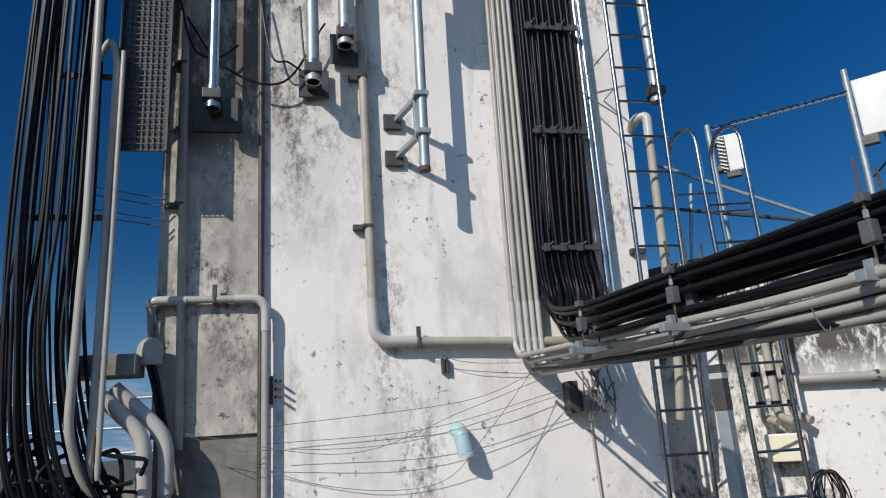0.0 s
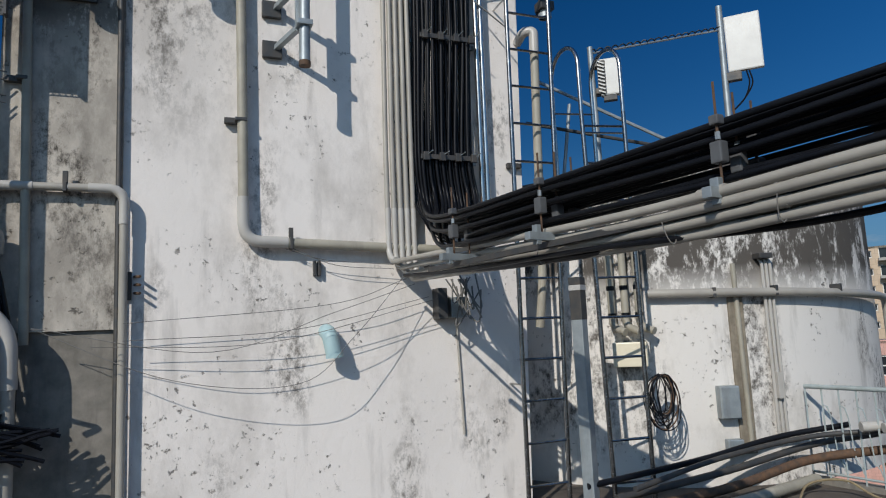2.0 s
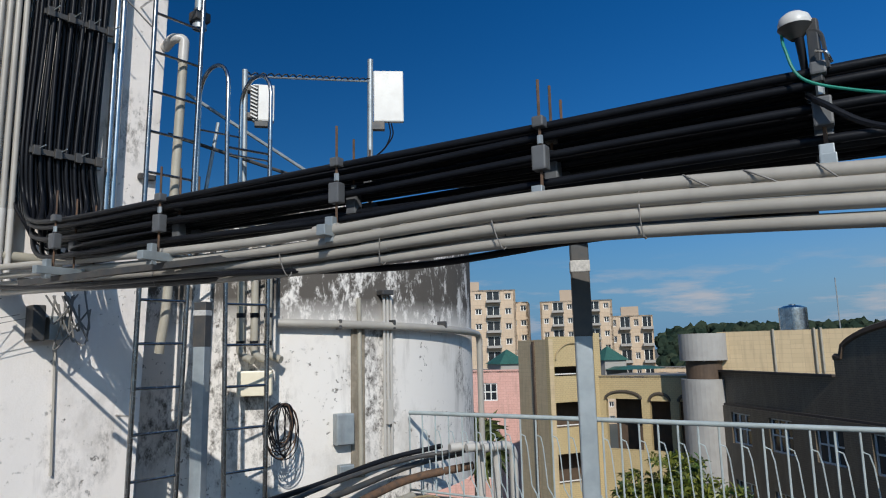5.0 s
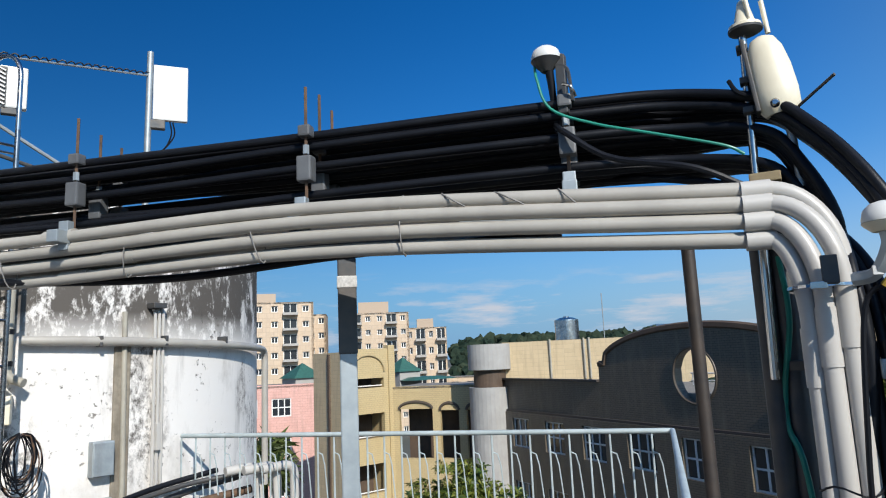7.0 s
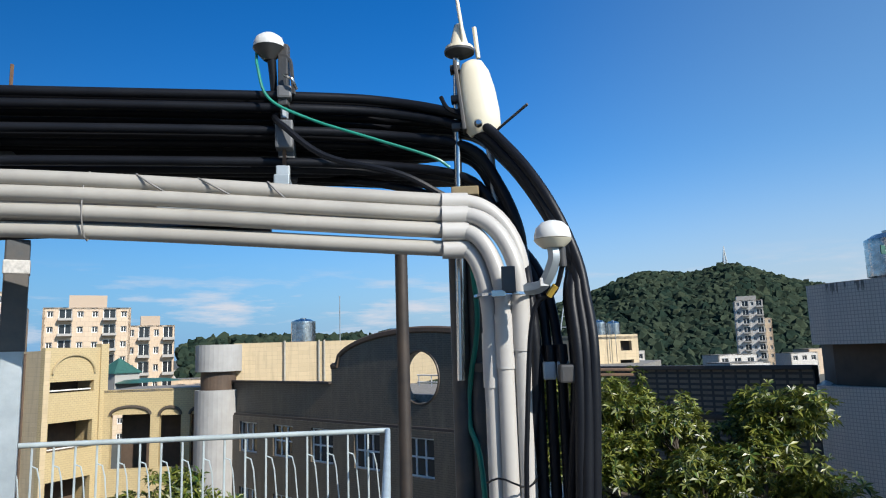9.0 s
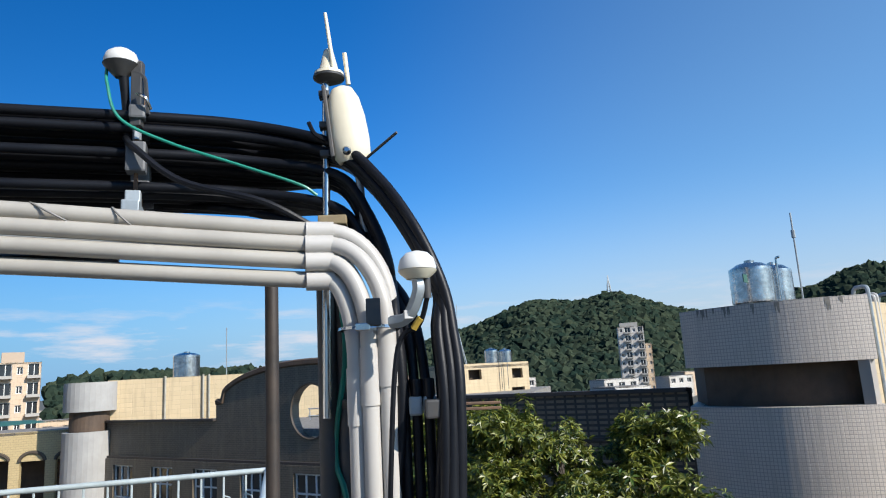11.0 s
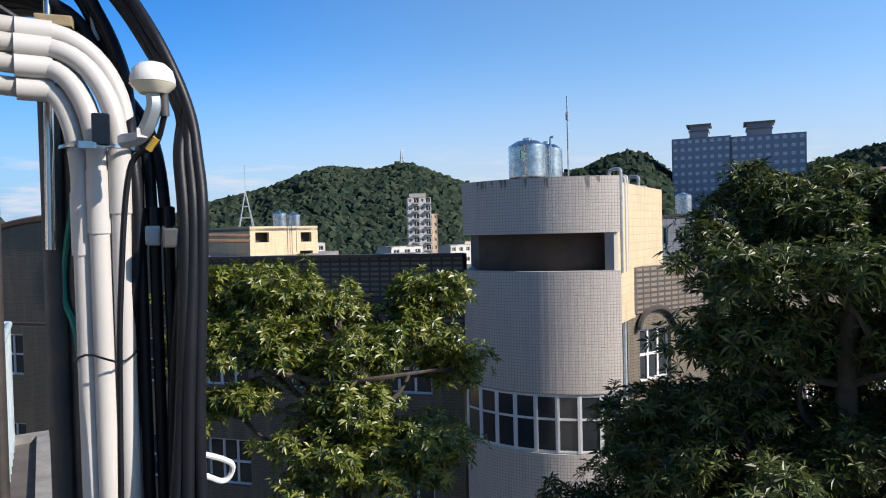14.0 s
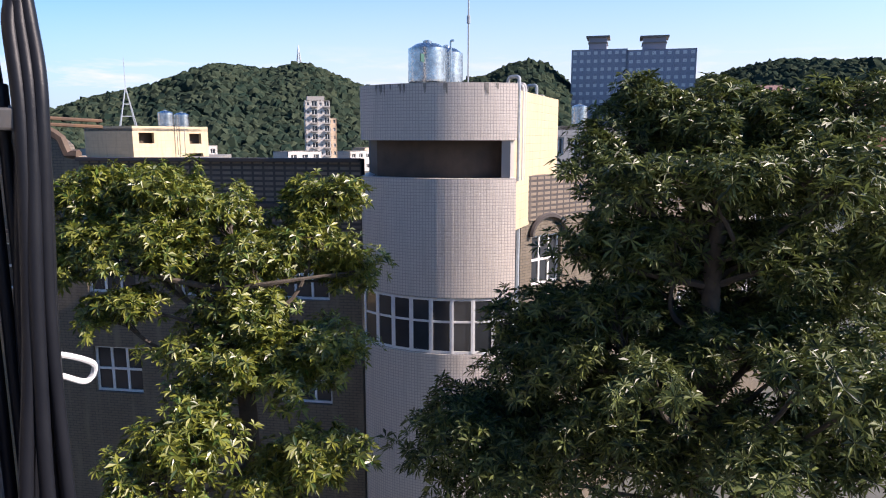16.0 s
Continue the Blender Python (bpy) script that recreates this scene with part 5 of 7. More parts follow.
g = tube(B(), spline([(3.62, -0.06, 2.0), (3.62, -0.07, 1.8), (3.66, -0.03, 1.5), (3.6, -0.08, 1.1), (3.6, -0.08, -1.0)], 8), 0.009, 8)
tagged(part("green_cable", g, GREEN, smooth=True), "green cable dropping behind the conduits", "cable")

e = thing("radio_antenna", "cream pear-shaped outdoor radio with stub antennas on a pole", "antenna", at=(3.58, -0.03, 1.6))
part("pole", tube(B(), [(3.585, -0.012, 1.62), (3.585, -0.035, 2.80)], 0.0135, 12), STEEL, e, smooth=True)
RB = Vector((3.555, -0.103, 2.575))
g = lathe(B(), [(0.010, -0.142), (0.046, -0.137), (0.062, -0.112), (0.066, -0.06), (0.063, 0.02), (0.053, 0.085), (0.036, 0.122), (0.012, 0.134)], Matrix.Translation(RB) @ pose(0, 0, 0, -7, 0, 0) @ Matrix.Diagonal((0.75, 1.0, 1, 1)), 24)
part("case", g, CREAMP, e, smooth=True)
part("back_plate", box(B(), Matrix.Translation(RB + Vector((0.0, 0.06, 0.0))) @ pose(0, 0, 0, -6, 0, 0), 0.07, 0.014, 0.25, 0.004), DARKST, e)
part("knob", lathe(B(), [(0.014, 0.0), (0.014, 0.012), (0.008, 0.02)], Matrix.Translation(RB + Vector((-0.055, 0.0, -0.115))) @ pose(0, 0, 0, 0, -90, 0), 12), STEEL, e, smooth=True)
for z in (-0.10, 0.0, 0.11):
    part("clamp", box(B(), Matrix.Translation(RB + Vector((0.02, 0.075, z))), 0.045, 0.035, 0.022, 0.004), DARKST, e)
part("plug", tube(B(), spline([RB + Vector((-0.01, 0.07, -0.06)), RB + Vector((-0.02, 0.105, -0.04)), RB + Vector((-0.02, 0.125, 0.0))], 5), 0.007, 6), CABLE, e, smooth=True)
CT = Vector((3.58, -0.045, 2.755))
part("cone", lathe(B(), [(0.052, 0.0), (0.050, 0.012), (0.034, 0.02), (0.016, 0.095), (0.010, 0.10)], Matrix.Translation(CT), 20), CREAMP, e, smooth=True)
part("disc", lathe(B(), [(0.030, -0.02), (0.053, -0.008), (0.054, 0.0)], Matrix.Translation(CT), 20), DARKST, e, smooth=True)
part("whip", tube(B(), [CT + Vector((-0.03, -0.02, 0.0)), CT + Vector((-0.03, 0.005, 0.22))], 0.008, 10, 0.006), CREAMP, e, smooth=True)
part("whip", tube(B(), [CT + Vector((0.0, -0.065, -0.03)), CT + Vector((0.0, -0.055, 0.085))], 0.008, 10), CREAMP, e, smooth=True)
part("stay", rod(B(), RB + Vector((0.03, -0.02, -0.145)), (3.45, -0.265, 2.50), 0.005, 6), DARKST, e)
part("foot", box(B(), Matrix.Translation((3.54, -0.05, 2.235)), 0.09, 0.09, 0.03, 0.004), WOODB, e)
g = tube(B(), [(3.55, -0.135, 2.42), (3.55, -0.15, 2.20)], 0.013, 10)
tagged(part("capped_tube", g, GALV, smooth=True), "grey taped cable end standing beside the pole", "tube")

e = thing("gps_antenna", "white mushroom antenna on a bent bracket strapped to the conduits", "antenna", at=(3.2, -0.3, 1.9))
MS = Vector((3.17, -0.298, 2.010))
part("dome", lathe(B(), [(0.050, 0.0), (0.051, 0.008), (0.045, 0.030), (0.030, 0.045), (0.010, 0.051)], Matrix.Translation(MS), 24), WHITEP, e, smooth=True)
part("base", lathe(B(), [(0.030, -0.024), (0.046, -0.010), (0.052, -0.002)], Matrix.Translation(MS), 24), CREAMP, e, smooth=True)
part("bracket", tube(B(), spline([MS + Vector((0.0, 0.0, -0.02)), MS + Vector((0.0, 0.0, -0.06)), MS + Vector((0.03, 0.03, -0.12)), MS + Vector((0.06, 0.075, -0.13))], 6), 0.018, 6), GALV, e, smooth=True)
part("connector", tube(B(), [MS + Vector((0.0, -0.022, -0.02)), MS + Vector((0.005, -0.024, -0.075))], 0.011, 10), DARKST, e, smooth=True)
part("lead", tube(B(), spline([MS + Vector((0.005, -0.024, -0.07)), MS + Vector((0.03, 0.0, -0.14)), MS + Vector((0.06, 0.06, -0.20)), MS + Vector((0.075, 0.09, -0.5)), (3.27, -0.195, 1.2), (3.29, -0.18, 0.4), (3.29, -0.18, -1.0)], 8), 0.007, 8), CABLE, e, smooth=True)
part("tape", tube(B(), [MS + Vector((0.022, -0.004, -0.125)), MS + Vector((0.034, 0.016, -0.152))], 0.0095, 8), YTAPE, e, smooth=True)
part("sticker", box(B(), Matrix.Translation(MS + Vector((0.012, 0.028, -0.115))) @ pose(0, 0, 0, 0, 0, 20), 0.004, 0.024, 0.022), STICK, e)
part("mount", box(B(), Matrix.Translation((3.275, -0.175, 1.915)), 0.018, 0.04, 0.075, 0.003), DARKST, e)
g = B()
ring = [Vector((3.36 + 0.085 * math.cos(a), -0.16 + 0.085 * math.sin(a), 1.875)) for a in [2 * math.pi * k / 24 for k in range(25)]]
tube(g, ring, 0.006, 4)
box(g, Matrix.Translation((3.272, -0.145, 1.875)), 0.012, 0.04, 0.02, 0.002)
tagged(part("hose_clamp", g, STEEL), "steel band clamp round the upright conduits", "clamp")
e = thing("cable_clamp", "grey plastic clamp block on the upright cables", "cable clamp", at=(3.5, -0.29, 1.65))
for y in (-0.282, -0.322):
    part("block", box(B(), Matrix.Translation((3.35, y, 1.652)), 0.05, 0.037, 0.052, 0.006), GALV, e)
for z in (1.637, 1.652):
    part("threaded_rod", rod(B(), (3.33, -0.37, z), (3.40, -0.53, z - 0.006), 0.0045, 6), RUST, e)
part("bolt", rod(B(), (3.35, -0.33, 1.652), (3.32, -0.37, 1.652), 0.009, 8), STEEL, e)
g = box(B(), Matrix.Translation((3.32, -0.348, 1.645)), 0.15, 0.085, 0.05, 0.006)
tagged(part("cable_clamp", g, DARKST), "black clamp round the upright feeder cables", "cable clamp")
for k, y in enumerate((-0.03, -0.09)):
    g = tube(B(), [(3.68, y + 0.02, 2.1), (3.68, y + 0.02, -3.0)], 0.035, 10)
    tagged(part("upright_post", g, DARKST, smooth=True), "dark upright steel post behind the conduits", "post", "posts at the roof edge")
g = tube(B(), [(3.70, -0.02, 1.66), (3.52, -0.18, 1.66)], 0.02, 4)
tagged(part("cross_channel", g, DARKST), "dark cross channel tying conduits to the posts", "channel")
pts = [Vector((3.40, -0.27, 1.05)), Vector((3.40, -0.37, 1.05)), Vector((3.42, -0.455, 1.01)), Vector((3.44, -0.465, 0.975)), Vector((3.44, -0.44, 0.95)), Vector((3.42, -0.38, 0.985)), Vector((3.40, -0.28, 1.03))]
tagged(part("cord_loop", tube(B(), spline(pts, 8), 0.008, 8), WHITEC, smooth=True), "loop of white cord tied to the upright cables", "cord")
for z in (1.35, 0.9):
    ring = [Vector((3.36 + 0.075 * math.cos(a), -0.165 + 0.075 * math.sin(a), z + 0.012 * math.sin(3 * a))) for a in [2 * math.pi * k / 20 for k in range(21)]]
    tagged(part("cable_tie", tube(B(), ring, 0.003, 5), CABLE), "black tie round the upright conduits", "tie", "ties on the conduits")


# ---------------------------------------------------------------- stair tower across the court
TWC = Vector((18.25, -9.55))
VIEW = Vector((-0.876, 0.482))          # from the tower towards the roof
SIDE = Vector((-0.482, -0.876))


def tw(a, b):
    """A place in plan: a metres to the sunny side, b metres towards the roof."""
    p = TWC + SIDE * a + VIEW * b
    return (p.x, p.y)


ARC_C, ARC_R = (1.08, -2.5), 3.8        # the drum's front is one shallow arc


def arc_at(deg, r=0.0):
    q = radians(deg)
    return tw(ARC_C[0] + (ARC_R - r) * math.sin(q), ARC_C[1] + (ARC_R - r) * math.cos(q))


def tower_plan(r=0.0):
    return [tw(-1.85, -2.6)] + [arc_at(-50.4 + 70.7 * k / 24, r) for k in range(25)] + [tw(2.38 - r * 0.3, -0.3)]


e = thing("stair_tower", "round-fronted stair tower clad in small beige tiles", "building", at=(*tw(0, 0), GROUND_Z))
part("wall", wall_strip(B(), tower_plan(), 1.55, 3.03, 0.3), TOWERT, e, "upper tiled drum")
part("wall", wall_strip(B(), tower_plan(), -2.68, 0.55, 0.3), TOWERT, e, "tiled drum between openings")
part("wall", wall_strip(B(), tower_plan(), GROUND_Z, -4.28, 0.3), TOWERT, e)
part("recess", wall_strip(B(), tower_plan(0.55), 0.50, 1.60, 0.2), RECESS, e, "brown back of the open landing with its shade painted in")
p = arc_at(18.4, 0.28)
part("jamb", box(B(), Matrix.Translation((*p, 1.05)) @ Matrix.Rotation(math.atan2(VIEW.y, VIEW.x) - radians(18.4), 4, "Z"), 0.52, 0.24, 1.0), TOWERT, e)
part("roof", prism(B(), [Vector(p) for p in tower_plan(0.02)], 2.80, 2.98), BARE, e)
part("landing", prism(B(), tower_plan(0.1), 0.42, 0.54), BARE, e)
random.seed(8)
for k in range(11):
    # black run-off stains hanging from the rim
    d = random.uniform(-42, 16)
    p, q = arc_at(d, -0.004), arc_at(d + random.uniform(0.6, 1.8), -0.004)
    zt = random.choice((3.02, 3.02, 0.54))
    g = B()
    n, lo, hi = 5, [], []
    for j in range(n + 1):
        x, y = p[0] + (q[0] - p[0]) * j / n, p[1] + (q[1] - p[1]) * j / n
        hi.append(g.verts.new((x, y, zt)))
        lo.append(g.verts.new((x, y, zt - random.uniform(0.04, 0.34))))
    for j in range(n):
        g.faces.new((lo[j], lo[j + 1], hi[j + 1], hi[j]))
    part("stain", g, BARE, e, "dark run-off stain")
# side wall behind the drum
e2 = thing("penthouse", "cream tiled rooftop block behind the stair tower", "building", at=(*tw(2.1, -3), 0))
pa, pb = Vector(tw(2.40, 0.1)), Vector((20.6, -15.6))
g = wall_strip(B(), [tw(2.40, 0.3), (20.3, -15.9), (26.5, -12.5), tw(-1.8, -2.9)], -1.0, 2.93, 0.25)
part("wall", g, CREAMT, e2)
g = prism(B(), [tw(2.3, 0.2), (20.3, -15.8), (26.4, -12.5), tw(-1.8, -2.9)], 2.6, 2.8)
part("roof", g, BARE, e2)
t = (pb - pa).normalized()
for k, (s, zt, m) in enumerate(((0.25, 3.3, GALV), (0.75, 3.1, PVCW), (1.05, 3.15, PVCW), (2.9, 3.25, GALV), (4.3, 3.0, PVCW))):
    p = pa + t * s + Vector((-0.92, -0.38)) * 0.12
    g = tube(B(), bend([(p.x, p.y, 0.4), (p.x, p.y, zt), (p.x + 0.35, p.y + 0.1, zt), (p.x + 0.4, p.y + 0.12, zt - 0.25)], 0.1), 0.05, 8)
    part("pipe", g, m, e2)
p = pa + t * 4.9
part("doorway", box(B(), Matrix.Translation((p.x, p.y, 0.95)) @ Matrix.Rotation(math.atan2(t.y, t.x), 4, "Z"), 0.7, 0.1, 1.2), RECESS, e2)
# lower strip of windows in the drum
plan = [Vector(p) for p in tower_plan(0.06)][1:26]
wt = thing("window_band", "curved band of white-framed windows in the stair tower", "window", at=(*tw(0, 1.5), -3.2))
for k in range(0, 24, 3):
    a, b = plan[k], plan[k + 3]
    if (b - a).length < 0.05:
        continue
    c = (a + b) / 2
    m = Matrix.Translation((c.x, c.y, -3.48)) @ Matrix.Rotation(math.atan2((b - a).y, (b - a).x), 4, "Z")
    w = (b - a).length
    f = B()
    for x in (-w / 2, w / 2 - 0.05):
        box(f, m @ pose(x + 0.025, 0, 0), 0.06, 0.07, 1.55)
    for z in (-0.74, 0.12, 0.74):
        box(f, m @ pose(0, 0.003, z), w, 0.06, 0.06)
    fr = part("window_frame", f, FRAMEW, wt)
    part("pane", box(B(), m @ pose(0, 0.0, 0), w - 0.06, 0.012, 1.5), GLASS, wt)
# water tanks and mast on the tower
def steel_tank(label, x, y, z, r, h, group=""):
    e = thing("water_tank", label, "water tank", group, at=(x, y, z))
    part("drum", lathe(B(), [(r * 0.97, 0.08)] + [(r * (1.0 + 0.012 * (k % 2)), 0.08 + h * k / 10) for k in range(11)] + [(r * 0.98, h + 0.08), (r * 0.6, h + 0.2), (r * 0.22, h + 0.24)], Matrix.Translation((x, y, z)), 32), TANKSTEEL, e, smooth=True)
    part("lid", lathe(B(), [(r * 0.24, 0.0), (r * 0.24, 0.07), (r * 0.1, 0.09)], Matrix.Translation((x, y, z + h + 0.22)), 16), TANKSTEEL, e, smooth=True)
    for k in range(4):
        a = math.pi * (k / 2 + 0.25)
        part("leg", box(B(), Matrix.Translation((x + r * 0.75 * math.cos(a), y + r * 0.75 * math.sin(a), z + 0.04)), 0.1, 0.1, 0.1), GALV, e)
    return e


e = steel_tank("ribbed stainless steel water tank on the stair tower", 18.0, -9.45, 3.02, 0.52, 0.88, "tanks on the stair tower")
part("label_panel", box(B(), Matrix.Translation((17.60, -9.12, 3.68)) @ Matrix.Rotation(math.atan2(-0.65, -0.75) + math.pi / 2, 4, "Z"), 0.5, 0.02, 0.20), GREENR, e)
steel_tank("ribbed stainless steel water tank on the stair tower", 18.35, -10.25, 3.02, 0.45, 0.85, "tanks on the stair tower")
g = tube(B(), [(17.47, -10.42, 3.0), (17.47, -10.42, 5.3)], 0.022, 8)
tube(g, [(17.47, -10.42, 4.65), (17.47, -10.42, 4.85)], 0.05, 8)
tagged(part("mast", g, GALV), "thin lightning mast on the stair tower", "mast")
g = tube(B(), bend([(17.7, -10.0, 3.0), (17.7, -10.0, 4.2), (17.6, -10.05, 4.2)], 0.05), 0.03, 8)
tagged(part("steel_pipe", g, STEEL), "bent steel overflow pipe beside the tanks", "pipe")

# ---------------------------------------------------------------- wing with the round gable
W0, W1 = Vector((20.2, -8.4)), Vector((38.5, 14.65))
WT = (W1 - W0).normalized()
WL = (W1 - W0).length
WNN = Vector((-WT.y, WT.x))           # towards the court


def wtop(s):
    if s < 9.2:
        return 1.0
    if s < 20.6:
        d = abs(s - 14.9) / 5.7
        return 1.05 if d > 0.93 else 1.05 + 1.45 * math.sqrt(max(1 - (d / 0.95) ** 2, 0.0))
    return 0.36


# main wall, windows
holes = []
for k in range(9):
    s = 1.0 + 3.2 * k
    for zb in (-1.75, -5.1):
        holes.append((s, s + 1.7, zb - 1.55, zb))
e = thing("school_wing", "long shaded wing clad in ochre strip tiles with a round gable", "building", at=(W0.x, W0.y, GROUND_Z))
wq, wp = W0, W1
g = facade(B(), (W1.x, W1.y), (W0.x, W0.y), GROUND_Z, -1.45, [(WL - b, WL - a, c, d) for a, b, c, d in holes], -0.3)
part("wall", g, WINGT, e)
for a, b, c, d in holes:
    window(e, (W1.x, W1.y), -WT, WL - b, WL - a, c, d, -0.15, (3, 2), 0.07)
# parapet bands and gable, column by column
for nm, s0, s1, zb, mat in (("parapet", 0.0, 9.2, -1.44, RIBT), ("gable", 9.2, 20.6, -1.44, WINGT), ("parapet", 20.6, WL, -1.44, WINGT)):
    g = B()
    uv = g.loops.layers.uv.verify()
    n = max(2, int((s1 - s0) / 0.15)) if nm == "gable" else 2
    hole_c, hole_z, hole_r = 14.75, 0.62, 1.08

    def col(a, b, za, zb2, zc, zd):
        """A solid column between s = a and b whose foot runs za to zc and whose head runs zb2 to zd."""
        pts = []
        for o in (0.06, -0.35):
            for s, z in ((a, za), (b, zc), (b, zd), (a, zb2)):
                p = W0 + WT * s + WNN * o
                pts.append((Vector((p.x, p.y, z)), (s, z)))
        v = [g.verts.new(p[0]) for p in pts]
        for q in ((0, 1, 2, 3), (7, 6, 5, 4), (3, 2, 6, 7), (1, 0, 4, 5), (0, 3, 7, 4), (2, 1, 5, 6)):
            f = g.faces.new([v[i] for i in q])
            for l, i in zip(f.loops, q):
                l[uv].uv = pts[i][1]

    for k in range(n):
        a, b = s0 + (s1 - s0) * k / n, s0 + (s1 - s0) * (k + 1) / n
        ta, tb = (wtop(a + 1e-4), wtop(b - 1e-4))
        da, db = abs(a - hole_c), abs(b - hole_c)
        if nm == "gable" and max(da, db) < hole_r:
            ha, hb = math.sqrt(hole_r ** 2 - da ** 2), math.sqrt(hole_r ** 2 - db ** 2)
            col(a, b, zb, hole_z - ha, zb, hole_z - hb)
            col(a, b, hole_z + ha, ta, hole_z + hb, tb)
        else:
            col(a, b, zb, ta, zb, tb)
    bmesh.ops.remove_doubles(g, verts=g.verts, dist=1e-4)
    part(nm, g, mat, e)
# coping along the gable and the ledges
def wpt(s, o, z):
    p = W0 + WT * s + WNN * o
    return Vector((p.x, p.y, z))


cop = [wpt(20.6 - 0.02 - 11.36 * k / 60, 0.0, wtop(20.6 - 0.02 - 11.36 * k / 60) + 0.05) for k in range(61)]
part("coping", tube(B(), cop, 0.16, 6), RECESS, e, smooth=False)
ring = [wpt(14.75 + 1.1 * math.cos(a), 0.05, 0.62 + 1.1 * math.sin(a)) for a in [2 * math.pi * k / 40 for k in range(41)]]
part("hole_trim", tube(B(), ring, 0.06, 6), WINGT, e)
for s0, s1, z, o in ((0.0, 9.2, 0.96, 0.18), (20.6, WL, 0.34, 0.18), (9.2, WL, -1.40, 0.18), (0.0, 9.2, -0.40, 0.14)):
    a, b = wpt(s0, o / 2, z), wpt(s1, o / 2, z)
    c = (a + b) / 2
    part("cornice", box(B(), Matrix.Translation(c) @ Matrix.Rotation(math.atan2(WT.y, WT.x), 4, "Z"), s1 - s0, o + 0.1, 0.12, 0.015), RIBT, e)
part("roof", prism(B(), [wpt(0.2, -0.3, 0).xy, wpt(WL - 0.2, -0.3, 0).xy, wpt(WL - 0.2, -7, 0).xy, wpt(0.2, -7, 0).xy], -0.4, -0.1), BARE, e)
# railing seen through the gable's round opening
e3 = thing("roof_railing", "pale rooftop railing beyond the round gable opening", "railing", at=wpt(14.7, -4, 0))
for z in (0.1, 0.45):
    part("rail", rod(B(), wpt(10, -5, z), wpt(20, -5, z), 0.035, 6), FRAMEW, e3)
for k in range(12):
    part("bar", rod(B(), wpt(10 + 0.9 * k, -5, -0.3), wpt(10 + 0.9 * k, -5, 0.45), 0.03, 6), FRAMEW, e3)
# right-hand wing, beyond the stair tower
RA, RB2 = Vector((17.9, -12.6)), Vector((24.3, -38.6))
e = thing("school_wing", "sunlit wing with ribbed brown parapet and arched window", "building", at=(RA.x, RA.y, GROUND_Z))
rt = (RB2 - RA).normalized()
hs = [(0.55 + 3.2 * k, 2.05 + 3.2 * k, -3.0 - 3.3 * j, -1.4 - 3.3 * j) for k in range(8) for j in range(2)]
part("wall", facade(B(), RA, RB2, GROUND_Z, -0.9, hs, 0.3), WINGT, e)
part("parapet", wall_strip(B(), [RA + Vector((-0.06, -0.01)), RB2 + Vector((-0.06, -0.01))], -0.9, 0.47, 0.4), RIBT, e)
for a, b, c, d in hs:
    window(e, RA, rt, a, b, c, d, 0.14, (3, 2), 0.07)
arc = [Vector((*(RA + rt * (1.3 + 0.85 * math.cos(x)) + Vector((-0.08, 0)))[:], -1.4 + 0.62 * math.sin(x))) for x in [math.pi * k / 16 for k in range(17)]]
part("arch_trim", tube(B(), arc, 0.09, 6), RIBT, e)
part("downpipe", tube(B(), [(17.75, -12.35, 0.2), (17.75, -12.35, -9.0)], 0.09, 8), GALV, e)

# corner drum with its open landing
DC = Vector((38.6, 15.6))
e = thing("corner_tower", "round corner tower with an open landing", "building", at=(DC.x, DC.y, GROUND_Z))
ring = [(DC.x + 1.25 * math.cos(a), DC.y + 1.25 * math.sin(a)) for a in [2 * math.pi * k / 32 for k in range(33)]]
rin = [(DC.x + 0.95 * math.cos(a), DC.y + 0.95 * math.sin(a)) for a in [2 * math.pi * k / 32 for k in range(33)]]
part("wall", wall_strip(B(), ring, 0.9, 2.36, 0.25), DRUMC, e)
part("wall", wall_strip(B(), ring, GROUND_Z, -0.10, 0.25), DRUMC, e)
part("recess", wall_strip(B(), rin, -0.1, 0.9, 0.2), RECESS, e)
# cream rooftop wall in the sun
e = thing("penthouse", "long cream tiled rooftop block with run-off streaks", "building", at=(39, 10, 0))
part("wall", wall_strip(B(), [(39.0, 14.9), (41.3, 5.0), (47, 4.0)], -0.2, 2.42, 0.3), CREAMT, e)
for k in range(3):
    p = Vector((39.0, 14.9)).lerp(Vector((41.3, 5.0)), (0.28, 0.47, 0.5)[k])
    part("pipe", tube(B(), [(p.x - 0.1, p.y, 0.2), (p.x - 0.1, p.y, 2.5)], 0.06, 8), PVCT, e)
steel_tank("stainless steel water tank on the cream rooftop block", 43.2, 12.1, 2.3, 0.75, 1.35)
tagged(part("mast", rod(B(), (42.5, 9.6, 2.3), (42.5, 9.6, 5.2), 0.03, 6), GALV), "thin aerial mast on the cream rooftop block", "mast")

# yellow building with stacked balconies
e = thing("yellow_building", "yellow tiled school building with stacked open balconies", "building", at=(37, 24, GROUND_Z))
ya, yb = Vector((35.75, 23.9)), Vector((38.9, 22.65))
yt = (yb - ya).normalized()
L = (yb - ya).length
part("wall", facade(B(), ya, yb, GROUND_Z, 2.45, [(0.35, L - 0.45, 0.04, 0.63), (0.35, L - 0.45, -3.03, -1.52), (0.35, L - 0.45, -6.3, -4.55), (0.35, L - 0.45, -9.6, -7.8)], 0.35), YELT, e)
part("wall", wall_strip(B(), [(37.3, 27.4), (35.75, 23.9)], GROUND_Z, 2.30, 0.3), CREAMT, e)
part("wall", wall_strip(B(), [yb, (40.6, 26.5)], GROUND_Z, 2.3, 0.3), YELT, e)
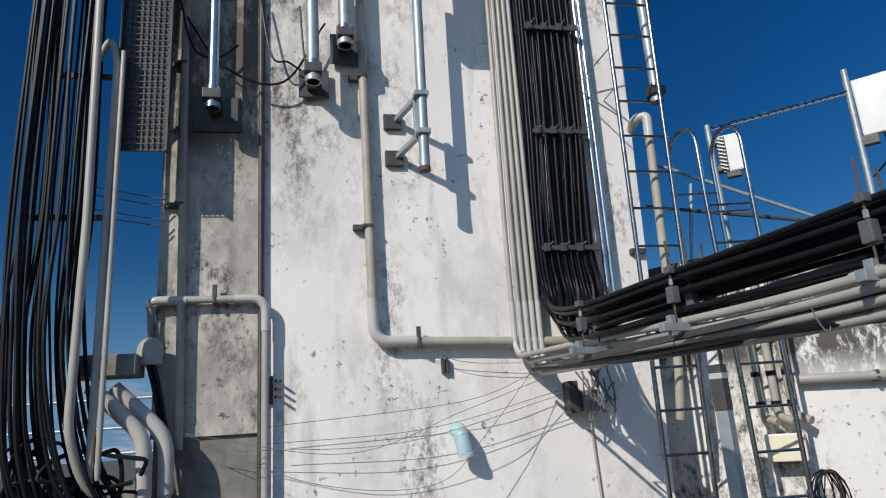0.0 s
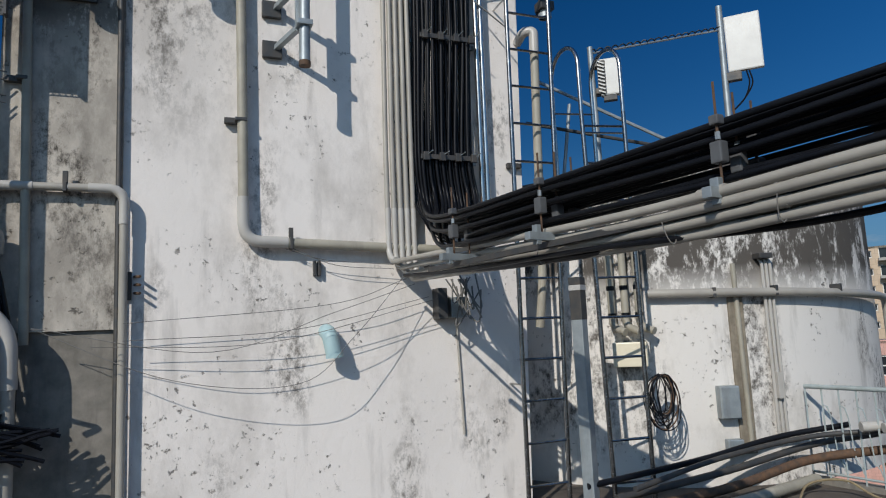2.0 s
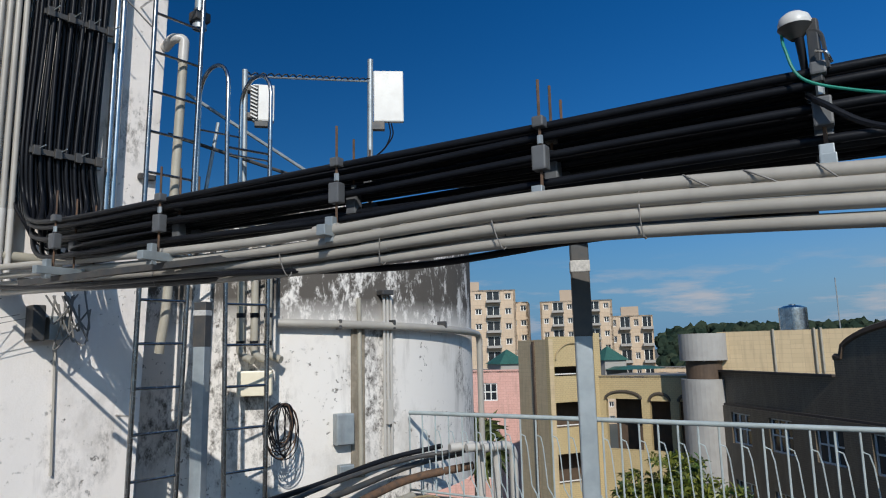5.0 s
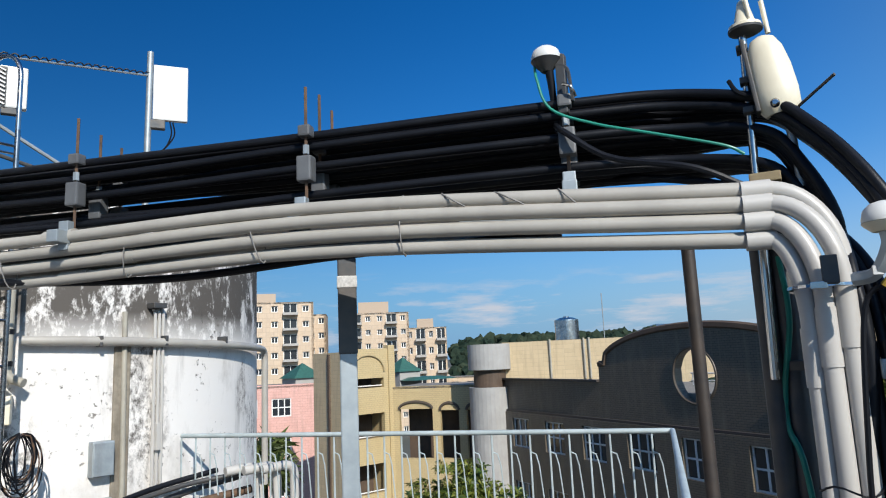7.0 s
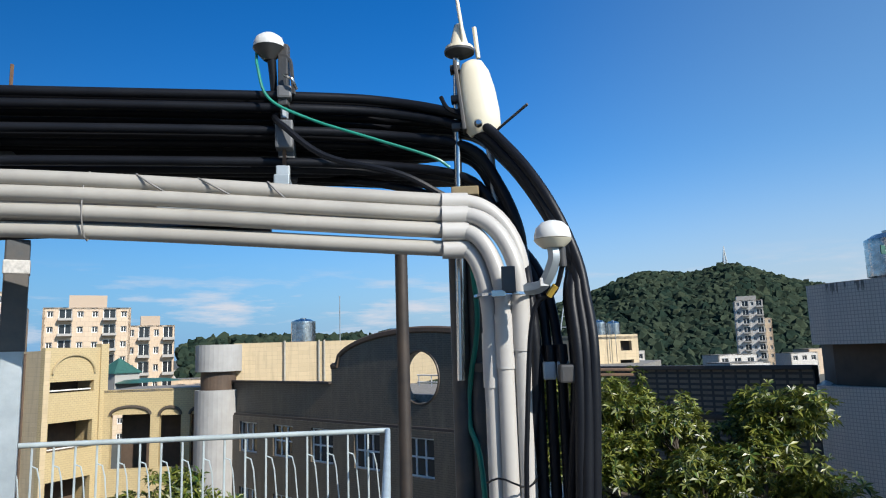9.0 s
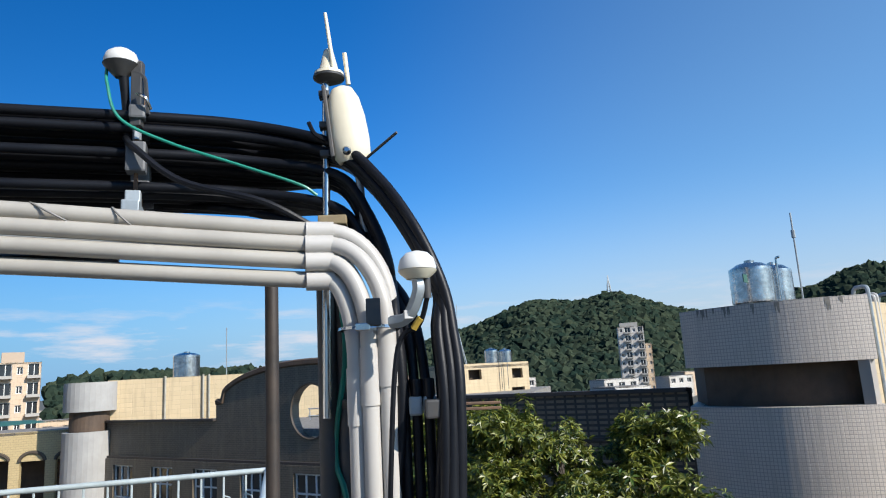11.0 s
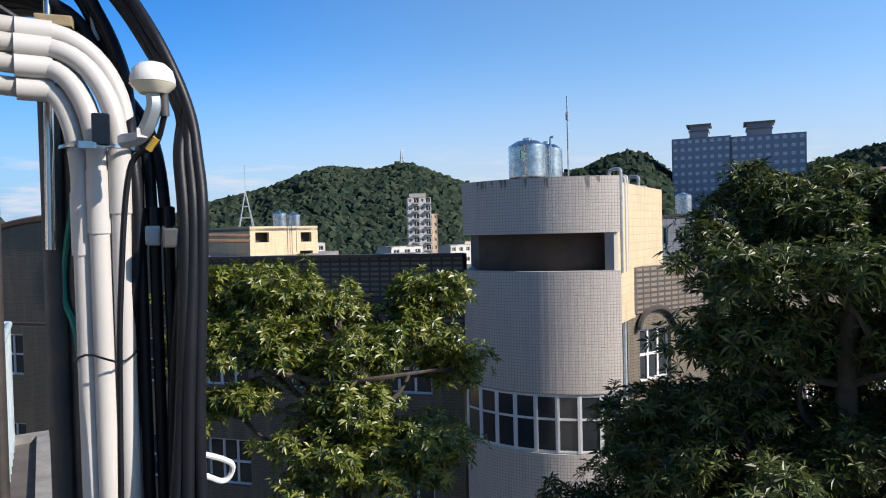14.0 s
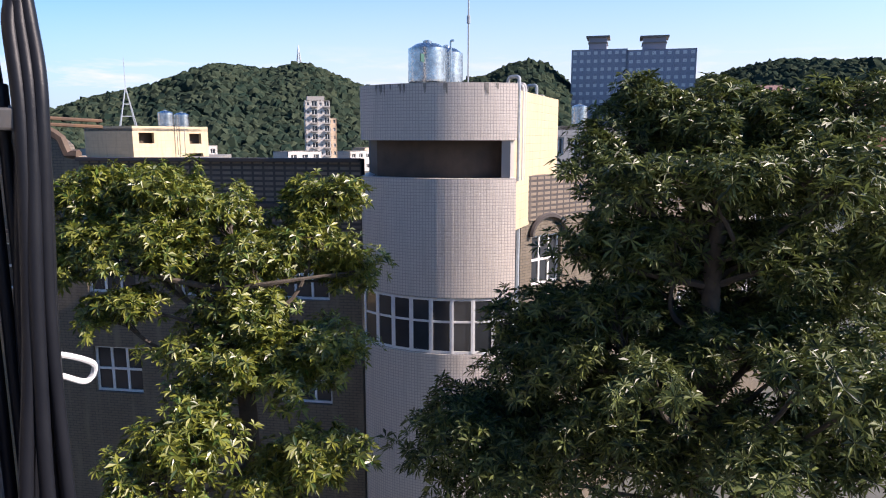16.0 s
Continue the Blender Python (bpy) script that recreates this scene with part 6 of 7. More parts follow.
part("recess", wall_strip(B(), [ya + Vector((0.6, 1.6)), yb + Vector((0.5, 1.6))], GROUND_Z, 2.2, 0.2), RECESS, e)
part("pilaster", wall_strip(B(), [yb + Vector((-0.15, -0.06)), yb + Vector((0.30, -0.24))], GROUND_Z, 2.65, 0.5), YELT, e)
arc = [Vector((*(ya + yt * (L / 2 + 1.25 * math.cos(x)) + Vector((-0.03, -0.06)))[:], 1.05 + 1.0 * math.sin(x))) for x in [math.pi * k / 20 for k in range(21)]]
part("arch_trim", tube(B(), arc, 0.06, 6), YELT, e)
for z in (0.04, -3.03, -6.3):
    part("handrail", rod(B(), Vector((*(ya + yt * 0.4 + Vector((0.1, 0.2)))[:], z + 0.12)), Vector((*(yb - yt * 0.5 + Vector((0.1, 0.2)))[:], z + 0.12)), 0.04, 6), FRAMEW, e)
e = thing("yellow_building", "low yellow gallery with arched openings in shade", "building", at=(40, 19, GROUND_Z))
ca, cb = Vector((39.0, 22.5)), Vector((40.2, 15.6))
ct = (cb - ca).normalized()
CL = (cb - ca).length
hs = [(0.4, 2.6, -4.4, -1.4), (3.1, 4.3, -4.4, -1.5), (4.8, 6.4, -4.4, -1.5)]
part("wall", facade(B(), ca, cb, GROUND_Z, 0.0, hs, 0.35), YELT, e)
# dark back sheet whose colour holds the shade inside the arches
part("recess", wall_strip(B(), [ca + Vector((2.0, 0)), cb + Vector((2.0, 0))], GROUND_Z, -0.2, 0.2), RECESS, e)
part("roof", prism(B(), [ca, cb, cb + Vector((5, 0.8)), ca + Vector((5, 0.8))], -0.15, -0.02), BARE, e)
for a, b, c, d in hs:
    arc = [Vector((*(ca + ct * ((a + b) / 2 + (b - a) / 2 * math.cos(x)) + Vector((-0.04, 0)))[:], d + 0.45 * math.sin(x))) for x in [math.pi * k / 14 for k in range(15)]]
    part("arch_trim", tube(B(), arc, 0.09, 6), WINGT, e)

# pink building and green pavilion roofs
e = thing("pink_building", "pink tiled building with white windows", "building", at=(44, 36, GROUND_Z))
pa, pb = Vector((40.2, 40.0)), Vector((45.6, 33.2))
pt = (pb - pa).normalized()
PL = (pb - pa).length
hs = [(PL - 6.2 + 2.55 * k, PL - 4.7 + 2.55 * k, z - 1.4, z) for k in range(2) for z in (-0.9, -3.9, -6.9)]
part("wall", facade(B(), pa, pb, GROUND_Z, 0.15, hs, 0.3), PINKT, e)
for a, b, c, d in hs:
    window(e, pa, pt, a, b, c, d, 0.1, (3, 2), 0.09)
part("roof", prism(B(), [pa, pb, pb + Vector((5, 4)), pa + Vector((5, 4))], -0.1, 0.05), BARE, e)
for x, y, z, w in ((49.0, 37.5, 0.5, 2.1), (56.5, 31.8, 0.6, 1.9)):
    e = thing("pavilion", "small rooftop pavilion with a green pyramid roof", "building", "green roofed pavilions", at=(x, y, 0))
    g = B()
    lathe(g, [(w, 0.0), (w * 0.55, 0.55), (0.05, 1.25)], Matrix.Translation((x, y, z)) @ pose(0, 0, 0, 0, 0, 20), 4)
    part("roof", g, GREENR, e)
    part("wall", box(B(), Matrix.Translation((x, y, z - 1.0)) @ pose(0, 0, 0, 0, 0, 65), w * 1.2, w * 1.2, 2.0), WHITET, e)
    g = lathe(B(), [(w * 1.9, -0.2), (w * 1.2, 0.05)], Matrix.Translation((x + 1.0, y - 1.2, z - 0.6)) @ pose(0, 0, 0, 0, 0, 20), 4)
    part("eave", g, GREENR, e)

# small cream block with roof tower, beyond the wing
e = thing("rooftop_block", "cream rooftop block with two dark windows and a lattice mast", "building", at=(55, -8, 0))
ba, bb = Vector((53.2, -5.4)), Vector((55.6, -10.9))
bt = (bb - ba).normalized()
BL = (bb - ba).length
hs = [(0.45, 1.6, 1.25, 2.0), (4.4, 5.4, 1.2, 1.95), (4.3, 5.5, 0.0, 0.5)]
part("wall", facade(B(), ba, bb, -3.0, 2.45, hs, 0.3), CREAMT, e)
part("wall", wall_strip(B(), [(57.0, -2.6), ba], -3.0, 2.45, 0.3), CREAMT, e)
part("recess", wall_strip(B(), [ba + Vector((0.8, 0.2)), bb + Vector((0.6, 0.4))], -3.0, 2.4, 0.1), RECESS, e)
part("roof", prism(B(), [ba, bb, bb + Vector((3.5, 1.5)), (57.0, -2.6)], 2.1, 2.3), BARE, e)
g = B()
for dx, dy in ((0, 0), (1.1, 0), (0, 1.1), (1.1, 1.1)):
    rod(g, (54.5 + dx, -5.9 + dy, 2.3), (55.05, -5.35, 5.2), 0.04, 4)
for k in range(3):
    s = 1.1 * (1 - 0.28 * (k + 1))
    z = 2.3 + 0.85 * (k + 1)
    c = 0.55
    for x0, y0, x1, y1 in ((-1, -1, 1, -1), (1, -1, 1, 1), (1, 1, -1, 1), (-1, 1, -1, -1)):
        rod(g, (54.5 + c + x0 * s / 2, -5.9 + c + y0 * s / 2, z), (54.5 + c + x1 * s / 2, -5.9 + c + y1 * s / 2, z), 0.03, 4)
rod(g, (55.05, -5.35, 5.0), (55.05, -5.35, 7.2), 0.025, 4)
part("lattice_mast", g, GALV, e)
for k in range(2):
    part("ladder_rail", rod(B(), (54.35 + 0.03 * k, -8.5 - 0.5 * k, 0.4), (54.35 + 0.03 * k, -8.5 - 0.5 * k, 3.3), 0.03, 4), STEEL, e)
steel_tank("pair of steel water tanks on the cream rooftop block", 56.6, -8.1, 2.3, 0.55, 1.1, "tanks on the rooftop block")
steel_tank("pair of steel water tanks on the cream rooftop block", 57.0, -9.3, 2.3, 0.55, 1.0, "tanks on the rooftop block")
g = prism(B(), [(30, -2), (34, -5), (62, -14), (64, -2)], -1.2, 0.25)
tagged(part("far_roof", g, BARE), "flat grey roof of the block behind the wing", "roof", kind="structure")


# ---------------------------------------------------------------- far buildings
def block(name, label, a, b, depth, z0, z1, cols, rows, mat, wfrac=(0.5, 0.5), balc=0, group="", top=None, far=False, fw=0.12):
    """A tower block: a front with a grid of windows, plain sides, a roof and perhaps balconies and a roof house."""
    a, b = Vector(a), Vector(b)
    t = (b - a).normalized()
    n = Vector((-t.y, t.x))
    L = (b - a).length
    e = thing(name, label, "building", group, at=(a.x, a.y, z0))
    cw, rh = L / cols, (z1 - z0) / rows
    hs = []
    for i in range(cols):
        for k in range(rows):
            fx, fz = wfrac
            if balc:
                fx, fz = (0.90, 0.74) if i % balc == balc // 2 else (0.42, 0.40)
            s0, zz = cw * (i + 0.5 - fx / 2), z0 + rh * (k + 0.56 - fz / 2)
            hs.append((s0, s0 + cw * fx, zz, zz + rh * fz))
    part("wall", facade(B(), a, b, z0, z1, hs, 0.5), mat, e)
    for h in hs:
        window(e, a, t, *h, 0.02 if fw > 0.3 else 0.3, (1, 1) if far else (2, 1), fw, far)
    c, d = b + n * depth, a + n * depth
    part("wall", wall_strip(B(), [b, c, d, a], z0, z1, 0.4), mat, e)
    part("roof", prism(B(), [a, b, c, d], z1 - 0.3, z1), BARE, e)
    if top:
        f0, f1, h = top
        p, q = a + t * L * f0 + n * depth * 0.2, a + t * L * f1 + n * depth * 0.2
        part("roof_house", prism(B(), [p, q, q + n * depth * 0.5, p + n * depth * 0.5], z1 - 0.1, z1 + h), mat, e)
        if h > 5:
            for grow, za, zb in ((1.6, z1 + h, z1 + h + 0.9), (0.5, z1 + h * 0.55, z1 + h * 0.65)):
                part("roof_slab", prism(B(), [p - t * grow - n * grow, q + t * grow - n * grow, q + t * grow + n * (depth * 0.5 + grow), p - t * grow + n * (depth * 0.5 + grow)], za, zb), BARE, e)
    for i in range(cols):
        if balc and i % balc == balc // 2:
            for k in range(rows):
                p = a + t * cw * (i + 0.5) - n * 0.6
                g = box(B(), Matrix.Translation((p.x, p.y, z0 + rh * (k + 0.22))) @ Matrix.Rotation(math.atan2(t.y, t.x), 4, "Z"), cw * 0.98, 1.2, rh * 0.16)
                part("balcony", g, WHITET, e)
    return e


block("apartment_building", "beige tiled apartment tower with balconies", (86.5, 84.5), (97.0, 72.7), 12, GROUND_Z - 8, 12.3, 6, 12, APTT, (0.52, 0.48), 3, "beige apartment towers", (0.2, 0.6, 1.7))
block("apartment_building", "beige tiled apartment tower with balconies", (103.4, 72.0), (110.3, 61.2), 13, GROUND_Z - 8, 10.3, 6, 12, APTT, (0.52, 0.48), 3, "beige apartment towers", (0.28, 0.72, 2.2))
block("apartment_building", "pinkish apartment tower behind the others", (131.5, 74.2), (136.0, 66.2), 10, GROUND_Z - 8, 8.4, 4, 8, APTT, (0.52, 0.46), 2, "beige apartment towers", (0.3, 0.7, 2.0))
block("apartment_building", "dark brick apartment tower in the gap", (101.5, 80.0), (104.5, 75.5), 8, GROUND_Z - 8, 10.6, 3, 11, APTT, (0.6, 0.4), 0, "beige apartment towers")
block("high_rise", "tall grey twin high-rise with rows of small windows", (306, -259), (284.5, -280.5), 26, -20, 50.5, 8, 16, GREYT, (0.5, 0.40), 0, "twin high-rise", (0.3, 0.62, 7), far=False, fw=0.62)
block("high_rise", "tall grey twin high-rise with rows of small windows", (284.1, -280.1), (258.6, -305.6), 26, -20, 49.5, 9, 16, GREYT, (0.5, 0.40), 0, "twin high-rise", (0.22, 0.56, 7), far=False, fw=0.62)
block("apartment_building", "slim pale apartment tower before the hill", (238.5, -80.0), (236.0, -88.5), 9, -14, 15.0, 4, 10, WHITET, (0.45, 0.45), 2, "", (0.1, 0.8, 1.5))
block("apartment_building", "slim pale apartment tower before the hill", (240.0, -89.0), (239.0, -92.0), 9, -14, 9.0, 2, 8, APTT, (0.5, 0.45), 0)
random.seed(21)
for k in range(26):
    az = radians(random.uniform(-32, 28))
    D = random.uniform(150, 330)
    x, y = D * math.cos(az), D * math.sin(az)
    w = random.uniform(7, 15)
    zt = random.uniform(-6.0, -0.5)
    b = Vector((x + w * 0.3, y - w * 0.9))
    block("low_house", "low pale city house far off", (x, y), b, 8, -16, zt, 3, 3, random.choice((WHITET, APTT, WHITET)), (0.5, 0.4), 0, "low city houses")

# rooftop with a steel tank and a red block beyond the stair tower, pale flats on the slope
block("low_building", "flat-roofed grey block with a steel tank on its roof", (43.2, -33.9), (40.0, -38.9), 6, GROUND_Z, 2.55, 4, 4, WHITET, (0.5, 0.4))
steel_tank("stainless steel water tank on the grey block's roof", 43.4, -37.0, 2.55, 0.62, 1.45)
block("red_building", "red brick block seen past the trees", (71.0, -124.0), (63.0, -137.0), 9, -16, 4.6, 4, 5, BRICKR, (0.5, 0.4))
for k in range(6):
    x, y = 205 - 7.5 * k, -262 - 12.5 * k
    block("apartment_building", "row of pale flats on the wooded slope", (x, y), (x - 5, y - 9), 8, -16, 22.5 + (k * 5 % 3) * 1.2, 3, 10, (WHITET, PINKT, APTT)[k % 3], (0.5, 0.4), 0, "flats on the slope", far=True)

# ---------------------------------------------------------------- hills
def hill(name, label, ridge, depth, mat, base=-15, n=2600, rad=(4.0, 8.0), seed=1):
    """A wooded hill along a ridge line, clothed in small tree crowns."""
    random.seed(seed)
    ridge = [Vector(p) for p in ridge]
    g = B()
    rows = 10
    pts = spline(ridge, 10)
    cols = []
    for p in pts:
        out = Vector((p.x, p.y, 0)).normalized()
        col = []
        for k in range(rows + 1):
            f = k / rows
            q = Vector((p.x, p.y, 0)) - out * depth * (1 - f)
            z = base + (p.z - base) * (math.sin(f * math.pi / 2) ** 1.1) + (noise.noise(q * 0.02) * 4 if 0 < k else 0)
            col.append(Vector((q.x, q.y, z)))
        cols.append(col)
    vs = [[g.verts.new(p) for p in c] for c in cols]
    for a, b in zip(vs, vs[1:]):
        for k in range(rows):
            g.faces.new((a[k], a[k + 1], b[k + 1], b[k]))
    e = thing(name, label, "hill", kind="stuff", at=(0, 0, 0))
    part("slope", g, mat, e, smooth=True)
    ico = bmesh.new()
    bmesh.ops.create_icosphere(ico, subdivisions=2, radius=1.0)
    iv = [v.co.copy() for v in ico.verts]
    fi = [[v.index for v in f.verts] for f in ico.faces]
    ico.free()
    verts, faces = [], []
    for _ in range(n):
        i, k = random.randrange(len(cols) - 1), random.randrange(rows)
        u, w = random.random(), random.random()
        p = cols[i][k].lerp(cols[i + 1][k], u).lerp(cols[i][k + 1].lerp(cols[i + 1][k + 1], u), w)
        r = random.uniform(*rad)
        b0 = len(verts)
        sq = random.uniform(0.7, 1.15)
        for v in iv:
            q = v * r * (1.0 + 0.6 * noise.noise(v * 1.9 + p))
            verts.append((p.x + q.x, p.y + q.y, p.z + q.z * sq + r * 0.3))
        faces += [[b0 + a for a in f] for f in fi]
    me = bpy.data.meshes.new("tree_crowns")
    me.from_pydata(verts, [], faces)
    me.materials.append(mat)
    ob = new("tree_crowns", me)
    ob.parent = e
    return e


hill("wooded_hill", "dark green wooded hill behind the school", [(505, 45, 0), (500, 0, 12), (490, -35, 22), (482, -70, 34), (470, -100, 43), (462, -128, 41), (455, -155, 44), (447, -180, 36), (437, -200, 30), (425, -222, 26), (400, -255, 36), (375, -280, 46), (360, -300, 32)], 190, HILLG, n=13000, rad=(1.6, 4.6), seed=2)
hill("wooded_hill", "wooded hill beyond the high-rise", [(300, -315, 25), (270, -345, 35), (240, -365, 43), (200, -385, 37), (150, -400, 25)], 120, HILLG, n=3500, rad=(1.3, 3.6), seed=3)
hill("wooded_hill", "low wooded ridge behind the rooftops", [(230, 110, 3), (235, 80, 7), (245, 50, 6), (250, 20, 4), (255, -10, 3)], 60, HILLG, n=1200, rad=(1.2, 2.4), seed=4)
hill("mountains", "hazy blue mountains on the horizon", [(2300, 900, 34), (2350, 700, 40), (2400, 560, 70), (2420, 480, 58), (2450, 380, 84), (2500, 250, 66), (2500, 120, 72), (2500, -100, 50)], 500, HAZE, n=0, seed=5)
g = B()
for dx, dy in ((-2, -2), (2, -2), (-2, 2), (2, 2)):
    rod(g, (462 + dx, -152 + dy, 44), (462, -152, 64), 0.35, 4)
for k in range(5):
    z, w = 47 + 3.2 * k, 2 * (1 - (3 + 3.2 * k) / 20)
    for x0, y0, x1, y1 in ((-1, -1, 1, -1), (1, -1, 1, 1), (1, 1, -1, 1), (-1, 1, -1, -1)):
        rod(g, (462 + x0 * w, -152 + y0 * w, z), (462 + x1 * w, -152 + y1 * w, z), 0.25, 4)
tagged(part("pylon", g, GALV), "thin lattice pylon on the hill's ridge", "pylon")


# ---------------------------------------------------------------- trees in the court
def deeper(boughs, dx, dy, dz, grow):
    """The same boughs again further into the crown, a little larger."""
    return [(x + dx, y + dy, z + dz, rh * grow, rv * grow) for x, y, z, rh, rv in boughs]


def tree(label, trunk, boughs, fill, per, leaf, slim, mat, seed, leaves=9, girth=0.2):
    """A tapered trunk, a limb to each bough (centre, spread, height), and small leaf clumps with gaps between them."""
    random.seed(seed)
    e = thing("tree", label, "tree", at=trunk[0])
    path = spline(trunk, 5)
    part("trunk", tube(B(), path, girth, 10, girth * 0.4), BARK, e, smooth=True)
    g = B()
    verts, faces = [], []
    for x, y, z, rh, rv in boughs:
        c = Vector((x, y, z))
        near = [p for p in path if p.z < z + 0.2 and p.z > trunk[1][2]] or path[-2:]
        s = random.choice(near[-6:])
        m = s.lerp(c, 0.5) + Vector((random.uniform(-0.3, 0.3), random.uniform(-0.3, 0.3), random.uniform(-0.3, 0.1)))
        part("limb", tube(B(), spline([s, m, c], 5), 0.055, 6, 0.015), BARK, e, smooth=True)
        for _ in range(int(rh * rv * fill) + 2):
            d = Vector((random.gauss(0, 1), random.gauss(0, 1), random.gauss(0.2, 1))).normalized() * random.uniform(0.35, 1.0)
            q = c + Vector((d.x * rh, d.y * rh, d.z * rv))
            tube(g, spline([m.lerp(c, random.uniform(0.4, 1.0)), c.lerp(q, 0.5) + Vector((random.uniform(-0.1, 0.1), random.uniform(-0.1, 0.1), -0.06)), q], 3), 0.012, 4, 0.004)
            cr = random.uniform(0.14, 0.26)
            for _ in range(per):
                d = Vector((random.gauss(0, 1), random.gauss(0, 1), random.gauss(0.35, 0.8))).normalized()
                p = q + Vector((d.x * cr * 1.25, d.y * cr * 1.25, d.z * cr)) * random.uniform(0.5, 1.1)
                axis = (d + Vector((random.uniform(-0.5, 0.5), random.uniform(-0.5, 0.5), 0.8))).normalized()
                s1 = axis.orthogonal().normalized()
                s2 = axis.cross(s1)
                a0 = random.uniform(0, 6.28)
                size = leaf * random.uniform(0.7, 1.2)
                for k in range(leaves):
                    a = a0 + k * 2.4
                    out = s1 * math.cos(a) + s2 * math.sin(a)
                    ln = size * random.uniform(0.7, 1.1)
                    way = (out + axis * random.uniform(-0.2, 0.8)).normalized()
                    side = way.cross(axis).normalized() * ln * slim
                    v = p + way * ln * 0.55 - axis * ln * 0.03
                    tip = p + way * ln - Vector((0, 0, ln * random.uniform(0.05, 0.3)))
                    b0 = len(verts)
                    verts += [p[:], (v + side + axis * ln * 0.04)[:], tip[:], (v - side + axis * ln * 0.04)[:]]
                    faces += [(b0, b0 + 1, b0 + 2), (b0, b0 + 2, b0 + 3)]
    tagged(part("twig_mass", g, BARK, e), kind="stuff")
    me = bpy.data.meshes.new("crown")
    me.from_pydata(verts, [], faces)
    me.materials.append(mat)
    ob = new("crown", me)
    ob.parent = e
    ob.location = -Vector(trunk[0])
    return e


BROAD = [(13.5, -1.1, 0.80, 0.86, 0.41), (12.8, -2.0, 0.81, 0.80, 0.40), (12.5, -2.8, 0.44, 0.63, 0.32), (12.1, -4.4, 0.72, 0.61, 0.39), (11.9, -4.1, 0.01, 0.74, 0.41), (12.8, -0.8, 0.04, 0.51, 0.34), (12.1, -1.8, 0.08, 0.75, 0.42),
      (11.8, -2.9, -0.24, 0.70, 0.43), (11.5, -4.6, -0.53, 0.37, 0.32), (12.2, -1.2, -0.83, 0.59, 0.21), (11.5, -2.8, -1.05, 0.77, 0.34), (10.7, -3.7, -1.41, 0.84, 0.33), (10.2, -1.7, -2.36, 0.52, 0.63), (9.7, -3.3, -2.61, 0.62, 0.46),
      (10.8, -2.5, -1.69, 0.36, 0.36), (13.1, -0.3, -0.38, 0.34, 0.51)]
tree("broad green tree with rosettes of long leaves in the court", [(11.3, -2.8, GROUND_Z), (11.4, -2.7, -6.0), (11.3, -2.7, -2.8), (11.6, -2.6, -1.3), (11.9, -2.5, -0.3)],
     BROAD + deeper(BROAD[:12], 0.5, 0.15, -0.22, 1.25) + deeper(BROAD[10:15], 0.3, 0.5, -0.5, 1.2), 66, 13, 0.145, 0.15, LEAF, 31)
UPPER = [(8.4, -7.8, 2.11, 0.48, 0.36), (7.8, -8.6, 1.95, 0.86, 0.38), (7.1, -9.4, 1.94, 0.85, 0.31), (6.6, -9.9, 2.16, 0.45, 0.26), (8.5, -6.9, 1.45, 0.38, 0.35), (7.7, -6.4, 1.05, 0.63, 0.27), (7.0, -7.3, 1.06, 0.89, 0.31), (6.3, -8.1, 1.11, 0.87, 0.33),
         (5.9, -8.8, 1.31, 0.40, 0.30), (8.0, -6.5, 0.19, 0.55, 0.44), (7.4, -7.4, 0.11, 0.85, 0.48), (6.6, -8.4, 0.08, 0.93, 0.47), (5.9, -8.9, 0.21, 0.48, 0.55)]
LOWER = [(7.8, -6.6, -0.69, 0.66, 0.37), (7.1, -7.7, -0.98, 0.96, 0.44), (6.3, -8.7, -0.70, 0.79, 0.32), (6.4, -5.9, -1.05, 0.56, 0.22), (5.3, -7.1, -0.80, 0.59, 0.23), (4.9, -7.4, -0.95, 0.34, 0.26), (8.4, -6.0, -1.40, 0.85, 0.62),
        (8.8, -5.3, -2.70, 1.18, 0.71), (7.3, -6.4, -2.27, 1.08, 0.65), (5.5, -6.6, -1.78, 0.70, 0.32), (5.2, -7.7, -1.79, 0.56, 0.43), (8.8, -6.0, -0.84, 0.47, 0.24)]
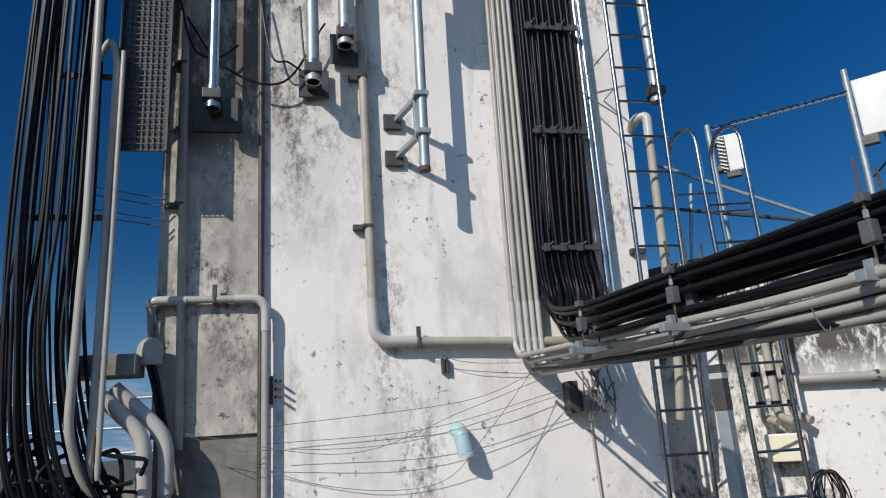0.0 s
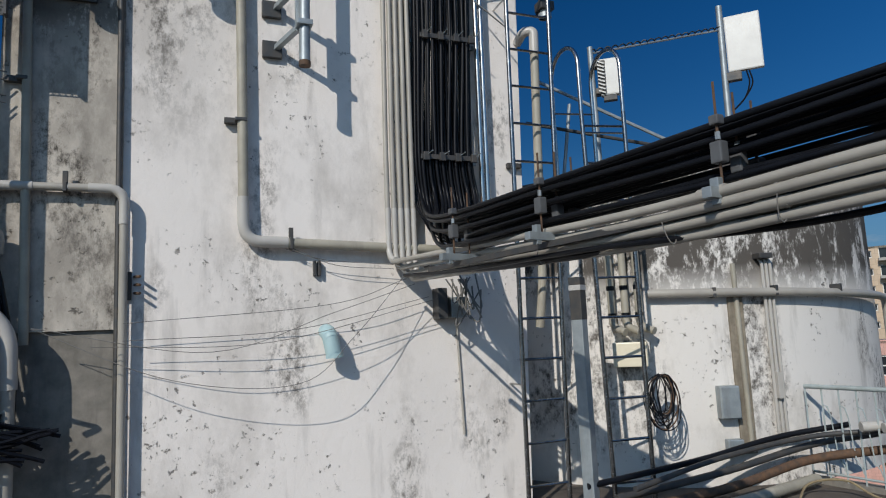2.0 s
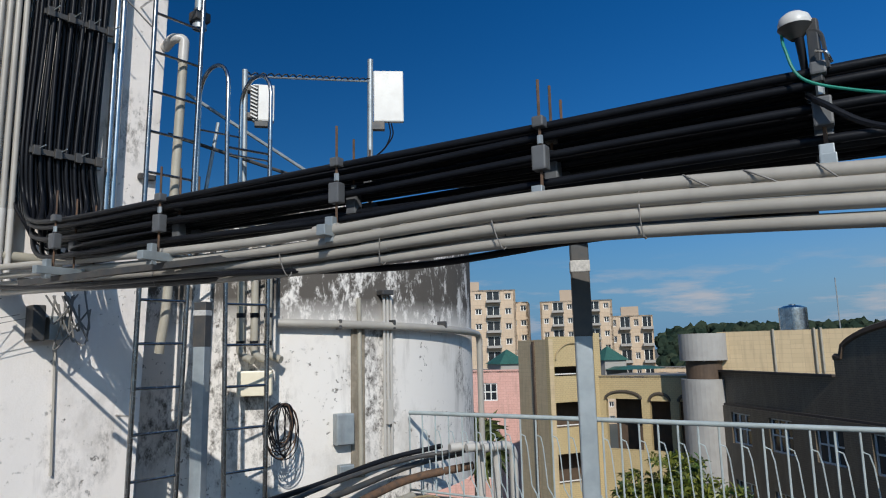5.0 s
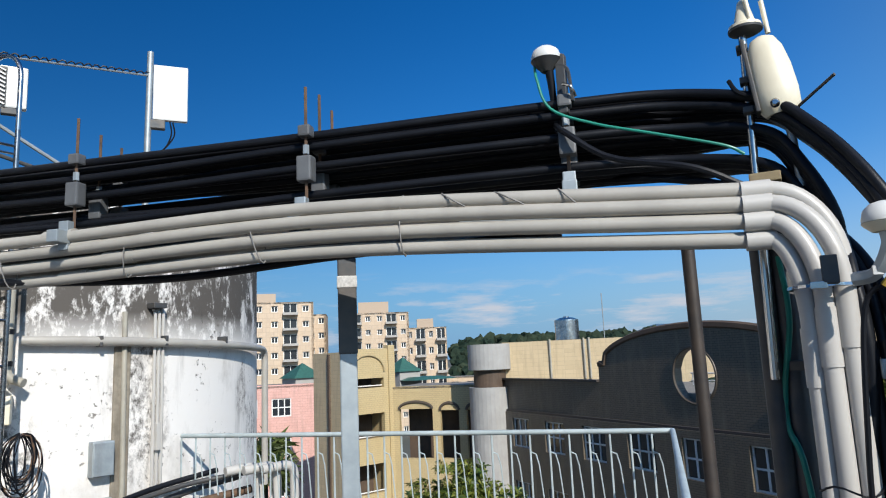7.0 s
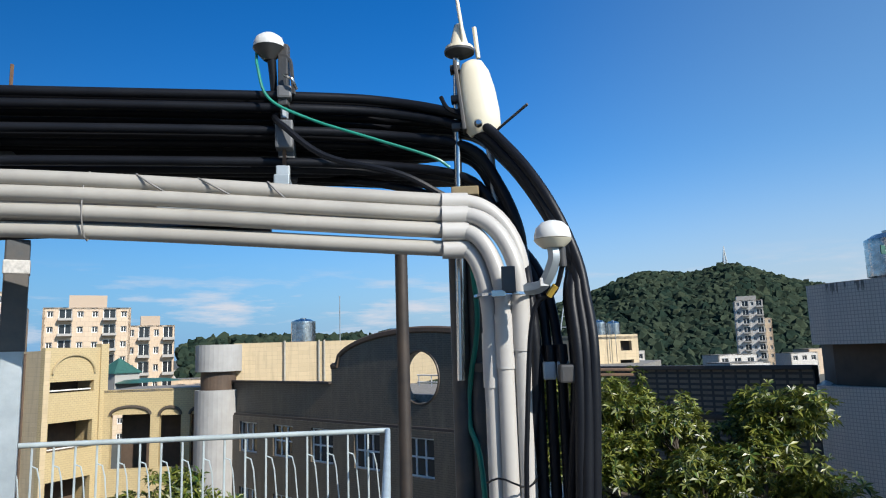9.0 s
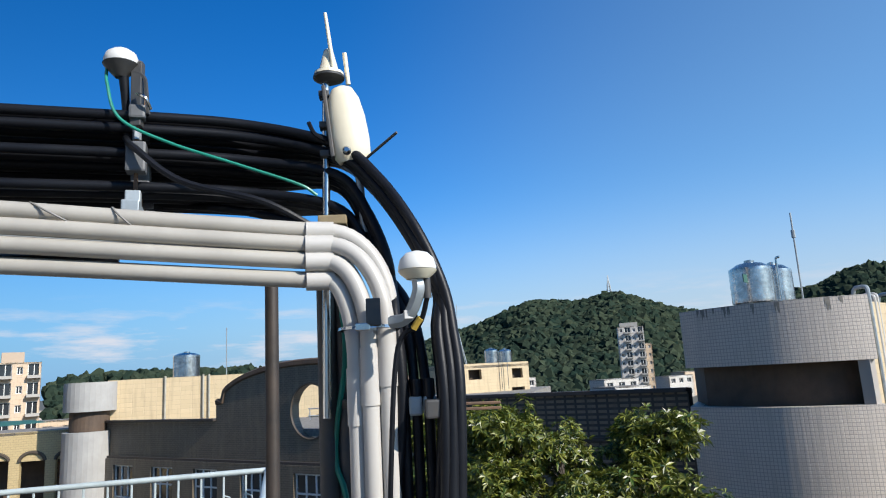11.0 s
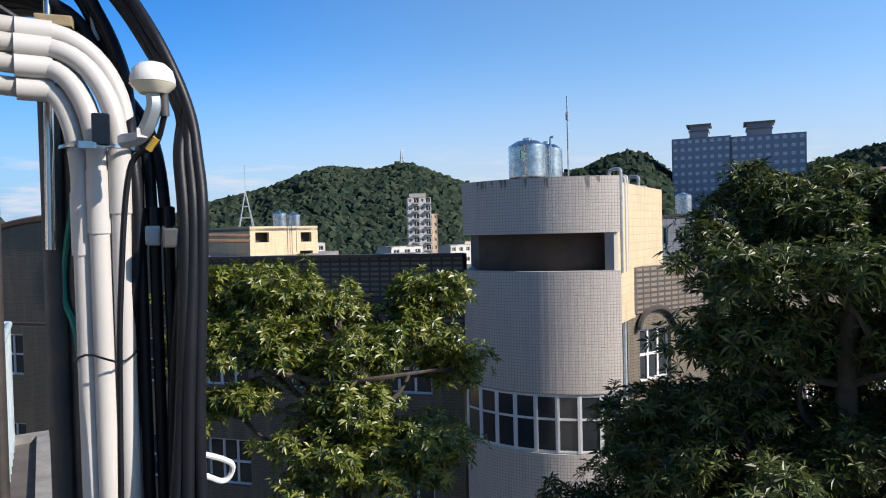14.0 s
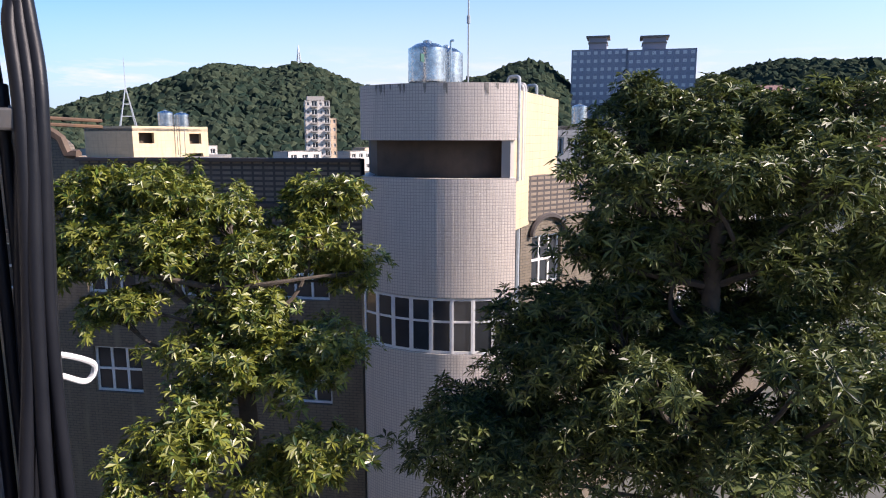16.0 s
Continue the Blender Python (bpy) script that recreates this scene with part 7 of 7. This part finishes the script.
tree("tall dark green tree with drooping leaves in the court", [(7.1, -7.7, GROUND_Z), (7.2, -7.8, -6.0), (7.1, -7.7, -2.0), (7.2, -7.8, 0.0), (7.3, -8.1, 1.2)],
     UPPER + LOWER + deeper(LOWER, 0.7, -1.1, -0.1, 1.25) + deeper(UPPER[4:], 0.6, -1.0, -0.25, 1.2) + deeper(UPPER[:4], 0.1, 0.3, -0.42, 1.15), 70, 13, 0.165, 0.11, LEAF2, 32)
tree("round green tree below the railing", [(17.5, 7.5, GROUND_Z), (17.4, 7.5, -6.0), (17.4, 7.4, -3.5), (17.3, 7.4, -2.2)],
     [(16.6, 6.9, -2.0, 1.1, 0.9), (17.6, 7.9, -1.9, 1.1, 0.9), (16.8, 8.4, -2.6, 1.1, 0.9), (17.0, 6.0, -2.8, 1.0, 0.8), (15.9, 7.6, -3.2, 1.1, 0.9)], 34, 11, 0.24, 0.15, LEAF, 33)
tree("small palm-like tree beside the pink building", [(22.5, 18.5, GROUND_Z), (22.5, 18.5, -5.0), (22.4, 18.4, -2.2)], [(22.4, 18.4, -1.7, 0.5, 0.4), (22.0, 17.6, -2.4, 0.5, 0.4)], 12, 8, 0.95, 0.07, LEAF2, 34, 10)
tree("leafy shrubs filling the court below", [(12.5, -8.0, GROUND_Z), (12.5, -8.0, -8.5), (12.5, -8.0, -7.5)], [(12.5, -7.5, -6.8, 1.7, 0.8), (11.0, -6.0, -7.2, 1.7, 0.8), (13.0, -4.0, -7.6, 1.7, 0.8), (10.0, -8.0, -6.4, 1.6, 0.9)], 26, 11, 0.26, 0.13, LEAF2, 35)
# unseen extra tree, added to shade the stair tower's foot and right wing
tree("dark leafy tree added out of sight behind the drooping one for shade", [(10.0, -14.0, GROUND_Z), (10.0, -14.0, -6.0), (10.0, -14.0, -1.5)],
     [(10.0, -13.6, 0.6, 1.3, 0.9), (9.0, -14.6, 0.4, 1.3, 0.9), (11.0, -12.6, -1.0, 1.2, 0.9), (9.8, -12.6, -2.6, 1.5, 1.1)], 24, 12, 0.26, 0.12, LEAF2, 36)
